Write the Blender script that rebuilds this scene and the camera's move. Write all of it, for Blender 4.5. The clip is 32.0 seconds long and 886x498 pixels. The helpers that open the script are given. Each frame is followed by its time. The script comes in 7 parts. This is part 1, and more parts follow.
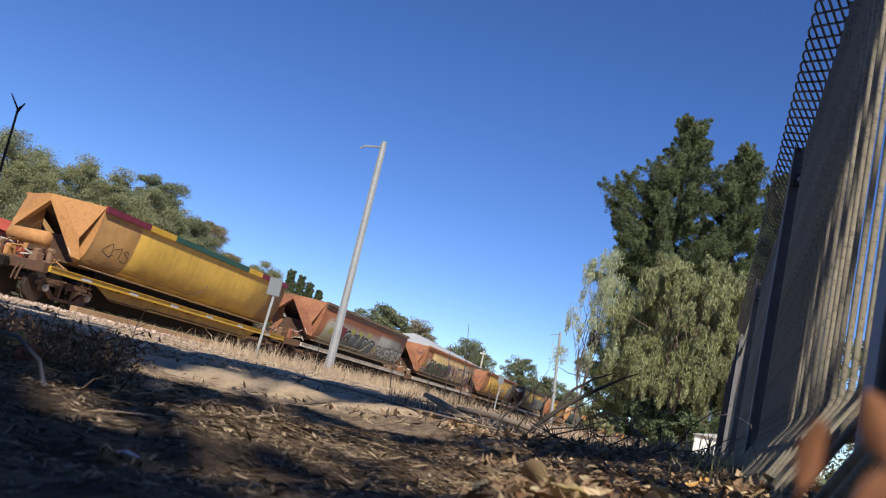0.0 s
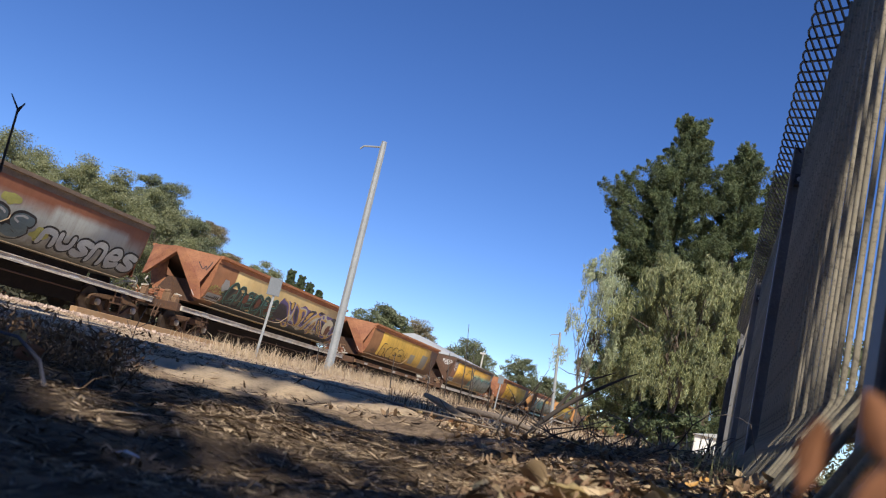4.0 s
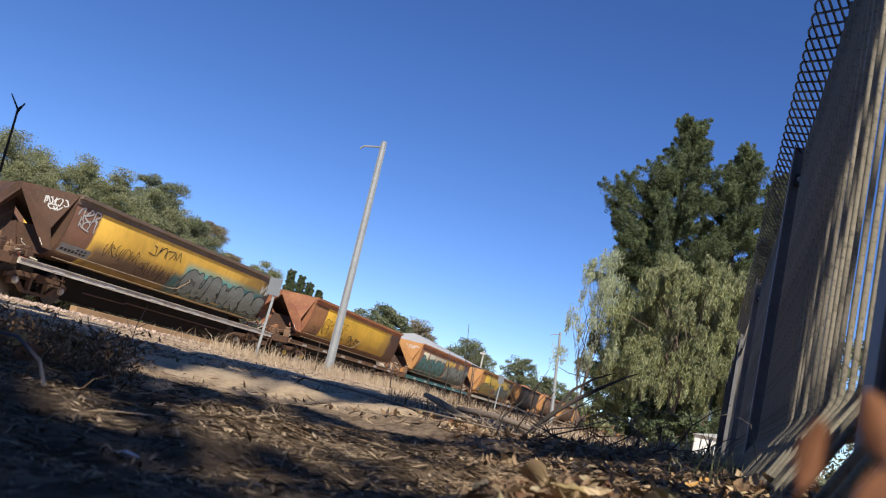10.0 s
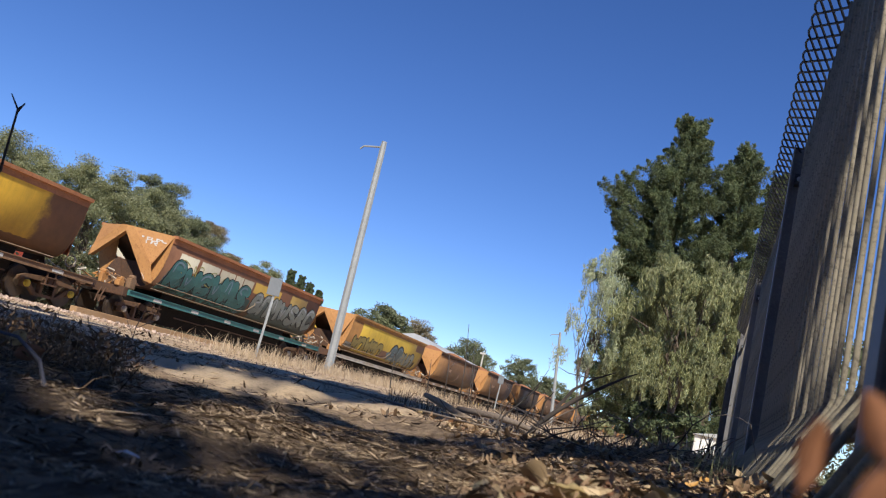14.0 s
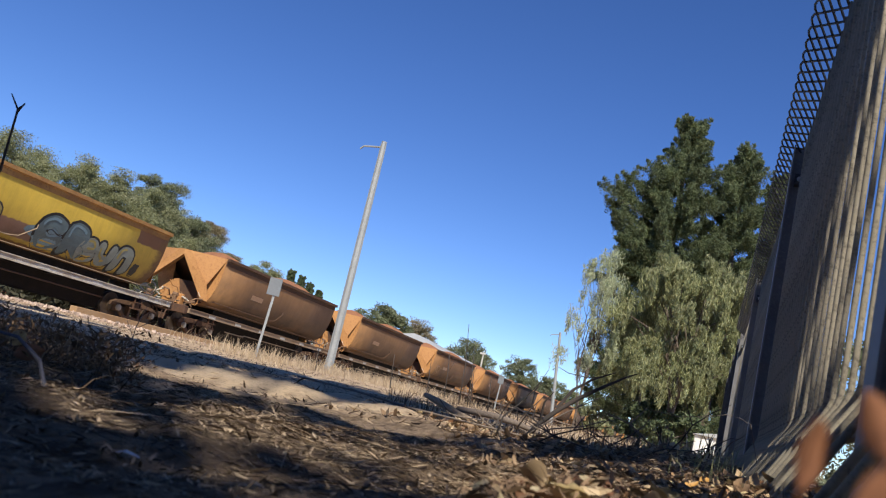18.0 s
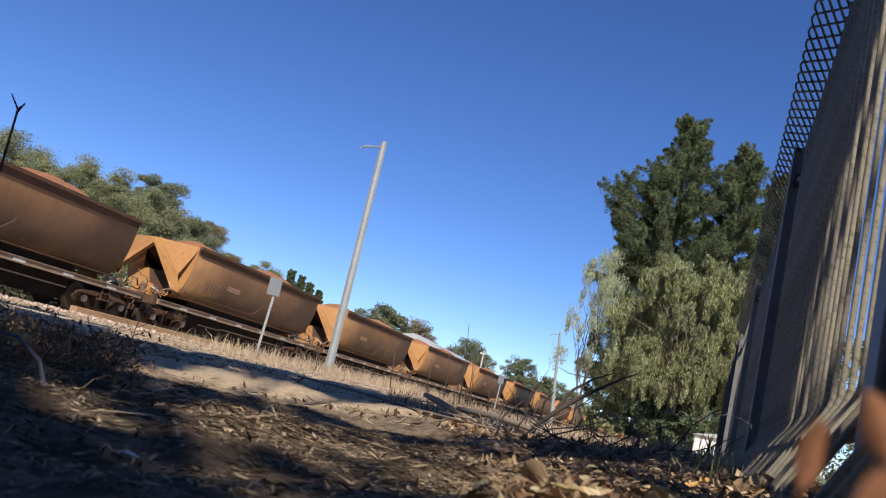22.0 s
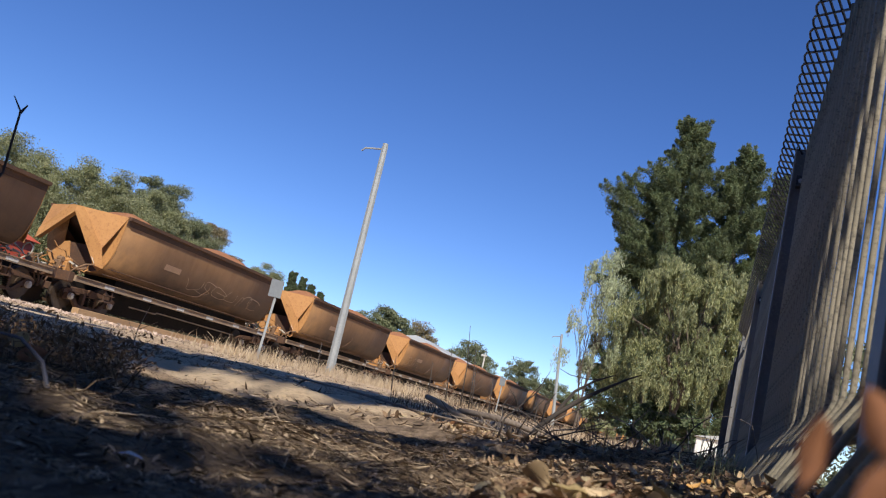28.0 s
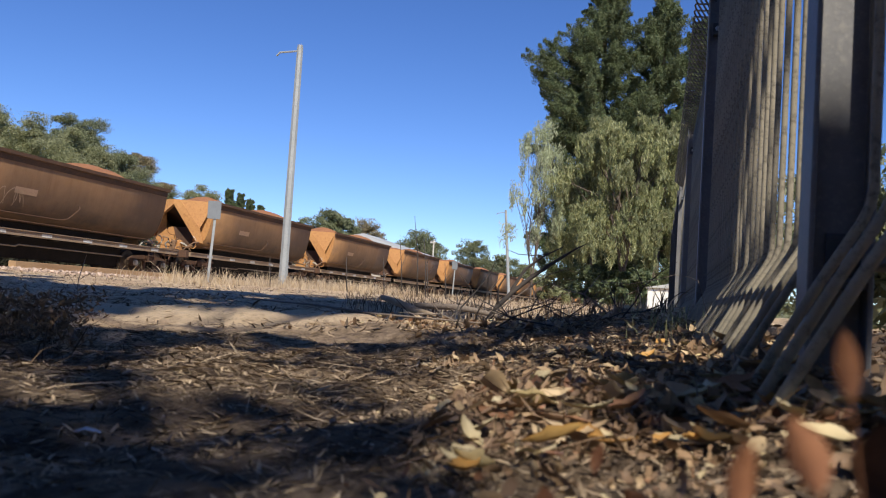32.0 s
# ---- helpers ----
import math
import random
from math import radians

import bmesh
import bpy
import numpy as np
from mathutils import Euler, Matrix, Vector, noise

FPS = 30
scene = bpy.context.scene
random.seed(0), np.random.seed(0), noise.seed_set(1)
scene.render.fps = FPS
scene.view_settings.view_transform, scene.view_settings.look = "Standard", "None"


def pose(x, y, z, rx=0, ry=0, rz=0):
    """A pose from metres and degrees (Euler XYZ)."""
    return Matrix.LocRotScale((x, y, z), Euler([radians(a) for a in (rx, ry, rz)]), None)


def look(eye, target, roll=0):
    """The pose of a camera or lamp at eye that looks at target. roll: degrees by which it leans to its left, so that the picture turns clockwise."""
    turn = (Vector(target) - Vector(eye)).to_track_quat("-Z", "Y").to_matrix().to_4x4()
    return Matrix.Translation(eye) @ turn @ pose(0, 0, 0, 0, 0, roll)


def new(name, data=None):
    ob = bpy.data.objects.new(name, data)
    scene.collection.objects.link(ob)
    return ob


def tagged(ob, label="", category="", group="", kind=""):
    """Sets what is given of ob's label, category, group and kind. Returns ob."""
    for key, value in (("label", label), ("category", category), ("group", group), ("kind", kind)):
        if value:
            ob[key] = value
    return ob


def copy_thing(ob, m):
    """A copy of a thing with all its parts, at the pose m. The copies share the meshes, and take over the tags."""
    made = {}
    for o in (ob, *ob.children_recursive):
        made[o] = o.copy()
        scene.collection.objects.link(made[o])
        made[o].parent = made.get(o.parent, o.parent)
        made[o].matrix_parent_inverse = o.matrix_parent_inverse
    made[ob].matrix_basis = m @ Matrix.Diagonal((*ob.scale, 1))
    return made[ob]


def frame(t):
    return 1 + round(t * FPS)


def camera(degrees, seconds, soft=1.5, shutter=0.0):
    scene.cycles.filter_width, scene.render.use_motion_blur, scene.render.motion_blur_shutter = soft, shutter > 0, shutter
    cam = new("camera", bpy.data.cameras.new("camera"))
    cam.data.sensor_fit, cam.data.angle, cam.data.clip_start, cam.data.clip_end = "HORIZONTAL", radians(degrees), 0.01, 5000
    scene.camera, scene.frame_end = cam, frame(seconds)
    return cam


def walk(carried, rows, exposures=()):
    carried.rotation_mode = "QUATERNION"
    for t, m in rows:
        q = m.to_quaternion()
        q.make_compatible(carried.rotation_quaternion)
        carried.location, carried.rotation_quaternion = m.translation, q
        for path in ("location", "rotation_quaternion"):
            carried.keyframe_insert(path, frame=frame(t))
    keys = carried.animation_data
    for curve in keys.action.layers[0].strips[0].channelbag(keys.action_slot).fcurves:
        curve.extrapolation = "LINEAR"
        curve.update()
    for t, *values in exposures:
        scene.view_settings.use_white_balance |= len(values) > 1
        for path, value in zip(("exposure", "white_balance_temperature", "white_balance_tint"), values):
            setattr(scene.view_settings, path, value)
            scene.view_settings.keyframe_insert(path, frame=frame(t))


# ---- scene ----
cam = camera(52.8, 32.0, soft=1.1)
cam.data.dof.use_dof = True
cam.data.dof.focus_distance = 9.0
cam.data.dof.aperture_fstop = 14.0
PATH = [
    (0.0, pose(0.0000, 0.0000, 0.1200, 99.882, -12.850, 16.251)),
    (14.0, pose(0.0000, 0.0000, 0.1200, 99.882, -12.850, 16.251)),
    (27.8, pose(0.0000, 0.0000, 0.1200, 99.882, -12.850, 16.251)),
    (28.0, pose(-0.0001, -0.0019, 0.1191, 99.981, -12.854, 16.343)),
    (28.1, pose(0.0018, -0.0005, 0.1223, 100.148, -12.416, 16.640)),
    (28.2, pose(0.0037, 0.0009, 0.1255, 99.676, -11.169, 16.497)),
    (28.3, pose(0.0055, 0.0022, 0.1286, 98.750, -10.292, 15.413)),
    (28.4, pose(0.0074, 0.0036, 0.1318, 97.459, -9.534, 14.360)),
    (28.5, pose(0.0092, 0.0050, 0.1350, 95.780, -8.664, 13.654)),
    (28.6, pose(0.0088, 0.0068, 0.1350, 94.240, -8.634, 12.903)),
    (28.7, pose(0.0084, 0.0087, 0.1350, 93.223, -8.209, 12.486)),
    (28.8, pose(0.0079, 0.0105, 0.1351, 92.675, -7.529, 12.431)),
    (28.9, pose(0.0075, 0.0124, 0.1351, 92.577, -7.566, 12.428)),
    (29.0, pose(0.0071, 0.0142, 0.1351, 92.768, -7.865, 12.338)),
    (29.5, pose(0.0094, 0.0083, 0.1380, 92.864, -7.559, 12.527)),
    (30.0, pose(0.0061, 0.0147, 0.1387, 92.549, -7.300, 12.572)),
    (30.5, pose(0.0033, 0.0129, 0.1453, 92.683, -5.718, 12.782)),
    (31.0, pose(0.0025, 0.0075, 0.1534, 92.765, -3.907, 13.126)),
    (31.5, pose(0.0018, 0.0091, 0.1530, 93.075, -3.710, 13.608)),
    (32.0, pose(0.0022, 0.0084, 0.1534, 93.285, -3.667, 13.616)),
]
walk(cam, PATH, exposures=[(0.0, 0.35), (32.0, 0.35)])

# ---- daylight: clear sky, sun high behind the camera, along the track ----
SUN_EL, SUN_AZ = radians(43), radians(153)      # azimuth clockwise from +y
world = bpy.data.worlds.new("sky")
scene.world = world
world.use_nodes = True
wn = world.node_tree
sky = wn.nodes.new("ShaderNodeTexSky")
sky.sky_type, sky.sun_disc = "NISHITA", False
sky.sun_elevation, sky.sun_rotation = SUN_EL, SUN_AZ
sky.altitude, sky.air_density, sky.dust_density, sky.ozone_density = 0, 0.62, 0.0, 3.1
wn.nodes["Background"].inputs[1].default_value = 0.122
deep = wn.nodes.new("ShaderNodeHueSaturation")
deep.inputs["Saturation"].default_value = 1.2
deep.inputs["Hue"].default_value = 0.512
wn.links.new(sky.outputs[0], deep.inputs["Color"])
wn.links.new(deep.outputs[0], wn.nodes["Background"].inputs[0])
sun = new("sun", bpy.data.lights.new("sun", "SUN"))
sun.data.energy, sun.data.angle, sun.data.color = 4.6, radians(0.53), (1.0, 0.93, 0.82)
SUN_DIR = Vector((math.sin(SUN_AZ) * math.cos(SUN_EL), math.cos(SUN_AZ) * math.cos(SUN_EL), math.sin(SUN_EL)))
sun.matrix_world = look(SUN_DIR * 50, (0, 0, 0))


# ---- materials ----
def ramp2(nt, fac, a, b, c0, c1):
    r = nt.nodes.new("ShaderNodeValToRGB")
    r.color_ramp.elements[0].position, r.color_ramp.elements[1].position = a, b
    r.color_ramp.elements[0].color, r.color_ramp.elements[1].color = (*c0, 1), (*c1, 1)
    nt.links.new(fac, r.inputs[0])
    return r.outputs[0]


def noise_node(nt, vec, scale, detail=6, rough=0.6, stretch=None):
    n = nt.nodes.new("ShaderNodeTexNoise")
    n.inputs["Scale"].default_value, n.inputs["Detail"].default_value, n.inputs["Roughness"].default_value = scale, detail, rough
    if stretch:
        m = nt.nodes.new("ShaderNodeMapping")
        m.inputs["Scale"].default_value = stretch
        nt.links.new(vec, m.inputs[0])
        vec = m.outputs[0]
    nt.links.new(vec, n.inputs["Vector"])
    return n.outputs["Fac"]


def mixc(nt, fac, a, b, mode="MIX"):
    m = nt.nodes.new("ShaderNodeMix")
    m.data_type, m.blend_type = "RGBA", mode
    for sock, v in ((m.inputs[0], fac), (m.inputs[6], a), (m.inputs[7], b)):
        if isinstance(v, (int, float)):
            sock.default_value = v
        elif isinstance(v, tuple):
            sock.default_value = (*v, 1)
        else:
            nt.links.new(v, sock)
    return m.outputs[2]


def mathn(nt, op, a, b=None, clamp=False):
    m = nt.nodes.new("ShaderNodeMath")
    m.operation, m.use_clamp = op, clamp
    for sock, v in zip(m.inputs, (a, b)):
        if v is None:
            continue
        if isinstance(v, (int, float)):
            sock.default_value = v
        else:
            nt.links.new(v, sock)
    return m.outputs[0]


def shell(name):
    m = bpy.data.materials.new(name)
    m.use_nodes = True
    nt = m.node_tree
    return m, nt, nt.nodes["Principled BSDF"], nt.nodes.new("ShaderNodeTexCoord").outputs["Object"]


def bump(nt, bsdf, h, strength, dist):
    b = nt.nodes.new("ShaderNodeBump")
    b.inputs["Strength"].default_value, b.inputs["Distance"].default_value = strength, dist
    nt.links.new(h, b.inputs["Height"])
    nt.links.new(b.outputs[0], bsdf.inputs["Normal"])


def surf(name, base, other, wear=None, scale=1.0, rough=0.7, metal=0.0, bumpy=0.3, dist=0.01, stretch=None, island=0.0):
    """Two-scale mottled surface: base to other by broad noise, wear in fine flecks."""
    m, nt, bs, co = shell(name)
    broad = noise_node(nt, co, 1.3 * scale, 6, 0.65, stretch)
    fine = noise_node(nt, co, 17 * scale, 5, 0.7, stretch)
    col = ramp2(nt, broad, 0.35, 0.65, base, other)
    if wear:
        col = mixc(nt, mathn(nt, "MULTIPLY", ramp2(nt, fine, 0.5, 0.68, (0, 0, 0), (1, 1, 1)), 0.8), col, wear)
    if island:
        g = nt.nodes.new("ShaderNodeNewGeometry")
        v = mathn(nt, "MULTIPLY_ADD", g.outputs["Random Per Island"], island)
        nt.nodes[-1].inputs[2].default_value = 1 - island / 2
        hsv = nt.nodes.new("ShaderNodeHueSaturation")
        nt.links.new(v, hsv.inputs["Value"])
        nt.links.new(col, hsv.inputs["Color"])
        col = hsv.outputs[0]
    nt.links.new(col, bs.inputs["Base Color"])
    bs.inputs["Roughness"].default_value, bs.inputs["Metallic"].default_value = rough, metal
    if bumpy:
        bump(nt, bs, fine, bumpy, dist)
    return m


def leaf_mat(name, a, b, c, rough=0.55, trans=0.25):
    """Leaves: three greens by the island, slight light through the blade."""
    m, nt, bs, co = shell(name)
    g = nt.nodes.new("ShaderNodeNewGeometry")
    r = nt.nodes.new("ShaderNodeValToRGB")
    r.color_ramp.elements[0].color, r.color_ramp.elements[1].color = (*a, 1), (*c, 1)
    r.color_ramp.elements.new(0.55).color = (*b, 1)
    nt.links.new(g.outputs["Random Per Island"], r.inputs[0])
    broad = noise_node(nt, co, 0.5, 3)
    col = mixc(nt, 0.8, r.outputs[0], ramp2(nt, broad, 0.3, 0.7, (0.6, 0.6, 0.6), (1.15, 1.15, 1.0)), "MULTIPLY")
    nt.links.new(col, bs.inputs["Base Color"])
    bs.inputs["Roughness"].default_value = rough
    t = nt.nodes.new("ShaderNodeBsdfTranslucent")
    nt.links.new(col, t.inputs[0])
    mx = nt.nodes.new("ShaderNodeMixShader")
    mx.inputs[0].default_value = trans
    nt.links.new(bs.outputs[0], mx.inputs[1])
    nt.links.new(t.outputs[0], mx.inputs[2])
    nt.links.new(mx.outputs[0], nt.nodes["Material Output"].inputs[0])
    return m


def mural_mat(name, stops, scale, warp):
    """Sprayed mural: warped fields of flat colour with soft seams; stops: (place, colour)."""
    m, nt, bs, co = shell(name)
    n = nt.nodes.new("ShaderNodeTexNoise")
    n.inputs["Scale"].default_value, n.inputs["Detail"].default_value, n.inputs["Distortion"].default_value = scale, 0.6, warp
    nt.links.new(co, n.inputs["Vector"])
    r = nt.nodes.new("ShaderNodeValToRGB")
    while len(r.color_ramp.elements) < len(stops) * 2 - 1:
        r.color_ramp.elements.new(0.5)
    k = 0
    for i, (p, c) in enumerate(stops):
        r.color_ramp.elements[k].position, r.color_ramp.elements[k].color = p, (*c, 1)
        k += 1
        if i + 1 < len(stops):
            q = stops[i + 1][0]
            r.color_ramp.elements[k].position, r.color_ramp.elements[k].color = q - (q - p) * 0.22, (*c, 1)
            k += 1
    nt.links.new(n.outputs["Fac"], r.inputs[0])
    col = mixc(nt, ramp2(nt, noise_node(nt, co, 9, 6, 0.75), 0.5, 0.7, (0, 0, 0), (0.45, 0.45, 0.45)), r.outputs[0], (0.10, 0.06, 0.04))
    nt.links.new(col, bs.inputs["Base Color"])
    bs.inputs["Roughness"].default_value = 0.6
    return m


def hull_mat(name, panel, ends, y0, y1, zlow=1.0, rusty=0.5, patches=(), low_gain=0.72, top=2.25, powder=0.0):
    """Painted hopper side: a colour panel between y0 and y1, bare brown ends, rust runs and grime; patches: (y, z, half-length, half-height, colour)."""
    m, nt, bs, co = shell(name)
    sep = nt.nodes.new("ShaderNodeSeparateXYZ")
    nt.links.new(co, sep.inputs[0])
    wob = mathn(nt, "MULTIPLY", mathn(nt, "SUBTRACT", noise_node(nt, co, 6, 4), 0.5), 0.10)
    yy, zz = mathn(nt, "ADD", sep.outputs[1], wob), mathn(nt, "ADD", sep.outputs[2], wob)
    fade = mathn(nt, "MULTIPLY", noise_node(nt, co, 1.6, 6, 0.7), 1.2)
    mask = mathn(nt, "MULTIPLY", mathn(nt, "MULTIPLY", mathn(nt, "SUBTRACT", yy, y0), 12.0, True), mathn(nt, "MULTIPLY", mathn(nt, "SUBTRACT", mathn(nt, "ADD", y1 - 0.5, fade), yy), 3.0, True))
    mask = mathn(nt, "MULTIPLY", mask, mathn(nt, "GREATER_THAN", zz, zlow))
    brown = ramp2(nt, noise_node(nt, co, 1.1, 7, 0.7), 0.3, 0.7, ends, tuple(v * 0.55 for v in ends))
    broad = noise_node(nt, co, 0.9, 6, 0.65)
    paint = ramp2(nt, broad, 0.3, 0.75, panel, tuple(v * 0.72 for v in panel))
    for py, pz, hy, hz, pc, *blur in patches:
        edge = blur[0] if blur else 0.03
        inside = mathn(nt, "MULTIPLY", mathn(nt, "MULTIPLY_ADD", mathn(nt, "SUBTRACT", hy, mathn(nt, "ABSOLUTE", mathn(nt, "SUBTRACT", yy, py))), 1 / edge, True),
                       mathn(nt, "MULTIPLY_ADD", mathn(nt, "SUBTRACT", hz, mathn(nt, "ABSOLUTE", mathn(nt, "SUBTRACT", zz, pz))), 1 / edge, True))
        paint = mixc(nt, inside, paint, pc)
    col = mixc(nt, mask, brown, paint)
    runs = ramp2(nt, noise_node(nt, co, 3.2, 8, 0.75, (1, 1.6, 0.16)), 0.48, 0.72, (0, 0, 0), (1, 1, 1))
    flecks = ramp2(nt, noise_node(nt, co, 9, 8, 0.8), 0.56, 0.66, (0, 0, 0), (1, 1, 1))
    grime = mathn(nt, "MULTIPLY", mathn(nt, "MAXIMUM", runs, flecks), rusty)
    col = mixc(nt, grime, col, (0.13, 0.055, 0.022))
    # dark brown below top, stronger towards the bottom, broken up by noise
    low_dark = mathn(nt, "MULTIPLY", mathn(nt, "SUBTRACT", top, sep.outputs[2]), low_gain, True)
    low_dark = mathn(nt, "MULTIPLY", low_dark, ramp2(nt, noise_node(nt, co, 1.7, 7, 0.7, (1, 0.5, 0.8)), 0.30, 0.62, (0.25, 0.25, 0.25), (1, 1, 1)))
    col = mixc(nt, low_dark, col, (0.068, 0.043, 0.028))
    if powder:
        # bright ore powder blown along the sheet from the loading ends
        near = mathn(nt, "SUBTRACT", 1.0, mathn(nt, "MULTIPLY", sep.outputs[1], 0.42), True)
        near = mathn(nt, "MULTIPLY", near, ramp2(nt, noise_node(nt, co, 2.1, 6, 0.6), 0.25, 0.65, (0.3, 0.3, 0.3), (1, 1, 1)))
        # the same orange in noise patches, stronger towards the top
        band = mathn(nt, "MULTIPLY", mathn(nt, "SUBTRACT", sep.outputs[2], 2.0), 0.9, True)
        band = mathn(nt, "MULTIPLY", band, ramp2(nt, noise_node(nt, co, 1.3, 6, 0.6, (1, 0.4, 1)), 0.35, 0.7, (0, 0, 0), (0.55, 0.55, 0.55)))
        col = mixc(nt, mathn(nt, "MULTIPLY", mathn(nt, "MAXIMUM", near, band), powder), col, (0.46, 0.24, 0.09))
    nt.links.new(col, bs.inputs["Base Color"])
    bs.inputs["Roughness"].default_value = 0.62
    bump(nt, bs, noise_node(nt, co, 1.4, 5, 0.5), 0.35, 0.03)
    return m


RUST = surf("rust_brown", (0.44, 0.19, 0.085), (0.33, 0.13, 0.055), (0.16, 0.065, 0.03), 1.4, 0.75, bumpy=0.2)
RUST_DARK = surf("dark_rust", (0.10, 0.05, 0.028), (0.06, 0.034, 0.022), (0.16, 0.075, 0.03), 1.5, 0.8)
ORE_DUST = surf("ore_dusted_steel", (0.50, 0.25, 0.085), (0.42, 0.20, 0.065), (0.30, 0.13, 0.045), 0.8, 0.75, bumpy=0.15)
DUSTY_RUST = surf("dusty_rust", (0.26, 0.155, 0.085), (0.17, 0.095, 0.05), (0.09, 0.05, 0.028), 2.0, 0.8)
SIDE_RUST = surf("grimy_rust_casting", (0.17, 0.095, 0.052), (0.10, 0.056, 0.033), (0.06, 0.035, 0.022), 2.5, 0.8)
DUSTY_SILL = surf("dust_covered_sill", (0.34, 0.245, 0.16), (0.25, 0.17, 0.105), (0.15, 0.09, 0.05), 1.2, 0.8, bumpy=0.1)
OCHRE_SKIRT = surf("ochre_skirt_paint", (0.50, 0.30, 0.055), (0.33, 0.19, 0.045), (0.16, 0.08, 0.03), 1.6, 0.7, bumpy=0.1)
CAP_YELLOW = surf("yellow_cap_paint", (0.72, 0.52, 0.05), (0.60, 0.40, 0.04), (0.3, 0.18, 0.03), 6, 0.5, bumpy=0.0)
RED_BROWN = surf("red_brown_plate", (0.23, 0.080, 0.042), (0.40, 0.175, 0.075), (0.12, 0.048, 0.028), 1.5, 0.72, bumpy=0.2)
BLACK_STEEL = surf("greasy_black_steel", (0.012, 0.0105, 0.0095), (0.019, 0.0155, 0.013), (0.032, 0.02, 0.013), 2.5, 0.75, bumpy=0.3)
BLACK_STEEL.node_tree.nodes["Principled BSDF"].inputs["Specular IOR Level"].default_value = 0.12
WHEEL = surf("wheel_steel", (0.08, 0.06, 0.05), (0.13, 0.09, 0.06), (0.05, 0.04, 0.035), 2, 0.5, 0.6)
ORE = surf("bauxite_ore", (0.40, 0.17, 0.07), (0.30, 0.12, 0.05), (0.45, 0.23, 0.12), 2.5, 0.95, bumpy=0.9, dist=0.05)
WHITE_PAINT = surf("chalky_white_paint", (0.66, 0.64, 0.58), (0.5, 0.47, 0.41), (0.3, 0.22, 0.15), 1.2, 0.6, bumpy=0.1)
PALE_METAL = surf("pale_hose", (0.5, 0.46, 0.38), (0.36, 0.31, 0.24), None, 3, 0.6)
GALV = surf("galvanised_steel", (0.50, 0.52, 0.52), (0.40, 0.42, 0.43), (0.56, 0.57, 0.56), 2.5, 0.5, 0.35, bumpy=0.05)
POLE_PAINT = surf("weathered_grey_pole", (0.34, 0.355, 0.35), (0.28, 0.295, 0.29), (0.21, 0.215, 0.205), 1.5, 0.6, 0.1, bumpy=0.05)
FENCE_STEEL = surf("dark_fence_steel", (0.052, 0.053, 0.058), (0.038, 0.039, 0.043), (0.08, 0.075, 0.07), 4, 0.6, 0.0, bumpy=0.1)
BAR_STEEL = surf("weathered_bar_steel", (0.31, 0.275, 0.205), (0.22, 0.195, 0.148), (0.09, 0.076, 0.06), 6, 0.8, 0.0, bumpy=0.15, dist=0.002)
MESH_STEEL = surf("dark_mesh_wire", (0.05, 0.05, 0.055), (0.08, 0.08, 0.08), None, 4, 0.5, 0.5)
BARK = surf("grey_brown_bark", (0.16, 0.125, 0.095), (0.10, 0.075, 0.055), (0.22, 0.18, 0.14), 3, 0.9, bumpy=0.8, dist=0.03)
DEAD_WOOD = surf("bleached_dead_wood", (0.42, 0.31, 0.20), (0.30, 0.21, 0.13), (0.5, 0.4, 0.29), 6, 0.85, bumpy=0.5, dist=0.004, stretch=(1, 1, 1))
DARK_TWIG = surf("dark_dead_twig", (0.075, 0.06, 0.05), (0.045, 0.038, 0.034), None, 8, 0.9, bumpy=0.4, dist=0.002)
PALE_STEM = surf("blue_grey_stem", (0.13, 0.13, 0.165), (0.09, 0.09, 0.12), None, 12, 0.7)
DRY_GRASS = leaf_mat("dry_straw", (0.50, 0.385, 0.265), (0.64, 0.51, 0.37), (0.36, 0.26, 0.17), 0.7, 0.2)
GREEN_GRASS = leaf_mat("green_tuft", (0.17, 0.20, 0.09), (0.30, 0.29, 0.15), (0.42, 0.36, 0.20), 0.6, 0.2)
WEED = leaf_mat("dark_dry_weed", (0.07, 0.045, 0.03), (0.12, 0.078, 0.05), (0.20, 0.135, 0.085), 0.95, 0.1)
GUM = leaf_mat("gum_leaves", (0.20, 0.22, 0.115), (0.29, 0.305, 0.165), (0.38, 0.38, 0.22), 0.6, 0.35)
GUM_DARK = leaf_mat("dark_gum_leaves", (0.14, 0.165, 0.09), (0.205, 0.23, 0.13), (0.30, 0.31, 0.19), 0.6, 0.32)
RUSSET = leaf_mat("russet_gum_leaves", (0.23, 0.19, 0.11), (0.30, 0.25, 0.15), (0.37, 0.31, 0.19), 0.6, 0.32)
PINE = leaf_mat("dark_conifer_foliage", (0.065, 0.095, 0.045), (0.11, 0.145, 0.065), (0.18, 0.205, 0.10), 0.6, 0.2)
WILLOW = leaf_mat("grey_green_drooping_leaves", (0.15, 0.175, 0.085), (0.29, 0.31, 0.15), (0.46, 0.45, 0.235), 0.5, 0.33)
LITTER = leaf_mat("brown_leaf_litter", (0.27, 0.165, 0.095), (0.46, 0.32, 0.19), (0.64, 0.49, 0.31), 0.65, 0.1)
LITTER_DARK = leaf_mat("dark_leaf_litter", (0.14, 0.085, 0.052), (0.24, 0.15, 0.09), (0.35, 0.235, 0.145), 0.7, 0.05)
LITTER_RED = leaf_mat("red_brown_leaf_litter", (0.24, 0.11, 0.06), (0.34, 0.17, 0.09), (0.36, 0.22, 0.12), 0.6, 0.1)
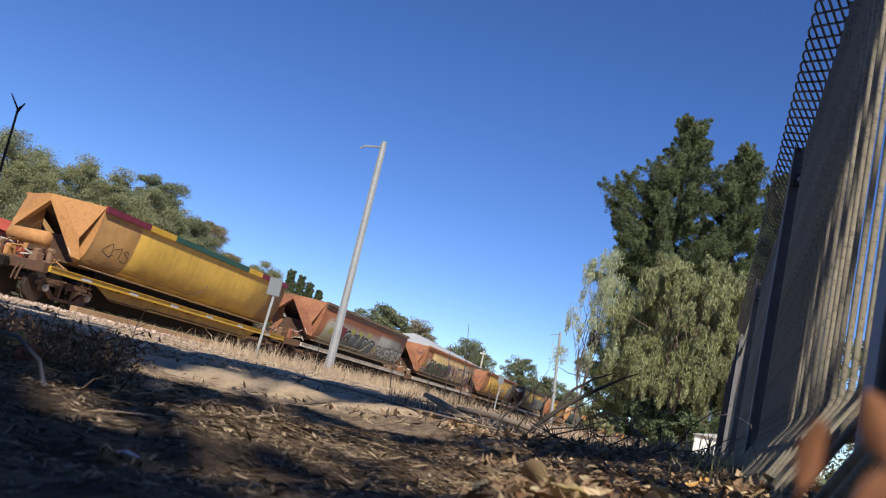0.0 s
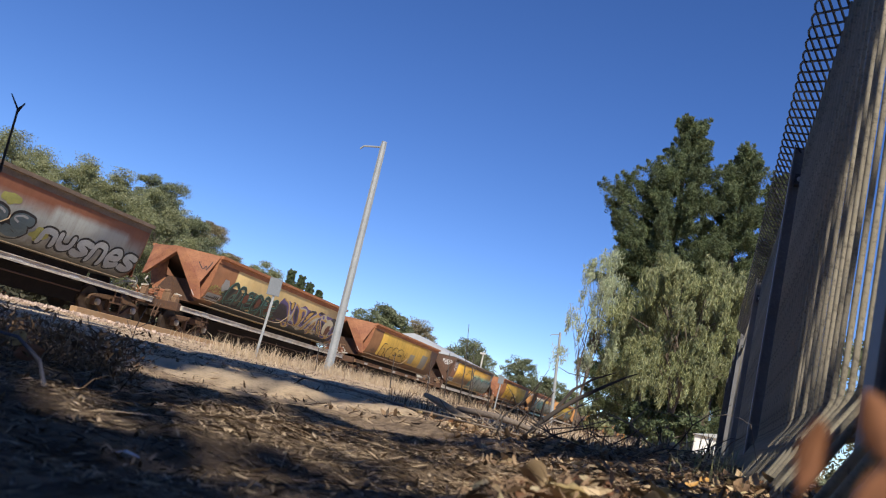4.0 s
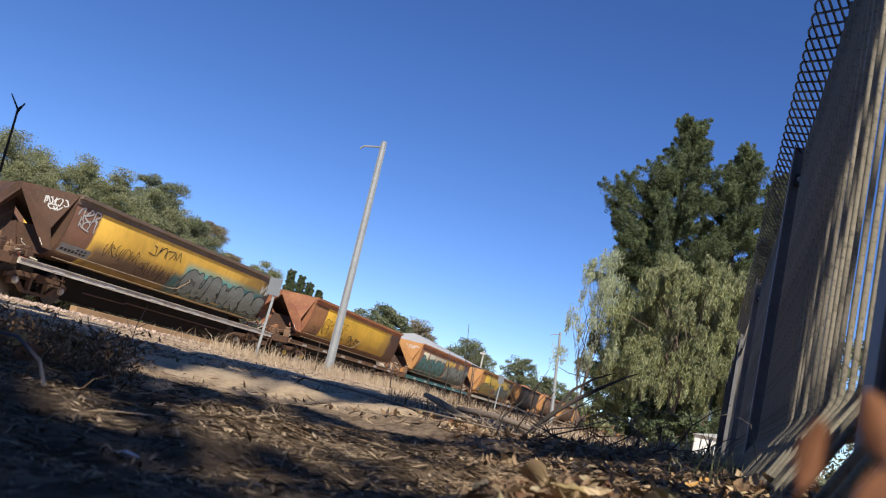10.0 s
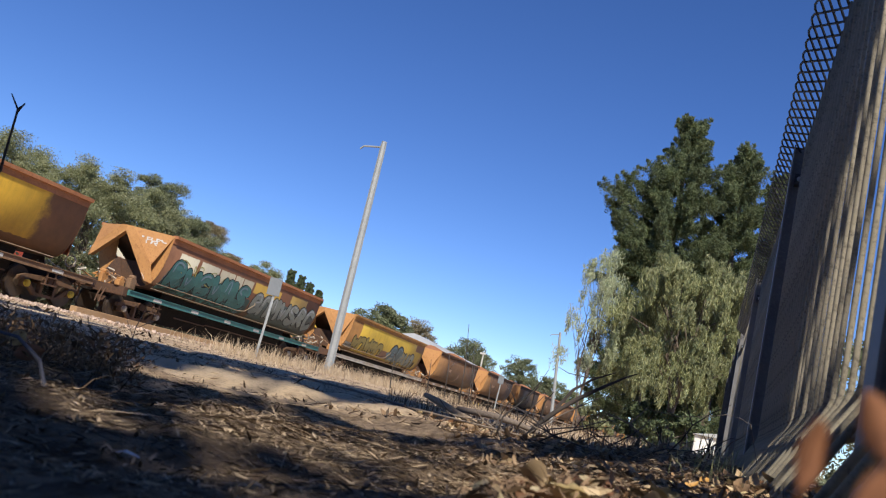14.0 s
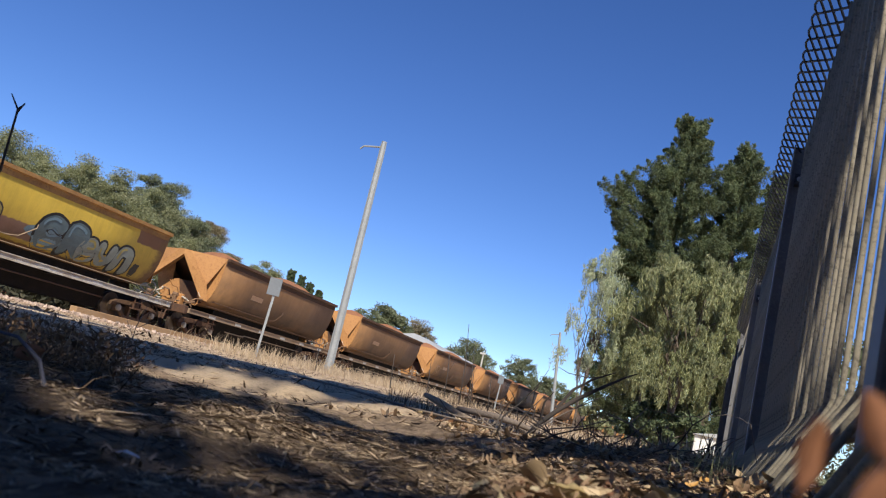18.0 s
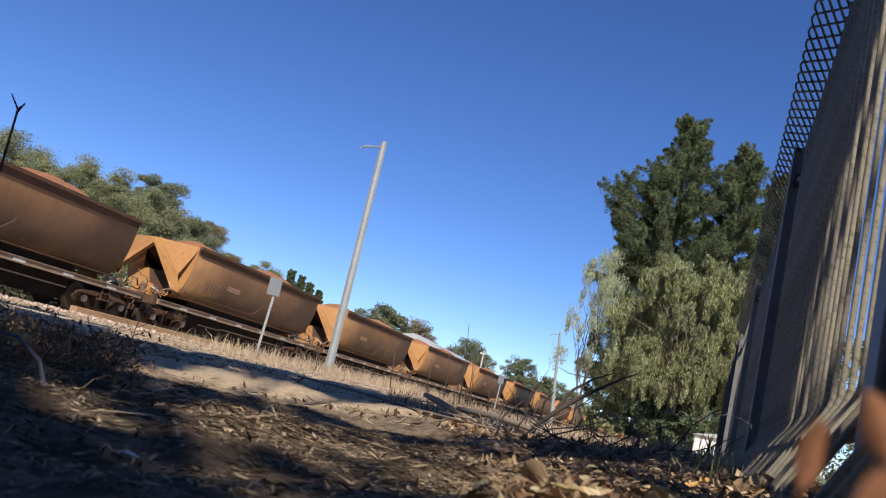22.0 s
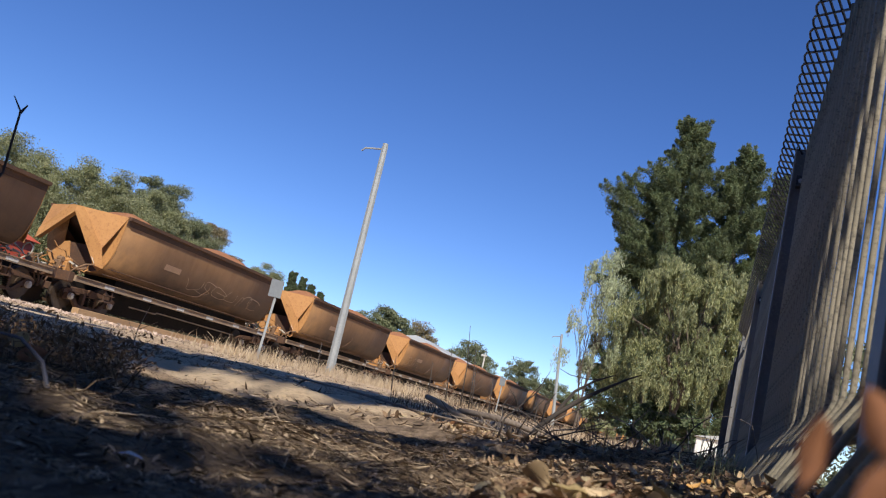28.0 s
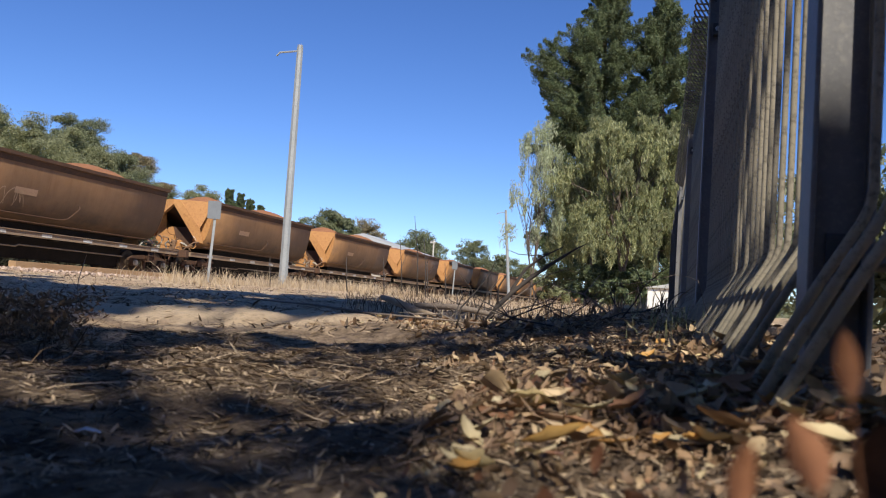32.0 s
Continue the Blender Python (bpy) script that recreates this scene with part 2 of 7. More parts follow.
LITTER_PALE = leaf_mat("pale_leaf_litter", (0.44, 0.36, 0.23), (0.60, 0.49, 0.30), (0.70, 0.56, 0.31), 0.6, 0.05)
STRAW_LITTER = leaf_mat("needle_litter", (0.075, 0.050, 0.034), (0.24, 0.175, 0.115), (0.60, 0.47, 0.33), 0.85, 0.0)
RED_LEAF = surf("orange_brown_leaf", (0.29, 0.122, 0.054), (0.21, 0.084, 0.038), (0.15, 0.059, 0.029), 60, 0.8, bumpy=0.2, dist=0.002)
TAN_LEAF = surf("tan_dead_leaf", (0.52, 0.38, 0.19), (0.40, 0.26, 0.11), (0.62, 0.50, 0.30), 14, 0.6, bumpy=0.3, dist=0.002)
LITTER_AMBER = leaf_mat("amber_leaf_litter", (0.42, 0.20, 0.06), (0.52, 0.28, 0.08), (0.60, 0.38, 0.14), 0.55, 0.1)
MULCH = leaf_mat("shredded_bark_mulch", (0.055, 0.036, 0.024), (0.21, 0.148, 0.10), (0.60, 0.46, 0.32), 0.85, 0.0)
SHRIVELLED = leaf_mat("shrivelled_weed_leaf", (0.12, 0.066, 0.034), (0.22, 0.125, 0.065), (0.36, 0.22, 0.12), 0.8, 0.1)
# brown leaf lowered in tone, so the shade by the fence is in the colour
SHADE_LEAF = surf("shade_dark_leaf", (0.085, 0.048, 0.034), (0.055, 0.032, 0.024), (0.14, 0.07, 0.045), 60, 0.85, bumpy=0.2, dist=0.002)
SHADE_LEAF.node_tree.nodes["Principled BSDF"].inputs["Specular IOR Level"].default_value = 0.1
FLY_BODY = surf("black_fly_body", (0.012, 0.012, 0.014), (0.02, 0.018, 0.018), None, 200, 0.4, bumpy=0.0)
FLY_WING = surf("smoky_fly_wing", (0.16, 0.17, 0.2), (0.1, 0.1, 0.12), None, 200, 0.3, bumpy=0.0)
GREY_WOOD = surf("grey_dead_wood", (0.20, 0.16, 0.125), (0.13, 0.10, 0.08), (0.28, 0.23, 0.18), 6, 0.85, bumpy=0.5, dist=0.004)
BROWN_LEAF = surf("dark_brown_leaf", (0.16, 0.065, 0.03), (0.10, 0.04, 0.02), (0.22, 0.10, 0.05), 14, 0.6, bumpy=0.2, dist=0.002)
GRIMY_WHITE = surf("grimy_white_paint", (0.66, 0.62, 0.53), (0.42, 0.36, 0.28), (0.17, 0.11, 0.075), 1.7, 0.65, bumpy=0.1)
# leaf colours set dark to stand for the shade seen under the wagons
SCRUB = leaf_mat("shade_dark_scrub", (0.025, 0.028, 0.016), (0.04, 0.042, 0.025), (0.07, 0.065, 0.04), 0.8, 0.1)
WILLOW_PALE = leaf_mat("pale_drooping_leaves", (0.40, 0.44, 0.29), (0.50, 0.54, 0.36), (0.58, 0.60, 0.42), 0.5, 0.45)


# ---- mesh helpers ----
def mesh_ob(name, verts, faces, mat, parent=None, label="", smooth=False):
    me = bpy.data.meshes.new(name)
    me.from_pydata([tuple(v) for v in verts], [], [tuple(f) for f in faces])
    me.materials.append(mat)
    if smooth:
        me.shade_smooth()
    me.update()
    ob = new(name, me)
    ob.parent = parent
    if label:
        ob["label"] = label
    return ob


def part(name, bm, material, parent=None, label="", smooth=False):
    """Links a bmesh as one mesh object under a thing or a part."""
    me = bpy.data.meshes.new(name)
    bmesh.ops.recalc_face_normals(bm, faces=bm.faces)
    bm.to_mesh(me)
    bm.free()
    me.materials.append(material)
    if smooth:
        me.shade_smooth()
    ob = new(name, me)
    ob.parent = parent
    if label:
        ob["label"] = label
    return ob


def share(ob, parent, m):
    """Another object on the same mesh, under parent, at pose m."""
    o = new(ob.name.split(".")[0], ob.data)
    o.parent = parent
    o.matrix_basis = m
    if "label" in ob:
        o["label"] = ob["label"]
    return o


def box(bm, x0, x1, y0, y1, z0, z1, bev=0.0):
    vs = [bm.verts.new(p) for p in ((x0, y0, z0), (x1, y0, z0), (x1, y1, z0), (x0, y1, z0), (x0, y0, z1), (x1, y0, z1), (x1, y1, z1), (x0, y1, z1))]
    fs = [bm.faces.new([vs[i] for i in f]) for f in ((3, 2, 1, 0), (4, 5, 6, 7), (0, 1, 5, 4), (1, 2, 6, 5), (2, 3, 7, 6), (3, 0, 4, 7))]
    if bev:
        edges = list({e for f in fs for e in f.edges})
        bmesh.ops.bevel(bm, geom=edges, offset=bev, segments=1, affect="EDGES")
    return bm


def prism(bm, poly, axis, a, b):
    """Extrudes a flat polygon along an axis from a to b. poly: pairs in the other two axes, in order."""
    def put(p, w):
        q = list(p)
        q.insert(axis, w)
        return bm.verts.new(q)
    lo, hi = [put(p, a) for p in poly], [put(p, b) for p in poly]
    n = len(poly)
    bm.faces.new(lo[::-1])
    bm.faces.new(hi)
    for i in range(n):
        bm.faces.new((lo[i], lo[(i + 1) % n], hi[(i + 1) % n], hi[i]))
    return bm


def tube(bm, pts, radii, n=6, caps=True):
    """A tube along points; radii: one number or one for each point."""
    pts = [Vector(p) for p in pts]
    if isinstance(radii, (int, float)):
        radii = [radii] * len(pts)
    rings = []
    for i, p in enumerate(pts):
        d = (pts[min(i + 1, len(pts) - 1)] - pts[max(i - 1, 0)]).normalized()
        u = d.orthogonal().normalized() if i == 0 else (u - d * u.dot(d)).normalized()
        v = d.cross(u)
        rings.append([bm.verts.new(p + radii[i] * (math.cos(2 * math.pi * k / n) * u + math.sin(2 * math.pi * k / n) * v)) for k in range(n)])
    for a, b in zip(rings, rings[1:]):
        for k in range(n):
            bm.faces.new((a[k], a[(k + 1) % n], b[(k + 1) % n], b[k]))
    if caps:
        bm.faces.new(rings[0][::-1])
        bm.faces.new(rings[-1])
    return bm


def disc(bm, centre, axis, r, half, n=24):
    """A short cylinder round an axis letter."""
    e = Vector((axis == "x", axis == "y", axis == "z")) * half
    return tube(bm, [Vector(centre) - e, Vector(centre) + e], r, n)


def slab(bm, outer, inner, quads):
    """A bent plate between two matching rings of corners."""
    lo, hi = [bm.verts.new(p) for p in outer], [bm.verts.new(p) for p in inner]
    for q in quads:
        bm.faces.new([lo[i] for i in q])
        bm.faces.new([hi[i] for i in q[::-1]])
    for i in range(len(outer)):
        j = (i + 1) % len(outer)
        bm.faces.new((lo[i], hi[i], hi[j], lo[j]))
    return bm


def thing(name, label, category, group="", m=None):
    ob = new(name)
    ob.empty_display_size = 0.2
    if m is not None:
        ob.matrix_world = m
    return tagged(ob, label, category, group)


def smooth01(u):
    u = min(1.0, max(0.0, u))
    return u * u * (3 - 2 * u)


# ---- ground: one sheet to the horizon ----
def ground_z(x, y):
    r = math.hypot(x, 0.8 * y)
    z = 0.235 * smooth01((r - 10.5) / 11.0) if y > -3 else 0.0
    z += 0.05 * smooth01((x + 0.55) / 0.55) * smooth01((y - 0.25) / 0.5) * (1 - smooth01((y - 12) / 20)) + 0.035 * smooth01((x + 0.02) / 0.16) * smooth01((y - 0.4) / 0.4) * (1 - smooth01((y - 12) / 20))
    z += 0.03 * math.exp(-((x + 0.2) / 0.9) ** 2) * smooth01((y - 1.5) / 2.5) * (1 - smooth01((y - 12) / 20))
    z += 0.04 * smooth01((r - 0.5) / 1.0) * (noise.noise((x * 0.9, y * 0.9, 0.3)) - 0.1) * (1 - 0.6 * smooth01((r - 8) / 8))
    z += 0.055 * math.exp(-((x + 0.15) / 0.75) ** 2) * smooth01((y - 2.2) / 2.2) * (1 - smooth01((y - 6.5) / 4))
    z += 0.028 * math.exp(-((r - 3.7 - 0.3 * math.sin(x * 2.1)) / 0.45) ** 2) * smooth01((-x - 0.7) / 0.8)
    if 1.5 < r < 16:
        z += 0.05 * noise.noise((x * 1.5, y * 1.5, 7.7)) * smooth01((r - 1.5) / 2) * (1 - smooth01((r - 11) / 5))
    if r < 9:
        z += 0.026 * noise.noise((x * 4.1, y * 4.1, 1.7)) * smooth01(r / 0.7) + 0.011 * noise.noise((x * 13, y * 13, 2.7)) + 0.006 * noise.noise((x * 31, y * 31, 4.7)) * smooth01(r / 0.4)
    return z


def spaced(lo, hi, fine, centre, growth=1.05):
    out, step, p = [centre], fine, centre
    while p < hi:
        p += step
        step *= growth if p - centre > 2.0 else 1.006
        out.append(p)
    step, p = fine, centre
    while p > lo:
        p -= step
        step *= growth if centre - p > 2.0 else 1.006
        out.insert(0, p)
    return out


gx, gy = spaced(-1600, 1600, 0.022, -0.6), spaced(-1200, 2500, 0.022, 1.8)
gverts = [(x, y, ground_z(x, y)) for y in gy for x in gx]
nx = len(gx)
gfaces = [(j * nx + i, j * nx + i + 1, (j + 1) * nx + i + 1, (j + 1) * nx + i) for j in range(len(gy) - 1) for i in range(nx - 1)]


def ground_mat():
    """Pale sand; under the trees by the fence, leaf mould and shredded bark, darkened to carry shade."""
    m, nt, bs, co = shell("sandy_soil")
    broad = noise_node(nt, co, 0.55, 6, 0.6)
    mid = noise_node(nt, co, 3.5, 8, 0.7)
    fine = noise_node(nt, co, 45, 8, 0.75)
    shred = noise_node(nt, co, 26, 6, 0.7, (1.0, 0.3, 1.0))
    sand = ramp2(nt, broad, 0.38, 0.62, (0.50, 0.365, 0.235), (0.66, 0.51, 0.34))
    # ring of cleaner sand about the origin, paled to paint in the sunlit strip
    flat_p = nt.nodes.new("ShaderNodeMapping")
    flat_p.inputs["Scale"].default_value = (1.0, 0.8, 0.0)
    nt.links.new(co, flat_p.inputs[0])
    ring = nt.nodes.new("ShaderNodeVectorMath")
    ring.operation = "LENGTH"
    nt.links.new(flat_p.outputs[0], ring.inputs[0])
    off = mathn(nt, "ABSOLUTE", mathn(nt, "SUBTRACT", mathn(nt, "ADD", ring.outputs["Value"], mathn(nt, "MULTIPLY", noise_node(nt, co, 1.1, 4), 0.9)), 4.0))
    sunlit_bank = ramp2(nt, off, 0.10, 0.42, (1, 1, 1), (0, 0, 0))
    fleck = mathn(nt, "SUBTRACT", 1.0, mathn(nt, "MULTIPLY", sunlit_bank, 0.42))
    sand = mixc(nt, mathn(nt, "MULTIPLY", ramp2(nt, mid, 0.50, 0.66, (0, 0, 0), (0.7, 0.7, 0.7)), fleck), sand, (0.22, 0.15, 0.10))
    sand = mixc(nt, mathn(nt, "MULTIPLY", ramp2(nt, fine, 0.50, 0.62, (0, 0, 0), (0.72, 0.72, 0.72)), fleck), sand, (0.125, 0.085, 0.058))
    sand = mixc(nt, mathn(nt, "MULTIPLY", sunlit_bank, 0.35), sand, (0.70, 0.56, 0.38))
    # litter browns, lowered so the foreground shade is partly in the colour
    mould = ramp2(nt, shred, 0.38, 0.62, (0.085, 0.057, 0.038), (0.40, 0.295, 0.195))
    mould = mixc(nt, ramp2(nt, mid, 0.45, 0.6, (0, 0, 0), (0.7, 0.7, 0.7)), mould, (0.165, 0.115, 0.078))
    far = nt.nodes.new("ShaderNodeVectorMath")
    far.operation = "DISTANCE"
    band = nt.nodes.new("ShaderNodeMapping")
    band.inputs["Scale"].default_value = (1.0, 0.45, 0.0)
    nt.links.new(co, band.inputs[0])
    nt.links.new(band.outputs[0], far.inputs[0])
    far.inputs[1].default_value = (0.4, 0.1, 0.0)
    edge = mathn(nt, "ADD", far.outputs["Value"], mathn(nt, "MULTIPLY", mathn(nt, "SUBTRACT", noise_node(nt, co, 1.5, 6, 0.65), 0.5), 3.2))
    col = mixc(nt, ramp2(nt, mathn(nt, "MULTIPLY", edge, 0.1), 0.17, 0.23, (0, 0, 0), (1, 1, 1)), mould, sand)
    nt.links.new(col, bs.inputs["Base Color"])
    bs.inputs["Roughness"].default_value = 0.95
    bs.inputs["Specular IOR Level"].default_value = 0.15
    bump(nt, bs, mathn(nt, "ADD", mathn(nt, "ADD", fine, shred), mathn(nt, "MULTIPLY", mid, 2.0)), 0.9, 0.02)
    return m


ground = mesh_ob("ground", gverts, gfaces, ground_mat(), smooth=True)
tagged(ground, "dry sandy soil with brown litter beside a railway", "ground", kind="structure")

# ---- railway track ----
PIPE = surf("dusty_pipe", (0.34, 0.26, 0.17), (0.24, 0.17, 0.10), None, 3, 0.6)
TX, TZ = -18.35, 0.34            # centre of the track, top of the rail
BALLAST = surf("pinkish_ballast", (0.48, 0.36, 0.28), (0.38, 0.27, 0.20), (0.55, 0.44, 0.35), 6, 0.95, bumpy=1.0, dist=0.05)
RAIL = surf("rusty_rail", (0.20, 0.10, 0.05), (0.14, 0.07, 0.04), None, 3, 0.6, 0.3)
SLEEPER = surf("grey_timber_sleeper", (0.20, 0.155, 0.115), (0.14, 0.11, 0.08), (0.26, 0.21, 0.16), 4, 0.9)
bm = bmesh.new()
prof = [(-2.5, -0.30), (-1.5, -0.14), (1.5, -0.14), (2.6, -0.26), (2.7, -0.40), (-2.6, -0.40)]
prism(bm, [(TX + a, TZ + b) for a, b in prof], 1, -60, 420)
bed = part("track_bed", bm, BALLAST)
tagged(bed, "low bed of pinkish crushed stone under the track", "track bed", kind="structure")
railway = thing("railway_track", "rusty narrow gauge rails on timber sleepers", "railway track", m=pose(TX, 0, TZ))
for sx in (-0.56, 0.56):
    bm = bmesh.new()
    prism(bm, [(sx - 0.035, 0), (sx + 0.035, 0), (sx + 0.035, -0.035), (sx + 0.01, -0.05), (sx + 0.01, -0.115), (sx + 0.06, -0.135),
               (sx - 0.06, -0.135), (sx - 0.01, -0.115), (sx - 0.01, -0.05), (sx - 0.035, -0.035)], 1, -60, 420)
    part("rail", bm, RAIL, railway, "rusty rail with a worn head")
bm = bmesh.new()
box(bm, -1.05, 1.05, -0.11, 0.11, -0.26, -0.125, 0.01)
tie = part("sleeper", bm, SLEEPER, railway)
tie.location = (0, -6, 0)
for k in range(1, 170):
    share(tie, railway, pose(0, -6 + 0.66 * k, 0))

BAULK = surf("tan_weathered_timber", (0.42, 0.27, 0.14), (0.33, 0.20, 0.10), (0.24, 0.15, 0.08), 3, 0.85, stretch=(1, 0.15, 1))
bm = bmesh.new()
box(bm, -0.11, 0.11, 0, 8.2, -0.05, 0.17, 0.012)
baulk = part("timber_baulk", bm, BAULK)
baulk.matrix_world = pose(-15.9, 19.3, ground_z(-15.9, 22) + 0.05, 0, 0.0, 0.0)
tagged(baulk, "long tan weathered timber lying beside the rails", "timber")

# loose stones on the near shoulder of the bed
rnd = random.Random(60)
sv, sf = [], []
for k in range(5200):
    x, y = TX + 1.7 + abs(rnd.gauss(0, 1.9)), 16 + 28 * rnd.random() ** 1.2
    r = 0.015 + 0.06 * rnd.random() ** 2
    c = Vector((x, y, max(ground_z(x, y), TZ - 0.30 + 0.14 * (x < TX + 1.9)) + r * 0.3))
    e = Euler((rnd.uniform(0, 6.3), rnd.uniform(0, 6.3), rnd.uniform(0, 6.3))).to_matrix()
    b = len(sv)
    for q in ((1, 0, 0), (-1, 0, 0), (0, 1, 0), (0, -1, 0), (0, 0, 1), (0, 0, -1)):
        sv.append(c + e @ (Vector(q) * r * rnd.uniform(0.6, 1.2)))
    sf += [(b + i, b + j, b + k2) for i, j, k2 in ((0, 2, 4), (2, 1, 4), (1, 3, 4), (3, 0, 4), (2, 0, 5), (1, 2, 5), (3, 1, 5), (0, 3, 5))]
stones = mesh_ob("ballast_stones", sv, sf, surf("pink_grey_stone", (0.46, 0.34, 0.26), (0.34, 0.25, 0.19), (0.56, 0.44, 0.35), 5, 0.9, bumpy=0.5, island=0.9))
tagged(stones, "loose pinkish crushed stones beside the rails", "ballast", kind="stuff")

# ---- the wagons ----
PROFILE = [(0.62, 1.25), (0.82, 1.32), (0.97, 1.43), (1.08, 1.58), (1.17, 1.78), (1.25, 2.02), (1.32, 2.36), (1.36, 2.70), (1.37, 2.98)]


def hull_at(y, z, off=0.0):
    """Point on the near side of a hull at height z above the rail, off metres out of the sheet."""
    for (xa, za), (xb, zb) in zip(PROFILE, PROFILE[1:]):
        if z <= zb or (xb, zb) == PROFILE[-1]:
            f = (z - za) / (zb - za)
            nrm = Vector((zb - za, 0, -(xb - xa))).normalized()
            return Vector((xa + f * (xb - xa), y, z)) + nrm * off
    return None


def wheelset_bogie(parent, y, far=False, caps=None, plain=False):
    """Three-piece bogie: cast side frames, four wheels, bolster."""
    bog = thing("bogie", "", "")
    for k in list(bog.keys()):
        del bog[k]
    bog.parent, bog.location = parent, (0, y, 0)
    bm = bmesh.new()
    disc(bm, (0, 0, 0), "x", 0.42, 0.05, 24)
    disc(bm, (-0.045, 0, 0), "x", 0.45, 0.014, 24)
    disc(bm, (0.06, 0, 0), "x", 0.15, 0.04, 14)
    wh = part("wheel", bm, WHEEL, bog, "steel wheel with a dull tread")
    wh.matrix_basis = pose(0.53, -0.87, 0.42)
    share(wh, bog, pose(0.53, 0.87, 0.42))
    share(wh, bog, pose(-0.53, -0.87, 0.42, 0, 0, 180))
    share(wh, bog, pose(-0.53, 0.87, 0.42, 0, 0, 180))
    bm = bmesh.new()
    prism(bm, [(-1.14, 0.46), (-1.14, 0.57), (-0.92, 0.655), (-0.40, 0.70), (0.40, 0.70), (0.92, 0.655), (1.14, 0.57), (1.14, 0.46), (0.80, 0.56), (-0.80, 0.56)], 0, -0.05, 0.05)
    prism(bm, [(-0.44, 0.15), (0.44, 0.15), (0.47, 0.235), (-0.47, 0.235)], 0, -0.05, 0.05)
    for sg in (-1, 1):
        prism(bm, [(sg * 0.98, 0.52), (sg * 0.80, 0.56), (sg * 0.38, 0.22), (sg * 0.47, 0.16)], 0, -0.045, 0.045)
        box(bm, -0.075, 0.075, sg * 0.87 - 0.11, sg * 0.87 + 0.11, 0.31, 0.55, 0.012)
        box(bm, -0.07, 0.07, sg * 0.25 - 0.045, sg * 0.25 + 0.045, 0.20, 0.66)
    fr = part("side_frame", bm, RUST_DARK if plain else SIDE_RUST, bog, "cast steel side frame")
    fr.location = (0.80, 0, 0)
    share(fr, bog, pose(-0.80, 0, 0))
    if far:
        return bog
    bm = bmesh.new()
    tube(bm, [(0.066 * math.cos(math.pi * i / 4), 0.066 * math.sin(math.pi * i / 4), 0.27 + 0.0068 * i) for i in range(41)], 0.013, 5)
    spring = part("coil_spring", bm, BLACK_STEEL, bog)
    spring.location = (0.87, -0.11, 0)
    share(spring, bog, pose(0.87, 0.11, 0))
    bm = bmesh.new()
    box(bm, -0.95, 0.95, -0.15, 0.15, 0.5, 0.72, 0.02)
    part("bolster", bm, RUST_DARK, bog)
    bm = bmesh.new()
    disc(bm, (0, 0, 0), "x", 0.095, 0.05, 14)
    disc(bm, (0.055, 0, 0), "x", 0.055, 0.012, 10)
    cap = part("axle_cap", bm, caps or PALE_METAL, bog, "round yellow axle cap" if caps else "round dusty axle cap")
    cap.location = (0.90, -0.87, 0.42)
    share(cap, bog, pose(0.90, 0.87, 0.42))
    return bog


def end_gear(parent, y, s):
    """Platform, pipes and coupler at one end; s: -1 near end, 1 far end."""
    bm = bmesh.new()
    box(bm, -1.16, 1.16, min(y, y + s * 0.22), max(y, y + s * 0.22), 0.78, 1.06, 0.015)
    part("headstock", bm, RUST_DARK, parent)
    bm = bmesh.new()
    tube(bm, [(0, y, 0.86), (0, y + s * 0.42, 0.86)], 0.075, 8)
    box(bm, -0.12, 0.12, y + s * 0.42 - 0.12, y + s * 0.42 + 0.12, 0.72, 1.0, 0.03)
    part("coupler", bm, BLACK_STEEL, parent)
    for x in (0.35, 0.5, -0.4):
        bm = bmesh.new()
        tube(bm, [(x, y, 0.95), (x + 0.02, y + s * 0.2, 0.93), (x + 0.03, y + s * 0.33, 0.7), (x + 0.02, y + s * 0.36, 0.45)], 0.026, 6)
        part("brake_hose", bm, RUST_DARK, parent, "grimy rubber brake hose")


def brake_gear(parent, y, seed, mat):
    """Valves, levers and pipes heaped on the open end platform."""
    rnd = random.Random(seed)
    for k in range(15):
        bm = bmesh.new()
        x0, y0, z0 = rnd.uniform(-0.9, 1.0), y + rnd.uniform(-0.6, 0.15), rnd.uniform(1.06, 1.35)
        p = [Vector((x0, y0, z0))]
        for j in range(4):
            p.append(p[-1] + Vector((rnd.uniform(-0.25, 0.25), rnd.uniform(-0.3, 0.3), rnd.uniform(-0.12, 0.18))))
        tube(bm, p, rnd.uniform(0.015, 0.03), 6)
        part("brake_pipe", bm, (mat, DUSTY_RUST, PALE_METAL)[(0, 1, 0, 1, 2)[k % 5]], parent, "bent dusty brake pipe")
    for k in range(5):
        bm = bmesh.new()
        x0, y0, z0 = rnd.uniform(-0.6, 1.0), y + rnd.uniform(-0.6, 0.1), 1.05
        w, d, h = rnd.uniform(0.06, 0.14), rnd.uniform(0.06, 0.16), rnd.uniform(0.12, 0.34)
        box(bm, x0 - w, x0 + w, y0 - d, y0 + d, z0, z0 + h, 0.02)
        disc(bm, (x0, y0, z0 + h + 0.04), "x", 0.07, 0.09, 10)
        part("brake_valve", bm, mat if k % 2 else DUSTY_RUST, parent, "dusty brake valve block")


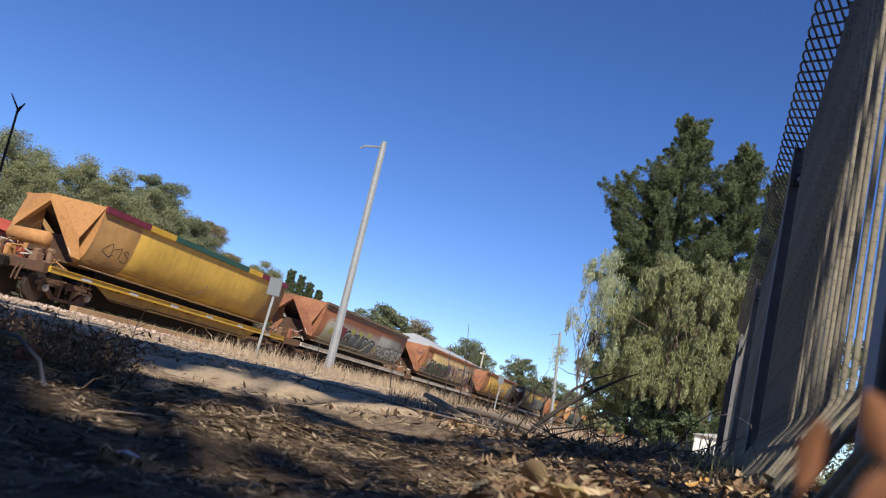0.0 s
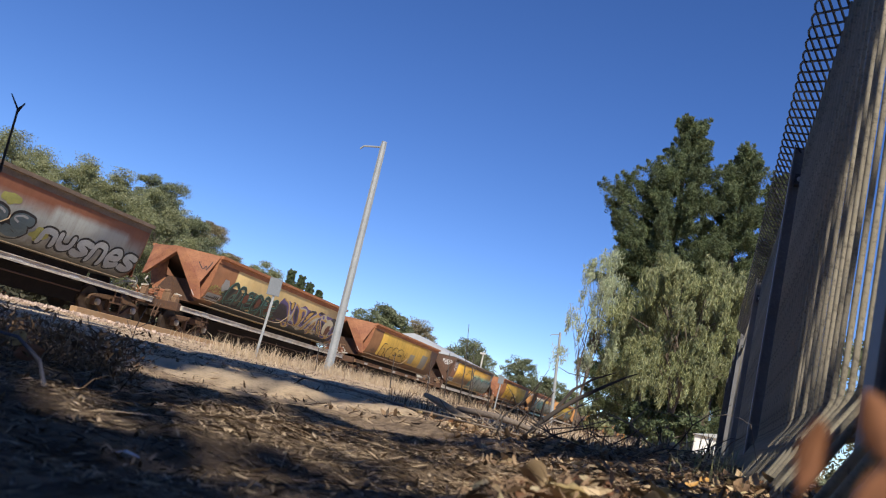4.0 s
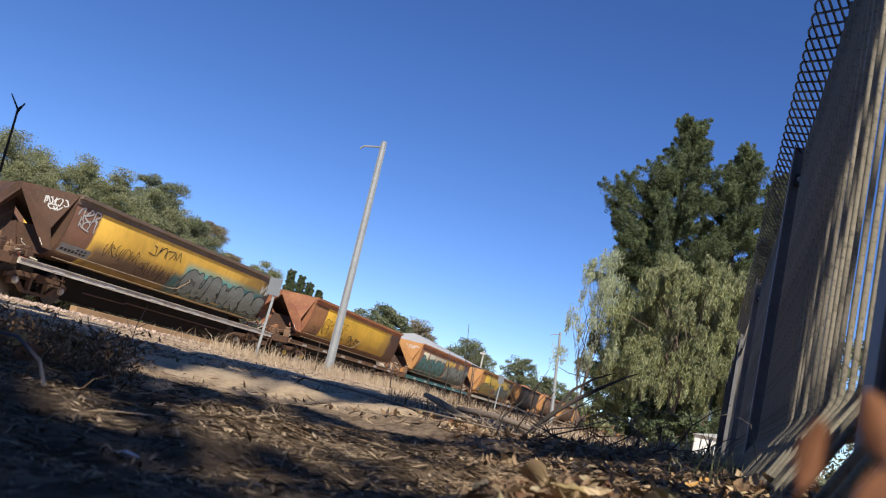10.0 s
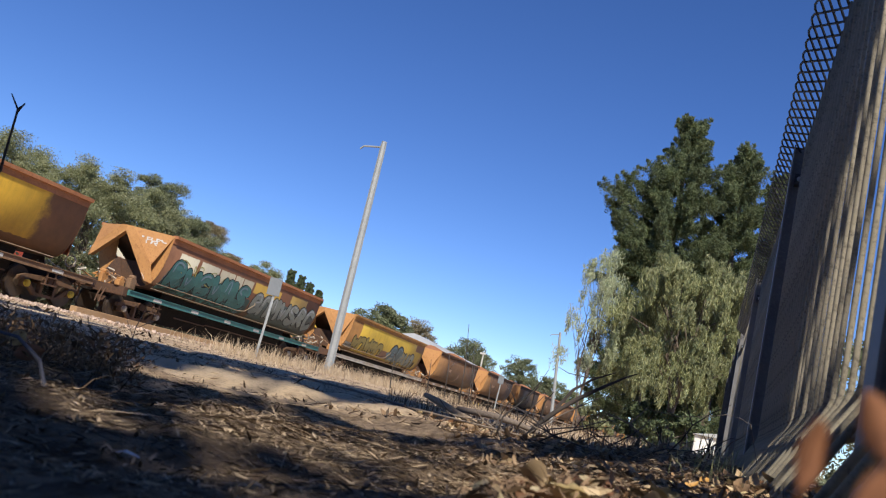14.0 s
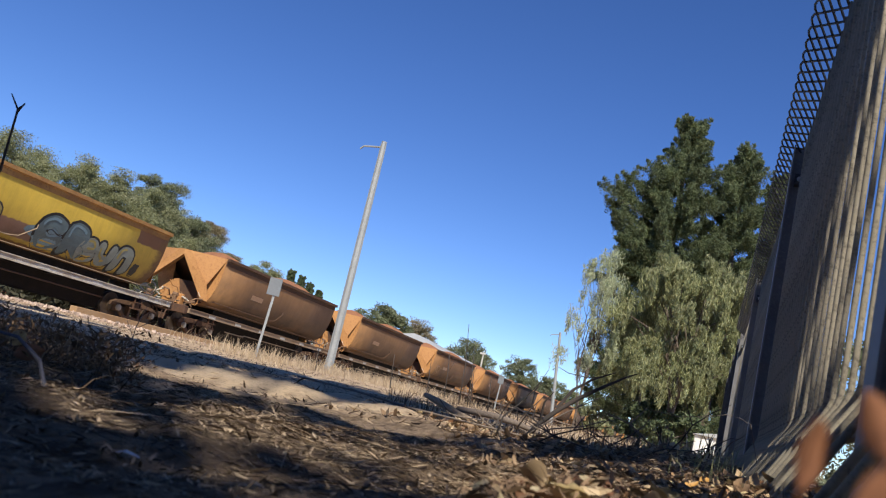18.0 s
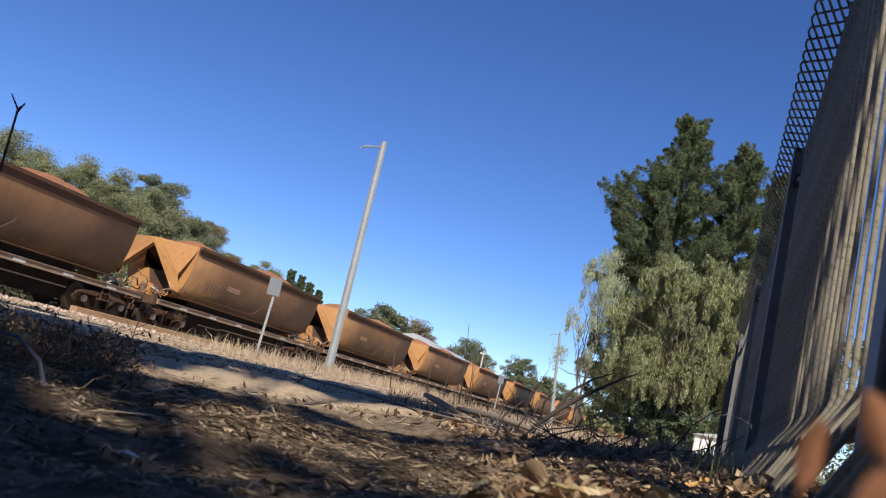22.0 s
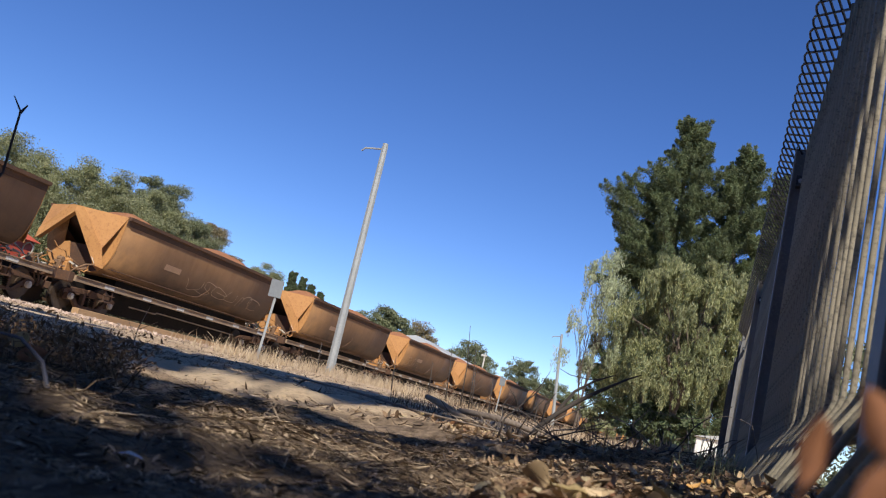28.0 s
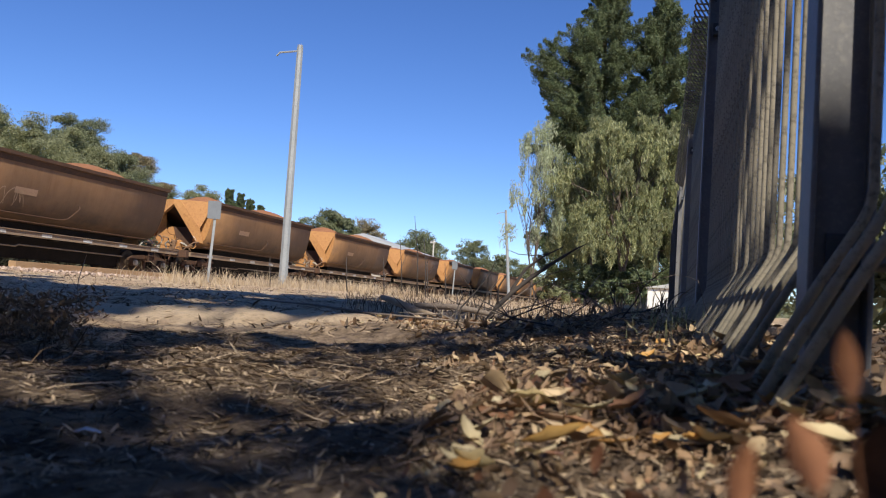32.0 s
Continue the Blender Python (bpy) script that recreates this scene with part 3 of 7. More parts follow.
def far_gear(parent, y, seed):
    """Whitish hand brake linkage on the other end platform."""
    rnd = random.Random(seed + 500)
    for k in range(6):
        bm = bmesh.new()
        p = [Vector((rnd.uniform(-0.2, 1.0), y + rnd.uniform(-0.3, 0.3), rnd.uniform(1.02, 1.3)))]
        for j in range(3):
            p.append(p[-1] + Vector((rnd.uniform(-0.22, 0.22), rnd.uniform(-0.25, 0.25), rnd.uniform(-0.08, 0.16))))
        tube(bm, p, rnd.uniform(0.018, 0.03), 6)
        part("brake_lever", bm, PALE_METAL, parent, "chalky pale brake linkage")
    bm = bmesh.new()
    tube(bm, [(0.75 + 0.17 * math.cos(a), y - 0.1, 1.32 + 0.17 * math.sin(a)) for a in [i * math.pi / 6 for i in range(13)]], 0.02, 6, False)
    part("hand_wheel", bm, PALE_METAL, parent, "pale hand brake wheel")


def wagon(name, label, length, hull, rim, plate, sill, seed, load=False, tank=False, rim_bands=None, far=False, group="", marks=True, caps=None):
    """A hopper wagon. Local y runs from the start of the rim to its end; z is up from the rail."""
    w = thing(name, label, "hopper wagon", group)
    # rounded sides, one sheet with thickness
    n, ys = len(PROFILE), [0.0, length * 0.25, length * 0.5, length * 0.75, length]
    verts, faces = [], []
    for inner in (0.0, 0.03):
        for y in ys:
            ring = [(x - inner, z) for x, z in PROFILE]
            ring = [(-x, z) for x, z in ring[::-1]] + ring
            verts += [(x, y, z + inner * 0.7) for x, z in ring]
    m = 2 * n
    off = m * len(ys)
    for base, flip in ((0, False), (off, True)):
        for j in range(len(ys) - 1):
            for k in range(m - 1):
                f = (base + j * m + k, base + j * m + k + 1, base + (j + 1) * m + k + 1, base + (j + 1) * m + k)
                faces.append(f[::-1] if flip else f)
    for k in range(m - 1):
        faces.append((k + 1, k, off + k, off + k + 1))
        e = (len(ys) - 1) * m
        faces.append((e + k, e + k + 1, off + e + k + 1, off + e + k))
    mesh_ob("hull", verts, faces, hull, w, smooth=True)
    # rim channel along both top edges
    for s in (1, -1):
        if rim_bands and s == 1:
            a = 0.0
            for frac, mt, lab in rim_bands:
                b = a + frac * length
                bm = bmesh.new()
                box(bm, 1.33, 1.45, a, b - 0.004, 2.88, 3.06)
                part("rim", bm, mt, w, lab)
                a = b
        else:
            bm = bmesh.new()
            prism(bm, [(s * 1.33, 3.06), (s * 1.33, 2.81), (s * 1.385, 2.80), (s * 1.395, 2.95), (s * 1.49, 2.965), (s * 1.50, 3.06)], 1, 0.0, length)
            part("rim", bm, rim, w)
    # ends: a folded V frame that stands out at the apex and runs back to the corners
    for y, s in ((0.0, -1), (length, 1)):
        def at(x, d, z):
            return Vector((x, y + s * d, z))
        for side in (1, -1):
            outer = [at(0.0, 0.65, 3.04), at(side * 0.22, 0.58, 3.04), at(side * 0.98, 0.30, 2.0), at(side * 1.07, 0.12, 1.40), at(side * 0.88, 0.27, 1.44), at(0.0, 0.65, 2.87)]
            if side == -1:
                outer = [at(0.0, 0.65, 3.04), at(-0.22, 0.62, 3.04), at(-1.20, 0.50, 2.20), at(-1.22, 0.55, 1.86), at(-1.10, 0.62, 1.90), at(0.0, 0.65, 2.87)]
            inner = [p - Vector((0, s * 0.022, 0.004)) for p in outer]
            bm = bmesh.new()
            slab(bm, outer, inner, ((0, 1, 2, 5), (5, 2, 4), (4, 2, 3)))
            part("end_leg", bm, plate, w)
            bm = bmesh.new()
            flange = [outer[5], outer[4], outer[4] + Vector((-side * 0.04, -s * 0.13, 0)), at(0.0, 0.50, 2.84)]
            slab(bm, flange, [p - Vector((side * 0.012, 0, 0.008)) for p in flange], ((0, 1, 2, 3),))
            part("leg_flange", bm, plate, w)
            bm = bmesh.new()
            tri = [at(side * 0.215, 0.57, 3.035), at(side * 1.40, 0.02, 3.03), at(0.985, 0.275, 1.99) if side == 1 else at(-1.20, 0.48, 2.20)]
            slab(bm, tri, [p - Vector((0, s * 0.02, 0)) for p in tri], ((0, 1, 2),))
            part("end_plate", bm, plate, w)
            bm = bmesh.new()
            curve = [(side * x, z) for x, z in PROFILE[1:]]
            prism(bm, curve + [(side * 0.7, 2.98), (side * 0.55, 1.49)], 1, y - 0.012, y + 0.012)
            part("end_sheet", bm, plate, w)
            if not far and marks and side == 1:
                bm = bmesh.new()
                q = [outer[4].lerp(outer[5], f).lerp(outer[2].lerp(outer[3], 0.55), g) + Vector((0, s * 0.006, 0)) for f, g in ((0.03, 0.05), (0.03, 0.42), (0.16, 0.38), (0.16, 0.05))]
                slab(bm, q, [p - Vector((0, s * 0.004, 0)) for p in q], ((0, 1, 2, 3),))
                part("paint_mark", bm, WHITE_PAINT, w, "dab of white paint on the frame")
        bm = bmesh.new()
        low = [(x, z) for x, z in PROFILE[:6]]
        prism(bm, low + [(-x, z) for x, z in low[::-1]], 1, y - s * 0.05, y - s * 0.07)
        part("end_bulkhead", bm, RUST_DARK, w)
        # sloping floor sheet, in dark rust so the shade inside the V is in its colour
        bm = bmesh.new()
        yb = y - s * 1.9
        pts = [Vector(v) for v in ((0, y + s * 0.60, 2.83), (1.30, y - s * 0.03, 2.88), (0.60, yb, 1.32), (-0.60, yb, 1.32), (-1.30, y - s * 0.03, 2.88))]
        lo, hi = [bm.verts.new(v) for v in pts], [bm.verts.new(v + Vector((0, -s * 0.02, 0.03))) for v in pts]
        for tri in ((0, 1, 2), (0, 2, 3), (0, 3, 4)):
            bm.faces.new([lo[i] for i in tri])
            bm.faces.new([hi[i] for i in tri[::-1]])
        for i in range(5):
            bm.faces.new((lo[i], hi[i], hi[(i + 1) % 5], lo[(i + 1) % 5]))
        part("slope_sheet", bm, RUST_DARK, w)
        if not far:
            bm = bmesh.new()
            yi = y + s * 0.34
            prism(bm, [(-0.30, 1.96), (-0.12, 2.00), (0.02, 1.55), (0.22, 1.04), (-0.62, 1.04), (-0.56, 1.55)], 1, yi - 0.02, yi + 0.02)
            # dark rust on unloaded wagons paints in the shade behind the legs
            part("support_plate", bm, plate if load else RUST_DARK, w)
    if load:
        rnd = random.Random(seed)
        lv, lf, cols, rows_ = [], [], 9, 40
        for j in range(rows_ + 1):
            for i in range(cols):
                u, t = i / (cols - 1) * 2 - 1, j / rows_
                h = 2.88 + 0.54 * (1 - u * u) * min(1, 6 * t, 6 * (1 - t)) * (0.75 + 0.35 * math.sin(t * math.pi * 3 + seed)) + rnd.uniform(-0.03, 0.03)
                lv.append((1.24 * u, 0.1 + t * (length - 0.2), h))
        for j in range(rows_):
            for i in range(cols - 1):
                a = j * cols + i
                lf.append((a, a + 1, a + cols + 1, a + cols))
        mesh_ob("ore_load", lv, lf, ORE, w, "heap of red-brown ore", smooth=True)
    # underframe
    bm = bmesh.new()
    box(bm, -0.22, 0.22, -1.25, length + 1.25, 0.70, 1.02)
    for k in range(1, 6):
        yk = length * k / 6
        box(bm, -1.1, 1.1, yk - 0.06, yk + 0.06, 0.82, 0.96)
    part("centre_sill", bm, BLACK_STEEL, w)
    # added near-black body that stands for the shade under the wagon
    bm = bmesh.new()
    prism(bm, [(-0.62, 1.36), (0.62, 1.36), (0.46, 0.24), (-0.46, 0.24)], 1, 1.25, length - 1.25)
    part("hopper_shade_fill", bm, BLACK_STEEL, w, "black filler for the shade under the wagon body")
    for side in (1, -1):
        bm = bmesh.new()
        xa, xb = sorted((side * 1.14, side * 1.22))
        box(bm, xa, xb, -1.25, length + 1.25, 0.84, 0.985)
        xa, xb = sorted((side * 1.06, side * 1.26))
        box(bm, xa, xb, -1.25, length + 1.25, 0.985, 1.005)
        beam = part("side_sill", bm, sill, w)
        if side == 1 and not far:
            for k in range(6):
                bm = bmesh.new()
                yk = 0.25 + (length - 0.5) * k / 5
                box(bm, 1.222, 1.228, yk - 0.22, yk + 0.22, 0.87, 0.965)
                part("reflector", bm, WHITE_PAINT, beam, "scuffed white reflective strip")
    if not far:
        end_gear(w, -1.25, -1)
        end_gear(w, length + 1.25, 1)
        brake_gear(w, -0.85, seed, plate)
        far_gear(w, length + 0.75, seed)
        bm = bmesh.new()
        pts = [hull_at(0.1, 1.50, 0.09), hull_at(length * 0.47, 1.50, 0.09), hull_at(length * 0.50, 1.56, 0.10), hull_at(length * 0.535, 1.84, 0.08), hull_at(length * 0.54, 1.92, 0.01)]
        tube(bm, pts, 0.015, 6)
        part("grab_pipe", bm, RUST_DARK if load or tank else PIPE, w, "thin pipe with a cranked end")
        bm = bmesh.new()
        tube(bm, [hull_at(0.1, 1.36, 0.12), hull_at(length * 0.98, 1.36, 0.12)], 0.016, 6)
        part("lower_pipe", bm, RUST_DARK if load else PIPE, w, "thin pipe along the side")
        bm = bmesh.new()
        tube(bm, [(1.05, 1.6, 0.55), (1.05, length * 0.30, 0.55), (1.05, length * 0.31, 0.60), (1.05, length - 1.9, 0.58)], 0.022, 6)
        part("brake_rod", bm, PIPE if load else RUST_DARK, w, "long dusty brake rod")
        for yk in (0.35, length - 0.35):
            bm = bmesh.new()
            for dy in (-0.16, 0.16):
                box(bm, 1.14, 1.18, yk + dy - 0.02, yk + dy + 0.02, 0.5, 0.85)
            box(bm, 1.02, 1.24, yk - 0.2, yk + 0.2, 0.48, 0.52)
            box(bm, 1.02, 1.24, yk - 0.2, yk + 0.2, 0.68, 0.71)
            part("step", bm, RUST_DARK, w)
    if tank:
        bm = bmesh.new()
        prism(bm, [(0.9, 0.86), (length - 0.9, 0.86), (length - 1.7, 0.52), (1.7, 0.52)], 0, 1.02, 1.05)
        part("skirt_plate", bm, OCHRE_SKIRT, w, "dusty ochre yellow skirt plate under the sill")
        bm = bmesh.new()
        tube(bm, [(-0.75, -0.95, 1.72), (-0.68, -0.95, 1.72), (0.55, -0.95, 1.72), (0.62, -0.95, 1.72)], [0.13, 0.21, 0.21, 0.13], 16)
        part("air_reservoir", bm, ORE_DUST, w, "dusty air reservoir tank", smooth=True)
    wheelset_bogie(w, 0.0, far, caps, load)
    wheelset_bogie(w, length, far, caps, load)
    return w


# ---- painted lettering in sprayed bubble shapes (not words) ----
def flat_paint(name, c, rough=0.55):
    return surf(name, c, tuple(v * 0.75 for v in c), tuple(0.5 * v + 0.03 for v in c), 1.6, rough, bumpy=0.0)


INK = flat_paint("black_spray", (0.015, 0.015, 0.018))
SILVER = flat_paint("silver_spray", (0.40, 0.42, 0.42))
TEAL = flat_paint("teal_spray", (0.055, 0.20, 0.19))
CREAM = flat_paint("cream_spray", (0.62, 0.55, 0.38))
LIME = flat_paint("yellow_green_spray", (0.38, 0.37, 0.10))
MAROON = flat_paint("maroon_spray", (0.17, 0.016, 0.036))
LEAF_G = flat_paint("bottle_green_paint", (0.02, 0.085, 0.06))
GREY_BUFF = flat_paint("grey_cover_paint", (0.36, 0.36, 0.33))
PALE_TAG = flat_paint("white_spray", (0.62, 0.6, 0.55))
YELLOW = flat_paint("faded_yellow_paint", (0.62, 0.37, 0.035))
FAINT_TAG = flat_paint("faded_pale_spray", (0.40, 0.27, 0.17))
STEEL_BLUE = flat_paint("blue_grey_spray", (0.10, 0.15, 0.17))
AQUA = flat_paint("aqua_spray", (0.10, 0.34, 0.29))
DEEP_GREEN = flat_paint("deep_green_spray", (0.035, 0.065, 0.05))
UMBER = flat_paint("umber_spray", (0.16, 0.055, 0.03))
GREY_TEAL = flat_paint("grey_teal_spray", (0.24, 0.27, 0.24))
DULL_BLUE = flat_paint("dull_blue_spray", (0.17, 0.27, 0.33))
OLIVE = flat_paint("olive_spray", (0.34, 0.28, 0.09))
GREY_RIM = surf("grey_brown_rim", (0.20, 0.15, 0.11), (0.14, 0.10, 0.07), (0.10, 0.06, 0.04), 1.0, 0.75)
OCHRE_RIM = surf("ochre_dusted_rim", (0.40, 0.22, 0.07), (0.28, 0.14, 0.05), (0.16, 0.07, 0.03), 1.0, 0.75)


def ribbon(verts, faces, pts, width, off, closed=False, at=None, caps=False):
    """A sprayed line through (y, z) points on the hull, or on another sheet given by at()."""
    at = at or hull_at
    n = len(pts)
    base = len(verts)
    ends = []
    for i, (y, z) in enumerate(pts):
        a, b = (pts[i - 1], pts[(i + 1) % n]) if closed else (pts[max(i - 1, 0)], pts[min(i + 1, n - 1)])
        dy, dz = b[0] - a[0], b[1] - a[1]
        d = math.hypot(dy, dz) or 1
        ends.append((dy / d, dz / d))
        for s in (-0.5, 0.5):
            verts.append(at(y - dz / d * width * s, min(2.82, z + dy / d * width * s), off + 1.5e-5 * i))
    for i in range(n if closed else n - 1):
        a, b = base + 2 * i, base + 2 * ((i + 1) % n)
        faces.append((a, b, b + 1, a + 1))
    if caps:
        for i, sg in ((0, -1), (n - 1, 1)):
            y, z = pts[i]
            ty, tz = ends[i]
            b = len(verts)
            ring = [math.pi * k / 6 - math.pi / 2 for k in range(7)]
            verts += [at(y + width * 0.5 * (sg * ty * math.cos(q) - tz * math.sin(q)), min(2.82, z + width * 0.5 * (sg * tz * math.cos(q) + ty * math.sin(q))), off + 1.5e-5 * i) for q in ring]
            faces.append(tuple(b + k for k in range(7))[::sg])


def flowing(pts, steps=6):
    """A smooth line through points."""
    out = []
    for i in range(len(pts) - 1):
        p0, p1, p2, p3 = pts[max(i - 1, 0)], pts[i], pts[i + 1], pts[min(i + 2, len(pts) - 1)]
        for q in range(steps):
            t = q / steps
            out.append(tuple(0.5 * (2 * p1[c] + (p2[c] - p0[c]) * t + (2 * p0[c] - 5 * p1[c] + 4 * p2[c] - p3[c]) * t * t + (3 * p1[c] - p0[c] - 3 * p2[c] + p3[c]) * t ** 3) for c in (0, 1)))
    return out + [pts[-1]]


# sprayed strokes, in a unit box
STROKES = [
    ((0.95, 0.85), (0.5, 1.0), (0.1, 0.75), (0.05, 0.3), (0.4, 0.0), (0.95, 0.15)),
    ((0.0, 0.0), (0.05, 0.9), (0.3, 0.95), (0.45, 0.3), (0.6, 0.95), (0.85, 0.9), (1.0, 0.0)),
    ((0.0, 1.0), (0.05, 0.3), (0.4, 0.0), (0.8, 0.25), (0.9, 1.0)),
    ((0.95, 0.9), (0.4, 1.0), (0.1, 0.75), (0.5, 0.5), (0.9, 0.25), (0.5, 0.0), (0.0, 0.1)),
    ((0.1, 0.45), (0.85, 0.55), (0.7, 0.95), (0.25, 0.9), (0.05, 0.4), (0.4, 0.0), (0.95, 0.15)),
    ((0.0, 0.0), (0.1, 0.85), (0.5, 1.0), (0.85, 0.8), (0.9, 0.0)),
    ((0.0, 0.95), (0.35, 0.05), (0.55, 0.6), (0.75, 0.05), (1.0, 1.0)),
    ((0.1, 0.0), (0.15, 1.0), (0.75, 0.95), (0.8, 0.6), (0.2, 0.5), (0.95, 0.0)),
]
def bubble(cy, cz, ry, rz, rnd, lobes=None, n=22):
    """An uneven rounded letter outline."""
    ph, k = rnd.uniform(0, 6.3), lobes or rnd.choice((2, 3, 3, 4))
    lean = rnd.uniform(-0.25, 0.25)
    out = []
    for i in range(n):
        a = 2 * math.pi * i / n
        q = 1 + 0.22 * math.sin(k * a + ph) + 0.10 * math.sin(5 * a + 2 * ph)
        sy, sz = math.copysign(abs(math.cos(a)) ** 0.7, math.cos(a)), math.copysign(abs(math.sin(a)) ** 0.7, math.sin(a))
        out.append((cy + ry * q * sy + lean * rz * sz, min(2.74, max(1.42, cz + rz * q * sz))))
    return out


def letters(parent, y0, y1, z0, z1, seq, seed, fill, line=INK, width=0.05, pen=0.16, high=None, label="fat sprayed bubble letters"):
    """A row of fat outlined strokes; seq picks the strokes."""
    rnd = random.Random(seed)
    pitch = (y1 - y0) / len(seq)
    for k, g in enumerate(seq):
        a, b = y0 + pitch * k + pen * 0.4, y0 + pitch * (k + 1) - pen * 0.3
        lo, hi = z0 + pen * 0.5 + rnd.uniform(0, 0.08), z1 - pen * 0.5 + rnd.uniform(-0.08, 0.06)
        lean = rnd.uniform(-0.1, 0.2)
        pts = flowing([(a + (b - a) * u + lean * (v - 0.5) * (hi - lo), lo + (hi - lo) * v) for u, v in STROKES[g % len(STROKES)]], 4)
        pts = [(y, min(2.70, max(1.36, z))) for y, z in pts]
        v, f = [], []
        ribbon(v, f, pts, pen + 2 * width, 0.006 + 0.0012 * k, caps=True)
        o = mesh_ob("graffiti_letter", v, f, line, parent, label)
        v, f = [], []
        ribbon(v, f, pts, pen, 0.016 + 0.0012 * k, caps=True)
        mesh_ob("graffiti_fill", v, f, fill, o)
        if high:
            v, f = [], []
            ribbon(v, f, [(y - pen * 0.1, min(2.8, z + pen * 0.22)) for y, z in pts[2:len(pts) // 2]], pen * 0.22, 0.028 + 0.0012 * k, caps=True)
            mesh_ob("graffiti_highlight", v, f, high, o)


def scrawl(parent, y0, y1, z, h, count, seed, mat, width=0.03, label="thin sprayed tag", at=None):
    rnd = random.Random(seed)
    v, f = [], []
    pitch = (y1 - y0) / count
    for k in range(count):
        g = STROKES[rnd.randrange(len(STROKES))]
        a, lean = y0 + pitch * k, rnd.uniform(-0.2, 0.3)
        pts = [(a + pitch * (0.95 * u + rnd.uniform(-0.24, 0.24)) + lean * (q - 0.5) * h, z + h * (q - 0.5 + rnd.uniform(-0.22, 0.22))) for u, q in g]
        fine = flowing(pts, 4)
        if at is None:
            fine = [(y, min(2.78, max(1.40, q))) for y, q in fine]
        v, f = [], []
        ribbon(v, f, fine, width, 0.009 + 0.0006 * k, at=at)
        if k == 0:
            first_stroke = mesh_ob("tag", v, f, mat, parent, label)
        else:
            mesh_ob("stroke", v, f, mat, first_stroke)
    return first_stroke


def plate_at(u, q, off=0.0):
    """Point on the near end plate of a wagon: u across from the apex, q height above the rail."""
    x = 0.215 + u
    return Vector((x, -0.8507 + 0.4644 * x + 0.0596 * q - off, q))


def number_board(parent, y0, y1, z0, z1):
    """Grey cover patch with a row of dark characters as plain bars."""
    v = [hull_at(y, z, 0.005) for z in (z0, (z0 + z1) / 2, z1) for y in (y0, y1)]
    o = mesh_ob("number_board", v, [(0, 1, 3, 2), (2, 3, 5, 4)], GREY_BUFF, parent, "grey patch with dark characters")
    n = 7
    for k in range(n):
        a = y0 + (y1 - y0) * (0.08 + 0.12 * k)
        v = [hull_at(y, z, 0.010) for z in (z0 + (z1 - z0) * 0.25, z0 + (z1 - z0) * (0.5 if k < 4 else 0.75)) for y in (a, a + (y1 - y0) * 0.08)]
        mesh_ob("character_bar", v, [(0, 1, 3, 2)], INK, o)


def swash(parent, y, z, ry, rz, seed, mat, off=0.007, label=""):
    """A sprayed patch of colour with an uneven edge."""
    rnd = random.Random(seed)
    o = []
    for i in range(30):
        a = 2 * math.pi * i / 30
        q = 1 + 0.45 * noise.noise((1.3 * math.cos(a), 1.3 * math.sin(a), seed * 1.37))
        o.append((y + ry * q * math.cos(a), min(2.74, max(1.40, z + rz * q * math.sin(a)))))
    v = [hull_at(y, z, off)]
    f, n = [], 30
    for r in (0.33, 0.66, 1.0):
        v += [hull_at(y + (a - y) * r, z + (b - z) * r, off) for a, b in o]
    for i in range(n):
        j = (i + 1) % n
        f.append((0, 1 + i, 1 + j))
        for q in (0, 1):
            f.append((1 + q * n + i, 1 + (q + 1) * n + i, 1 + (q + 1) * n + j, 1 + q * n + j))
    return mesh_ob("sprayed_patch", v, f, mat, parent, label)


def mural(parent, y0, y1, z0, z1, mat, seed, off=0.004, rough=0.16, label="sprayed mural"):
    """A painted field on the hull with an uneven upper edge."""
    v, f, nz = [], [], 6
    ny = int((y1 - y0) / 0.12)
    for i in range(ny + 1):
        y = y0 + (y1 - y0) * i / ny
        top = z1 + rough * (noise.noise((y * 1.7, seed * 3.1, 0.5)) + 0.5 * noise.noise((y * 4.3, seed * 1.7, 2.5)))
        top -= 0.35 * (z1 - z0) * (smooth01((y0 + 0.4 - y) / 0.4) + smooth01((y - y1 + 0.4) / 0.4))
        v += [hull_at(y, z0 + (min(top, 2.8) - z0) * j / nz, off) for j in range(nz + 1)]
    for i in range(ny):
        for j in range(nz):
            a = i * (nz + 1) + j
            f.append((a, a + nz + 1, a + nz + 2, a + 1))
    return mesh_ob("mural", v, f, mat, parent, label)


YL, RL, YPITCH, RPITCH = 11.65, 9.90, 15.85, 13.326
BROWN = (0.24, 0.115, 0.05)
YEL, OCH = (0.78, 0.49, 0.085), (0.56, 0.34, 0.06)
LINE = "train of hopper wagons"
train = []
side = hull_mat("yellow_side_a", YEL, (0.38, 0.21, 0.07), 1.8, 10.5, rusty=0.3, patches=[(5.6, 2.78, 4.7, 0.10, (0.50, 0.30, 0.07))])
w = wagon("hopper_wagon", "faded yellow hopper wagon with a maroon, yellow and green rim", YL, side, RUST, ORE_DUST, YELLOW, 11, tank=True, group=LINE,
          rim_bands=[(0.18, MAROON, "maroon painted rim"), (0.12, YELLOW, "yellow painted rim"), (0.42, LEAF_G, "green painted rim"), (0.09, YELLOW, "yellow painted rim"), (0.19, MAROON, "maroon painted rim")])
scrawl(w, 0.6, 1.8, 1.9, 0.35, 3, 2, INK, 0.02)
train.append(w)

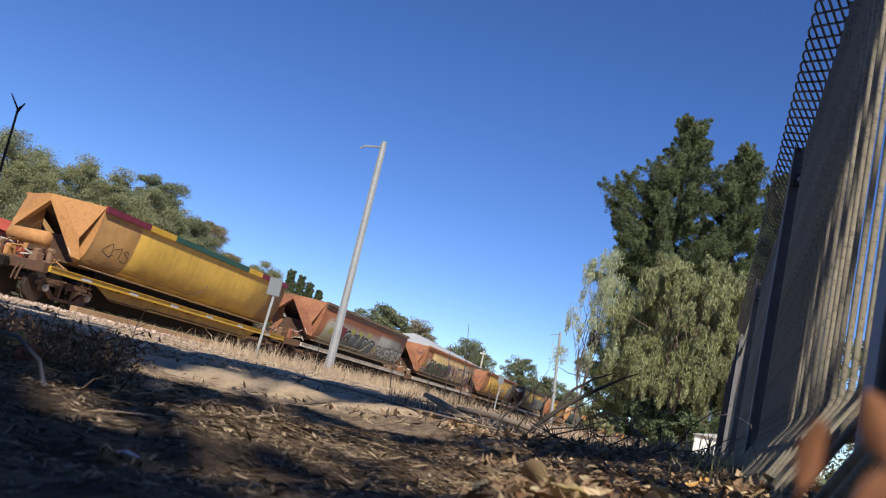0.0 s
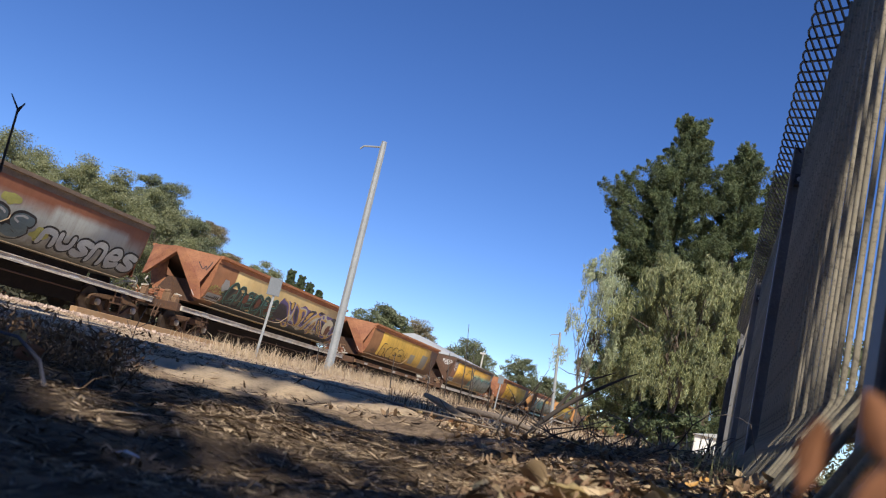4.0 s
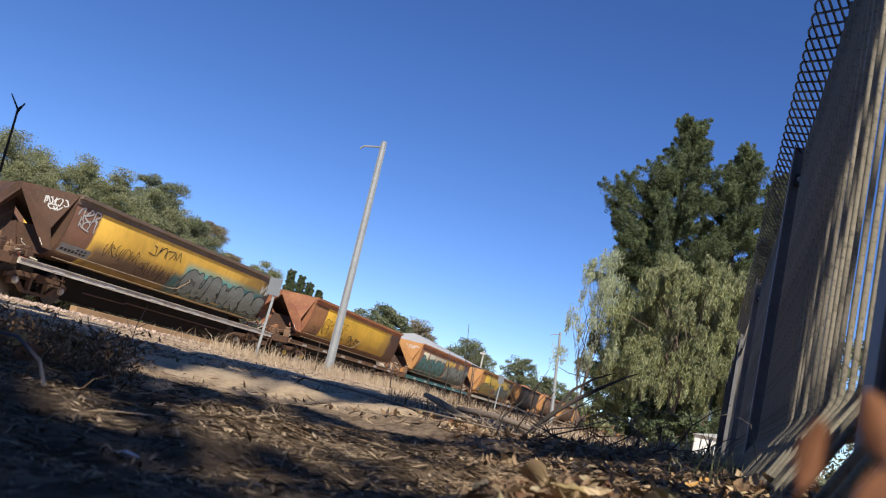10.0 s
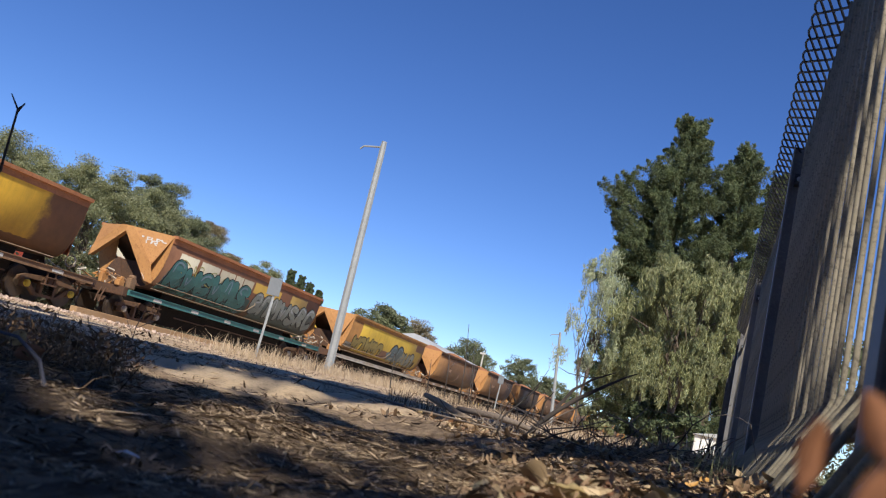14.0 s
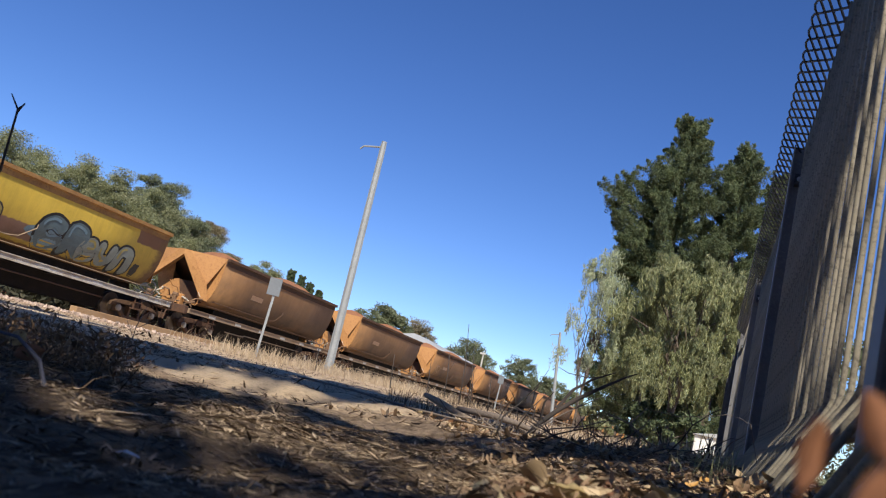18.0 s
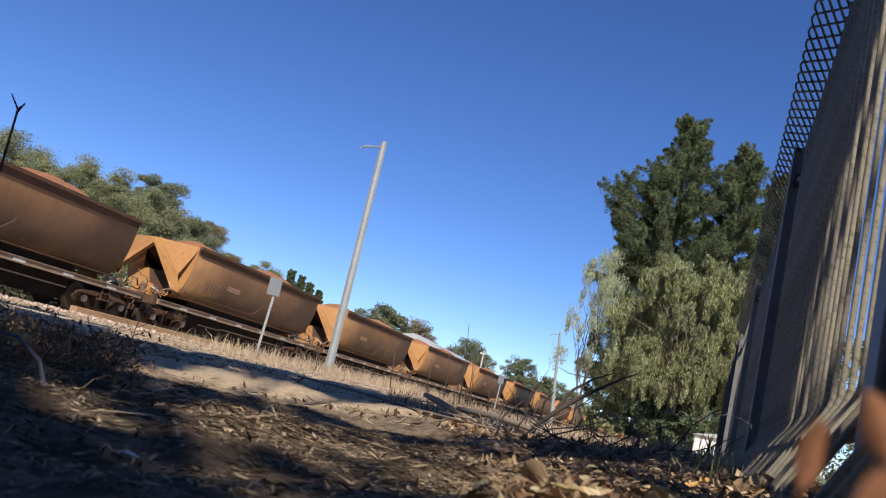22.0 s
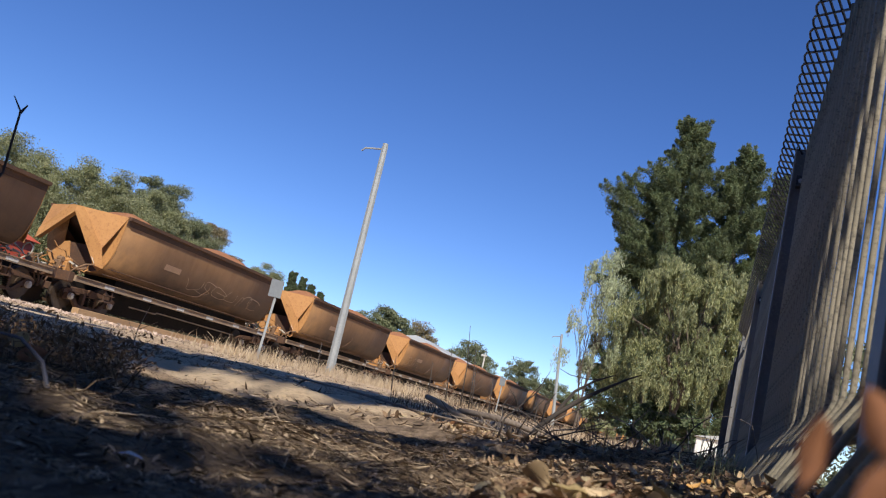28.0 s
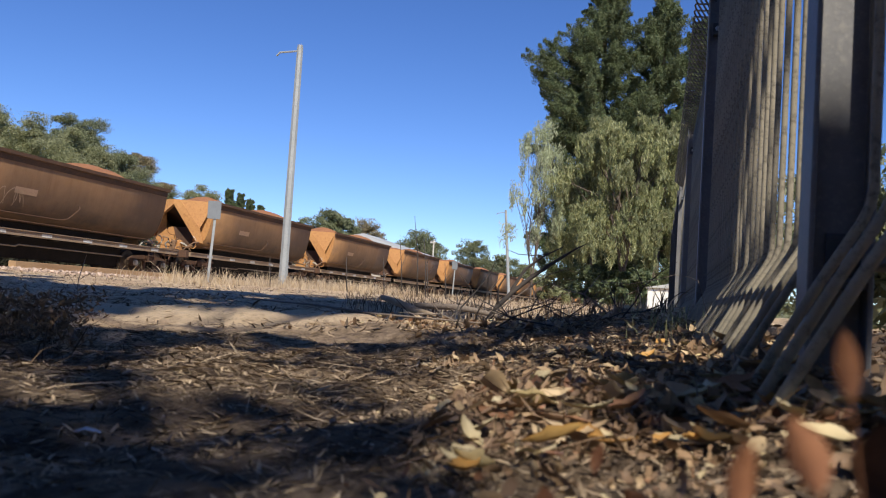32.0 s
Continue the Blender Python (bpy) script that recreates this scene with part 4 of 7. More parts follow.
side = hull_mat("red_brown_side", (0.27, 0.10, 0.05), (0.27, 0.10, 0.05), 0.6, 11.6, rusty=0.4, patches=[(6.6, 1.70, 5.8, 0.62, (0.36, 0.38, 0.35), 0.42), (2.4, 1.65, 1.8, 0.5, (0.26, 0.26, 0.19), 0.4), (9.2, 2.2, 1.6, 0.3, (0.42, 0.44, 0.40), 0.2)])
w = wagon("hopper_wagon", "red-brown hopper wagon with silver and black bubble graffiti", YL, side, GREY_RIM, RED_BROWN, GRIMY_WHITE, 12, group=LINE)
swash(w, 2.6, 1.95, 0.55, 0.42, 5, MAROON)
for k, (y, z) in enumerate(((3.9, 2.22), (4.9, 2.24), (6.1, 2.30), (1.5, 1.9), (7.5, 1.7))):
    swash(w, y, z, 0.30, 0.16, 7 + k, LIME, 0.0065)
letters(w, 3.0, 7.1, 1.38, 2.14, (0, 1, 2, 7, 3), 21, STEEL_BLUE, INK, 0.07, 0.24, SILVER)
letters(w, 7.5, 11.6, 1.40, 2.02, (5, 2, 3, 5, 4, 3), 22, SILVER, INK, 0.055, 0.17)
scrawl(w, 1.0, 1.8, 2.35, 0.28, 3, 8, PALE_TAG, 0.02)
scrawl(w, 0.15, 0.55, 2.85, 0.2, 2, 9, PALE_TAG, 0.025, at=lambda u, q, off=0: Vector((-0.35 - u, -0.52 + 0.45 * u - off, q)))
train.append(w)

side = hull_mat("mural_side", (0.74, 0.54, 0.24), (0.25, 0.11, 0.05), 1.4, 11.6, rusty=0.16)
w = wagon("hopper_wagon", "hopper wagon with a purple, amber and green mural", YL, side, RUST, RED_BROWN, GRIMY_WHITE, 13, group=LINE)
mural(w, 0.9, 5.6, 1.30, 2.16, mural_mat("green_black_mural", [(0.30, (0.02, 0.02, 0.02)), (0.46, (0.05, 0.075, 0.055)), (0.52, (0.12, 0.055, 0.03)), (0.56, (0.07, 0.18, 0.14)), (0.62, (0.03, 0.03, 0.03)), (0.70, (0.25, 0.24, 0.17))], 0.9, 1.6), 3, label="dark green and black sprayed mural")
mural(w, 5.0, 11.4, 1.30, 2.42, mural_mat("purple_amber_mural", [(0.28, (0.03, 0.025, 0.03)), (0.40, (0.10, 0.075, 0.19)), (0.455, (0.50, 0.30, 0.08)), (0.50, (0.46, 0.42, 0.32)), (0.54, (0.14, 0.10, 0.24)), (0.59, (0.05, 0.045, 0.04)), (0.63, (0.54, 0.33, 0.09)), (0.70, (0.20, 0.24, 0.19))], 0.55, 1.7), 4, 0.009, label="purple, amber and cream sprayed mural")
mural(w, 1.0, 11.2, 1.28, 1.50, INK, 8, 0.013, 0.14, "black sprayed band along the bottom")
letters(w, 1.2, 5.2, 1.46, 2.34, (0, 5, 4, 0, 7, 4), 23, DEEP_GREEN, AQUA, 0.018, 0.11, label="teal outlined sprayed letters")
for k in range(3):
    swash(w, 2.6 + 0.95 * k, 1.92, 0.18, 0.2, 44 + k, UMBER, 0.026)
swash(w, 0.9, 2.15, 0.28, 0.22, 48, GREY_BUFF, 0.02)
swash(w, 10.3, 1.98, 0.42, 0.36, 90, CREAM, 0.024)
swash(w, 10.4, 1.85, 0.22, 0.25, 91, UMBER, 0.029)
scrawl(w, 5.6, 11.4, 1.75, 0.5, 9, 31, INK, 0.022)
scrawl(w, 0.5, 1.05, 2.6, 0.3, 1, 38, INK, 0.025, at=plate_at)
number_board(w, 0.08, 1.05, 1.50, 1.74)
scrawl(w, 0.1, 1.0, 1.9, 0.2, 4, 32, LIME, 0.03)
train.append(w)

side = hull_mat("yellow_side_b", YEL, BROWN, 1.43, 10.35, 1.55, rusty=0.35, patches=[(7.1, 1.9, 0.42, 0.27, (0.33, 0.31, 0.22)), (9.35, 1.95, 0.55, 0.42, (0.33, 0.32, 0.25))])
w = wagon("hopper_wagon", "yellow hopper wagon with rust-brown ends and outlined letters", YL, side, RUST, RED_BROWN, DUSTY_RUST, 14, group=LINE)
letters(w, 1.9, 5.3, 1.5, 2.2, (5, 4, 0, 0), 24, side, INK, 0.035, 0.25, label="black outlined sprayed letters")
scrawl(w, 5.4, 6.1, 1.9, 0.45, 2, 36, INK, 0.03)
scrawl(w, 0.6, 1.6, 1.65, 0.25, 3, 37, INK, 0.025)
train.append(w)

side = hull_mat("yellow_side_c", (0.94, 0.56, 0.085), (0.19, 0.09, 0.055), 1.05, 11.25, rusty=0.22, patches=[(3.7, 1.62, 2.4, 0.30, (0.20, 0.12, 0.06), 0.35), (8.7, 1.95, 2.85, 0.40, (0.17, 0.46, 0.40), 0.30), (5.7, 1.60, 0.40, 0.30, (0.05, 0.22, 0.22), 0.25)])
w = wagon("hopper_wagon", "yellow hopper wagon with large grey-teal bubble letters", YL, side, GREY_RIM, RUST_DARK, GRIMY_WHITE, 15, group=LINE)
mural(w, 5.7, 11.55, 1.32, 2.06, mural_mat("grey_teal_mural", [(0.32, (0.03, 0.035, 0.03)), (0.44, (0.13, 0.16, 0.14)), (0.54, (0.20, 0.24, 0.21)), (0.62, (0.06, 0.12, 0.11))], 1.8, 1.6), 6, 0.0055, label="grey-teal sprayed field")
letters(w, 5.9, 11.5, 1.40, 2.22, (0, 2, 7, 6, 7, 4, 3), 25, GREY_TEAL, INK, 0.03, 0.30, label="grey-teal sprayed block letters")
scrawl(w, 1.7, 3.4, 1.95, 0.35, 7, 33, INK, 0.018)
scrawl(w, 3.5, 5.4, 1.75, 0.4, 9, 52, INK, 0.02)
scrawl(w, 3.7, 5.3, 2.42, 0.32, 4, 39, INK, 0.03)
scrawl(w, 0.12, 1.1, 2.62, 0.3, 3, 34, PALE_TAG, 0.05, "white sprayed tag")
scrawl(w, 0.25, 1.05, 2.33, 0.3, 3, 41, PALE_TAG, 0.04, "white sprayed tag")
scrawl(w, 0.42, 1.0, 2.76, 0.24, 5, 42, PALE_TAG, 0.032, "white sprayed tag on the end plate", at=plate_at)
scrawl(w, 0.55, 0.85, 2.55, 0.12, 2, 43, PALE_TAG, 0.03, "white sprayed tag on the end plate", at=plate_at)
number_board(w, 0.08, 1.35, 1.46, 1.72)
scrawl(w, 10.9, 11.6, 2.5, 0.4, 2, 44, PALE_TAG, 0.05, "white sprayed tag")
train.append(w)

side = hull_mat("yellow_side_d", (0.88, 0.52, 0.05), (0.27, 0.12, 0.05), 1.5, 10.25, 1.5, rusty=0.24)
w = wagon("hopper_wagon", "yellow hopper wagon with thin black outlined letters and brown ends", YL, side, RUST, RED_BROWN, DUSTY_RUST, 16, group=LINE, caps=CAP_YELLOW)
letters(w, 1.6, 4.4, 1.6, 2.4, (0, 6, 5, 4, 7), 26, side, INK, 0.022, 0.2, label="thin black outlined letters")
scrawl(w, 4.8, 6.3, 1.75, 0.32, 5, 35, INK, 0.04)
scrawl(w, 0.6, 1.4, 1.7, 0.3, 3, 45, INK, 0.02)
train.append(w)

side = hull_mat("teal_side", (0.24, 0.11, 0.06), (0.24, 0.11, 0.06), 0.3, 11.6, rusty=0.2, patches=[(1.2, 2.38, 0.55, 0.24, (0.60, 0.57, 0.44)), (2.55, 2.38, 0.60, 0.24, (0.60, 0.57, 0.44)), (3.75, 2.38, 0.50, 0.24, (0.58, 0.54, 0.40)), (4.6, 2.38, 0.28, 0.24, (0.58, 0.54, 0.40)), (5.3, 2.30, 0.36, 0.32, (0.50, 0.46, 0.33)), (6.9, 2.45, 1.1, 0.2, (0.62, 0.40, 0.08)), (9.7, 2.5, 0.75, 0.2, (0.62, 0.42, 0.12)), (3.0, 1.65, 2.9, 0.3, (0.03, 0.09, 0.09)), (9.0, 1.75, 2.6, 0.45, (0.10, 0.14, 0.13))])
w = wagon("hopper_wagon", "brown hopper wagon with teal graffiti below cream blocks", YL, side, RUST, ORE_DUST, TEAL, 17, group=LINE)
mural(w, 0.3, 5.7, 1.32, 1.98, mural_mat("teal_mural", [(0.30, (0.02, 0.03, 0.03)), (0.44, (0.04, 0.13, 0.13)), (0.52, (0.09, 0.24, 0.23)), (0.58, (0.03, 0.06, 0.07)), (0.66, (0.13, 0.22, 0.28))], 1.6, 2.0), 5, label="teal and black sprayed field")
letters(w, 0.4, 5.6, 1.42, 2.36, (7, 6, 0, 6, 1, 3), 27, TEAL, INK, 0.035, 0.34, DULL_BLUE, label="teal sprayed letters with blue edges")
for k in range(5):
    scrawl(w, 0.8 + 0.9 * k, 1.3 + 0.9 * k, 2.1, 0.5, 1, 120 + k, LIME, 0.03)
letters(w, 6.0, 11.5, 1.48, 2.42, (4, 5, 1, 6, 3, 7, 0), 28, GREY_TEAL, INK, 0.03, 0.26, SILVER, label="grey sprayed letters with dark edges")
scrawl(w, 0.30, 1.0, 2.84, 0.2, 5, 46, PALE_TAG, 0.035, "white sprayed tag on the end plate", at=plate_at)
scrawl(w, 0.45, 0.8, 2.66, 0.12, 2, 47, PALE_TAG, 0.03, "white sprayed tag on the end plate", at=plate_at)
train.append(w)

side = hull_mat("yellow_side_e", (0.74, 0.51, 0.07), (0.34, 0.17, 0.055), 1.3, 11.4, 1.35, rusty=0.22, patches=[(5.6, 1.65, 0.9, 0.2, (0.30, 0.17, 0.12)), (10.95, 2.68, 0.75, 0.26, (0.26, 0.12, 0.05))])
w = wagon("hopper_wagon", "ochre yellow hopper wagon with olive and pale blue graffiti", YL, side, OCHRE_RIM, ORE_DUST, GRIMY_WHITE, 18, group=LINE)
letters(w, 0.75, 5.0, 1.45, 2.16, (6, 5, 6, 1, 5), 29, OLIVE, INK, 0.05, 0.26, label="olive sprayed letters with thick black edges")
swash(w, 6.9, 1.72, 0.75, 0.36, 131, DULL_BLUE, 0.004)
letters(w, 6.3, 8.3, 1.34, 2.36, (0, 7), 30, STEEL_BLUE, INK, 0.075, 0.34, DULL_BLUE, label="blue-grey sprayed letters with thick black edges")
letters(w, 8.0, 10.4, 1.36, 2.16, (4, 2, 5), 31, GREY_TEAL, INK, 0.065, 0.30, OLIVE, label="grey-olive sprayed letters with thick black edges")
swash(w, 10.7, 1.62, 0.16, 0.2, 133, INK, 0.006)
number_board(w, 0.1, 1.2, 1.48, 1.70)
train.append(w)

rust_hull = hull_mat("rusty_side", (0.235, 0.13, 0.066), (0.235, 0.13, 0.066), -1, 30, rusty=0.6, low_gain=0.95, top=2.55, powder=0.7)
PLACARD = flat_paint("faded_placard", (0.42, 0.26, 0.16))


def rusty(label, seed, far=False):
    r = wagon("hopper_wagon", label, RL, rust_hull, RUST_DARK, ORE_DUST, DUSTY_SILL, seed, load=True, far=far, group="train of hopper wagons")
    if not far:
        v = [hull_at(y, z, 0.008) for y, z in ((2.5, 1.98), (3.4, 1.98), (3.4, 2.16), (2.5, 2.16))]
        mesh_ob("placard", v, [(0, 1, 2, 3)], PLACARD, r, "faded rectangular placard")
    return r


first = rusty("ore-stained brown hopper wagon with a heaped red load", 51)
train.append(first)
tagged_ones = {13: (4.0, 9.2), 10: (1.0, 2.2), 15: (0.8, 3.0), 11: (5.5, 9.0)}
for i in range(9, 18):
    c = copy_thing(first, pose(0, 0, 0))
    if i in tagged_ones:
        a, b = tagged_ones[i]
        scrawl(c, a, b, 1.85, 0.4, 6, 200 + i, FAINT_TAG, 0.024, "faint sprayed tag")
        c["label"] = "ore-stained brown hopper wagon with a faint sprayed tag"
    if i == 9:
        for bog in c.children:
            for o in bog.children:
                if o.name.startswith("axle_cap") and bog.location.y < 1:
                    o.data = o.data.copy()
                    o.data.materials[0] = CAP_YELLOW
                    o["label"] = "round yellow axle cap"
    train.append(c)
last = rusty("distant ore-stained brown hopper wagon with a heaped load", 52, True)
train.append(last)
for i in range(19, 30):
    train.append(copy_thing(last, pose(0, 0, 0)))


# ---- steel fence close beside the camera: bent bars, posts, rails, mesh on top ----
FX = 0.205
SHEET_DARK = surf("dark_blue_grey_sheet", (0.04, 0.042, 0.05), (0.028, 0.03, 0.037), (0.055, 0.055, 0.06), 3, 0.5, 0.0, bumpy=0.05)
FADED_STEEL = surf("faded_grey_steel", (0.17, 0.166, 0.165), (0.12, 0.119, 0.122), (0.21, 0.20, 0.185), 5, 0.55, 0.0, bumpy=0.08)
fence = thing("steel_fence", "dark steel bar fence with bent feet and wire mesh on top", "fence")
for m in (BAR_STEEL, SHEET_DARK):
    m.node_tree.nodes["Principled BSDF"].inputs["Specular IOR Level"].default_value = 0.2
POSTS = [1.11, 4.30, 7.50, 10.70]


def fence_post(y, hi):
    """Rolled H-section post, its web square to the line, with a bracket bolted on."""
    bm = bmesh.new()
    x0, x1 = FX - 0.045, FX + 0.024
    outline = [(x0, y - 0.04), (x0 + 0.006, y - 0.04), (x0 + 0.006, y - 0.003), (x1 - 0.006, y - 0.003), (x1 - 0.006, y - 0.04), (x1, y - 0.04),
               (x1, y + 0.04), (x1 - 0.006, y + 0.04), (x1 - 0.006, y + 0.003), (x0 + 0.006, y + 0.003), (x0 + 0.006, y + 0.04), (x0, y + 0.04)]
    prism(bm, outline, 2, -0.1, hi)
    bmesh.ops.bevel(bm, geom=[e for e in bm.edges if abs(e.verts[0].co.z - e.verts[1].co.z) > 1], offset=0.0012, segments=1, affect="EDGES")
    p = part("post", bm, FADED_STEEL, fence, "weathered grey H-section steel post")
    for z in (0.228, 1.5):
        bm = bmesh.new()
        prism(bm, [(y - 0.003, z + 0.030), (y - 0.010, z + 0.030), (y - 0.010, z - 0.020), (y - 0.052, z - 0.026), (y - 0.052, z - 0.034), (y - 0.003, z - 0.034)], 0, FX - 0.022, FX + 0.016)
        part("bracket", bm, FENCE_STEEL, p, "bent steel bracket")
        bm = bmesh.new()
        tube(bm, [(FX - 0.001, y - 0.0102, z + 0.004), (FX - 0.001, y - 0.0135, z + 0.004), (FX - 0.001, y - 0.0136, z + 0.004), (FX - 0.001, y - 0.024, z + 0.004)], [0.013, 0.013, 0.0085, 0.0085], 6)
        part("bolt", bm, GALV, p, "hexagon bolt with a washer")


for y in POSTS:
    fence_post(y, 1.66)
for z, r in ((0.228, 0.014), (1.52, 0.016)):
    for ya, yb in zip([0.3] + POSTS[:-1], POSTS):
        bm = bmesh.new()
        box(bm, FX + 0.009, FX + 0.035, ya + 0.045, yb - 0.045, z - r, z + r, 0.003)
        part("rail", bm, FENCE_STEEL, fence, "horizontal steel rail")
bm = bmesh.new()
foot = [(FX, 1.64), (FX, 0.9), (FX, 0.292), (FX - 0.003, 0.275), (FX - 0.011, 0.257), (FX - 0.045, 0.200), (FX - 0.085, 0.128), (FX - 0.125, 0.056), (FX - 0.155, 0.0)]
rings = []
for i, (x, z) in enumerate(foot):
    a, b = foot[max(i - 1, 0)], foot[min(i + 1, len(foot) - 1)]
    nrm = Vector((-(b[1] - a[1]), 0, b[0] - a[0])).normalized()
    if nrm.x > 0:
        nrm = -nrm
    ring = []
    for q in range(8):
        u, w = math.cos(math.pi * (q + 0.5) / 4), math.sin(math.pi * (q + 0.5) / 4)
        ring.append(bm.verts.new(Vector((x, 0, z)) + nrm * (0.0057 * w) + Vector((0, 0.0050 * u, 0))))
    rings.append(ring)
for ra, rb in zip(rings, rings[1:]):
    for q in range(8):
        bm.faces.new((ra[q], ra[(q + 1) % 8], rb[(q + 1) % 8], rb[q]))
bm.faces.new(rings[0][::-1])
bm.faces.new(rings[-1])
bar = part("bar", bm, BAR_STEEL, fence, "steel bar bent outwards at the foot", smooth=True)
BAR_STEP = 0.103
bar.location = (0, 0.565 + 2 * BAR_STEP, 0)
k = 3
while 0.565 + BAR_STEP * k < 10.6:
    y = 0.565 + BAR_STEP * k
    if min(abs(y - q) for q in POSTS) > 0.05:
        share(bar, fence, pose(0.0012 * math.sin(k * 5.1), y, 0, 0, 0, 0.6 * math.sin(k * 12.9)))
    k += 1
# strip of chain mesh cranked outwards along the top, with knuckled outer edge
MX0, MZ0, MX1, MZ1 = FX - 0.004, 1.63, FX - 0.090, 1.70


def at_mesh(u, y):
    return (MX0 + (MX1 - MX0) * u, y, MZ0 + (MZ1 - MZ0) * u)


bm = bmesh.new()
cell_y, across = 0.098, 2
y = 0.4
while y < 10.6:
    for j in range(across):
        a, b = j / across, (j + 1) / across
        tube(bm, [at_mesh(a, y), at_mesh(b, y + cell_y)], 0.0046, 5, False)
        tube(bm, [at_mesh(a, y + cell_y), at_mesh(b, y)], 0.0046, 5, False)
    tube(bm, [at_mesh(1.0, y), at_mesh(1.10, y + 0.18 * cell_y), at_mesh(1.15, y + 0.5 * cell_y), at_mesh(1.10, y + 0.82 * cell_y), at_mesh(1.0, y + cell_y)], 0.0046, 5, False)
    y += cell_y
part("wire_mesh", bm, MESH_STEEL, fence, "dark diamond wire mesh with a looped edge")
# dark sheet panels carry the line on
sheet_fence = thing("sheet_fence", "dark steel sheet fence panels in one long line", "fence")
for y in range(6):
    ya = 10.80 + 2.4 * y
    bm = bmesh.new()
    prof = []
    for i in range(25):
        prof.append((FX + 0.03 + (0.008 if i % 4 < 2 else 0.0), ya + 2.34 * i / 24))
    lo, hi = [(px, py) for px, py in prof], [(px + 0.004, py) for px, py in prof[::-1]]
    prism(bm, lo + hi, 2, 0.02, 2.22)
    part("panel", bm, SHEET_DARK, sheet_fence, "dark ribbed steel sheet")
    bm = bmesh.new()
    box(bm, FX - 0.01, FX + 0.055, ya - 0.05, ya - 0.004, -0.1, 2.26, 0.003)
    part("post", bm, FENCE_STEEL, sheet_fence)

# ---- lamp posts and trackside signs ----
def lamp_post(x, y, h, label, lean=0.0):
    z = ground_z(x, y)
    t = thing("lamp_post", label, "lamp post", "lamp posts by the track", pose(x, y, z, 0, lean, 0))
    bm = bmesh.new()
    tube(bm, [(0, 0, -0.1), (0, 0, h * 0.5), (0, 0, h)], [0.135, 0.115, 0.095], 8)
    part("pole", bm, POLE_PAINT, t, "tapered grey pole")
    bm = bmesh.new()
    disc(bm, (0, 0, h + 0.04), "z", 0.085, 0.05, 8)
    part("cap", bm, POLE_PAINT, t)
    bm = bmesh.new()
    tube(bm, [(0, 0, h - 0.08), (-0.35, 0, h - 0.10), (-0.62, 0, h - 0.12), (-0.72, 0, h - 0.22)], 0.028, 6)
    part("arm", bm, POLE_PAINT, t, "short grey arm with a bent tip")
    return t


lamp_post(-10.5, 23.77, 6.95, "tall weathered grey lamp post with a short arm")
lamp_post(-10.95, 66.2, 6.95, "distant grey lamp post leaning slightly", -5.4)


SIGN_BACK = surf("dull_sign_back", (0.20, 0.215, 0.225), (0.165, 0.18, 0.19), (0.13, 0.14, 0.14), 5, 0.6, 0.1, bumpy=0.0)


def track_sign(x, y, h, turn):
    t = thing("track_sign", "plain grey sign back on a leaning steel post", "sign", "signs by the track", pose(x, y, ground_z(x, y), 0, 0, turn))
    bm = bmesh.new()
    box(bm, -0.03, 0.03, -0.025, 0.025, -0.1, h, 0.005)
    p = part("post", bm, POLE_PAINT, t)
    p.matrix_basis = pose(0, 0, 0, 0, 2.2, 0)
    bm = bmesh.new()
    box(bm, -0.13, 0.18, -0.055, -0.04, h - 0.40, h + 0.03, 0.004)
    part("plate", bm, SIGN_BACK, t, "plain grey metal plate")
    return t


track_sign(-10.5, 19.4, 1.95, 35)
track_sign(-10.5, 45.3, 1.95, 35)


# ---- trees ----
def leaf_mesh(name, centres, spread, per, size, mat, parent, seed, droop=0.0, slim=0.45, label="", rise=0.0):
    """Crown of many small leaves in clumps round the centres; droop hangs the blades, rise lifts their tips."""
    rs = np.random.RandomState(seed)
    c = np.repeat(np.array(centres, dtype=float), per, axis=0)
    s = np.repeat(np.array(spread, dtype=float), per, axis=0)
    n = len(c)
    d = rs.normal(size=(n, 3))
    d /= np.linalg.norm(d, axis=1)[:, None]
    p = c + np.clip(rs.normal(size=(n, 3)), -1.7, 1.7) * s * 0.6 if not droop else c + d * s * rs.uniform(0.25, 1.0, (n, 1)) ** 0.6
    a = rs.normal(size=(n, 3))
    if droop:
        a = a * (1 - droop) + np.array((0, 0, -1.6 * droop))
    if rise:
        out = (p - c) / np.maximum(s, 1e-3)
        a = a * (1 - rise) + rise * (out + np.array((0, 0, 0.9)))
    a /= np.linalg.norm(a, axis=1)[:, None]
    b = np.cross(a, rs.normal(size=(n, 3)))
    b /= np.linalg.norm(b, axis=1)[:, None]
    ln = size * rs.uniform(0.6, 1.3, (n, 1))
    v = np.stack((p - a * ln, p + b * ln * slim, p + a * ln, p - b * ln * slim), axis=1).reshape(-1)
    me = bpy.data.meshes.new(name)
    me.vertices.add(4 * n)
    me.vertices.foreach_set("co", v.astype(np.float32))
    me.loops.add(4 * n)
    me.loops.foreach_set("vertex_index", np.arange(4 * n, dtype=np.int32))
    me.polygons.add(n)
    me.polygons.foreach_set("loop_start", np.arange(0, 4 * n, 4, dtype=np.int32))
    me.update(calc_edges=True)
    me.materials.append(mat)
    ob = new(name, me)
    ob.parent = parent
    if label:
        ob["label"] = label
    return ob


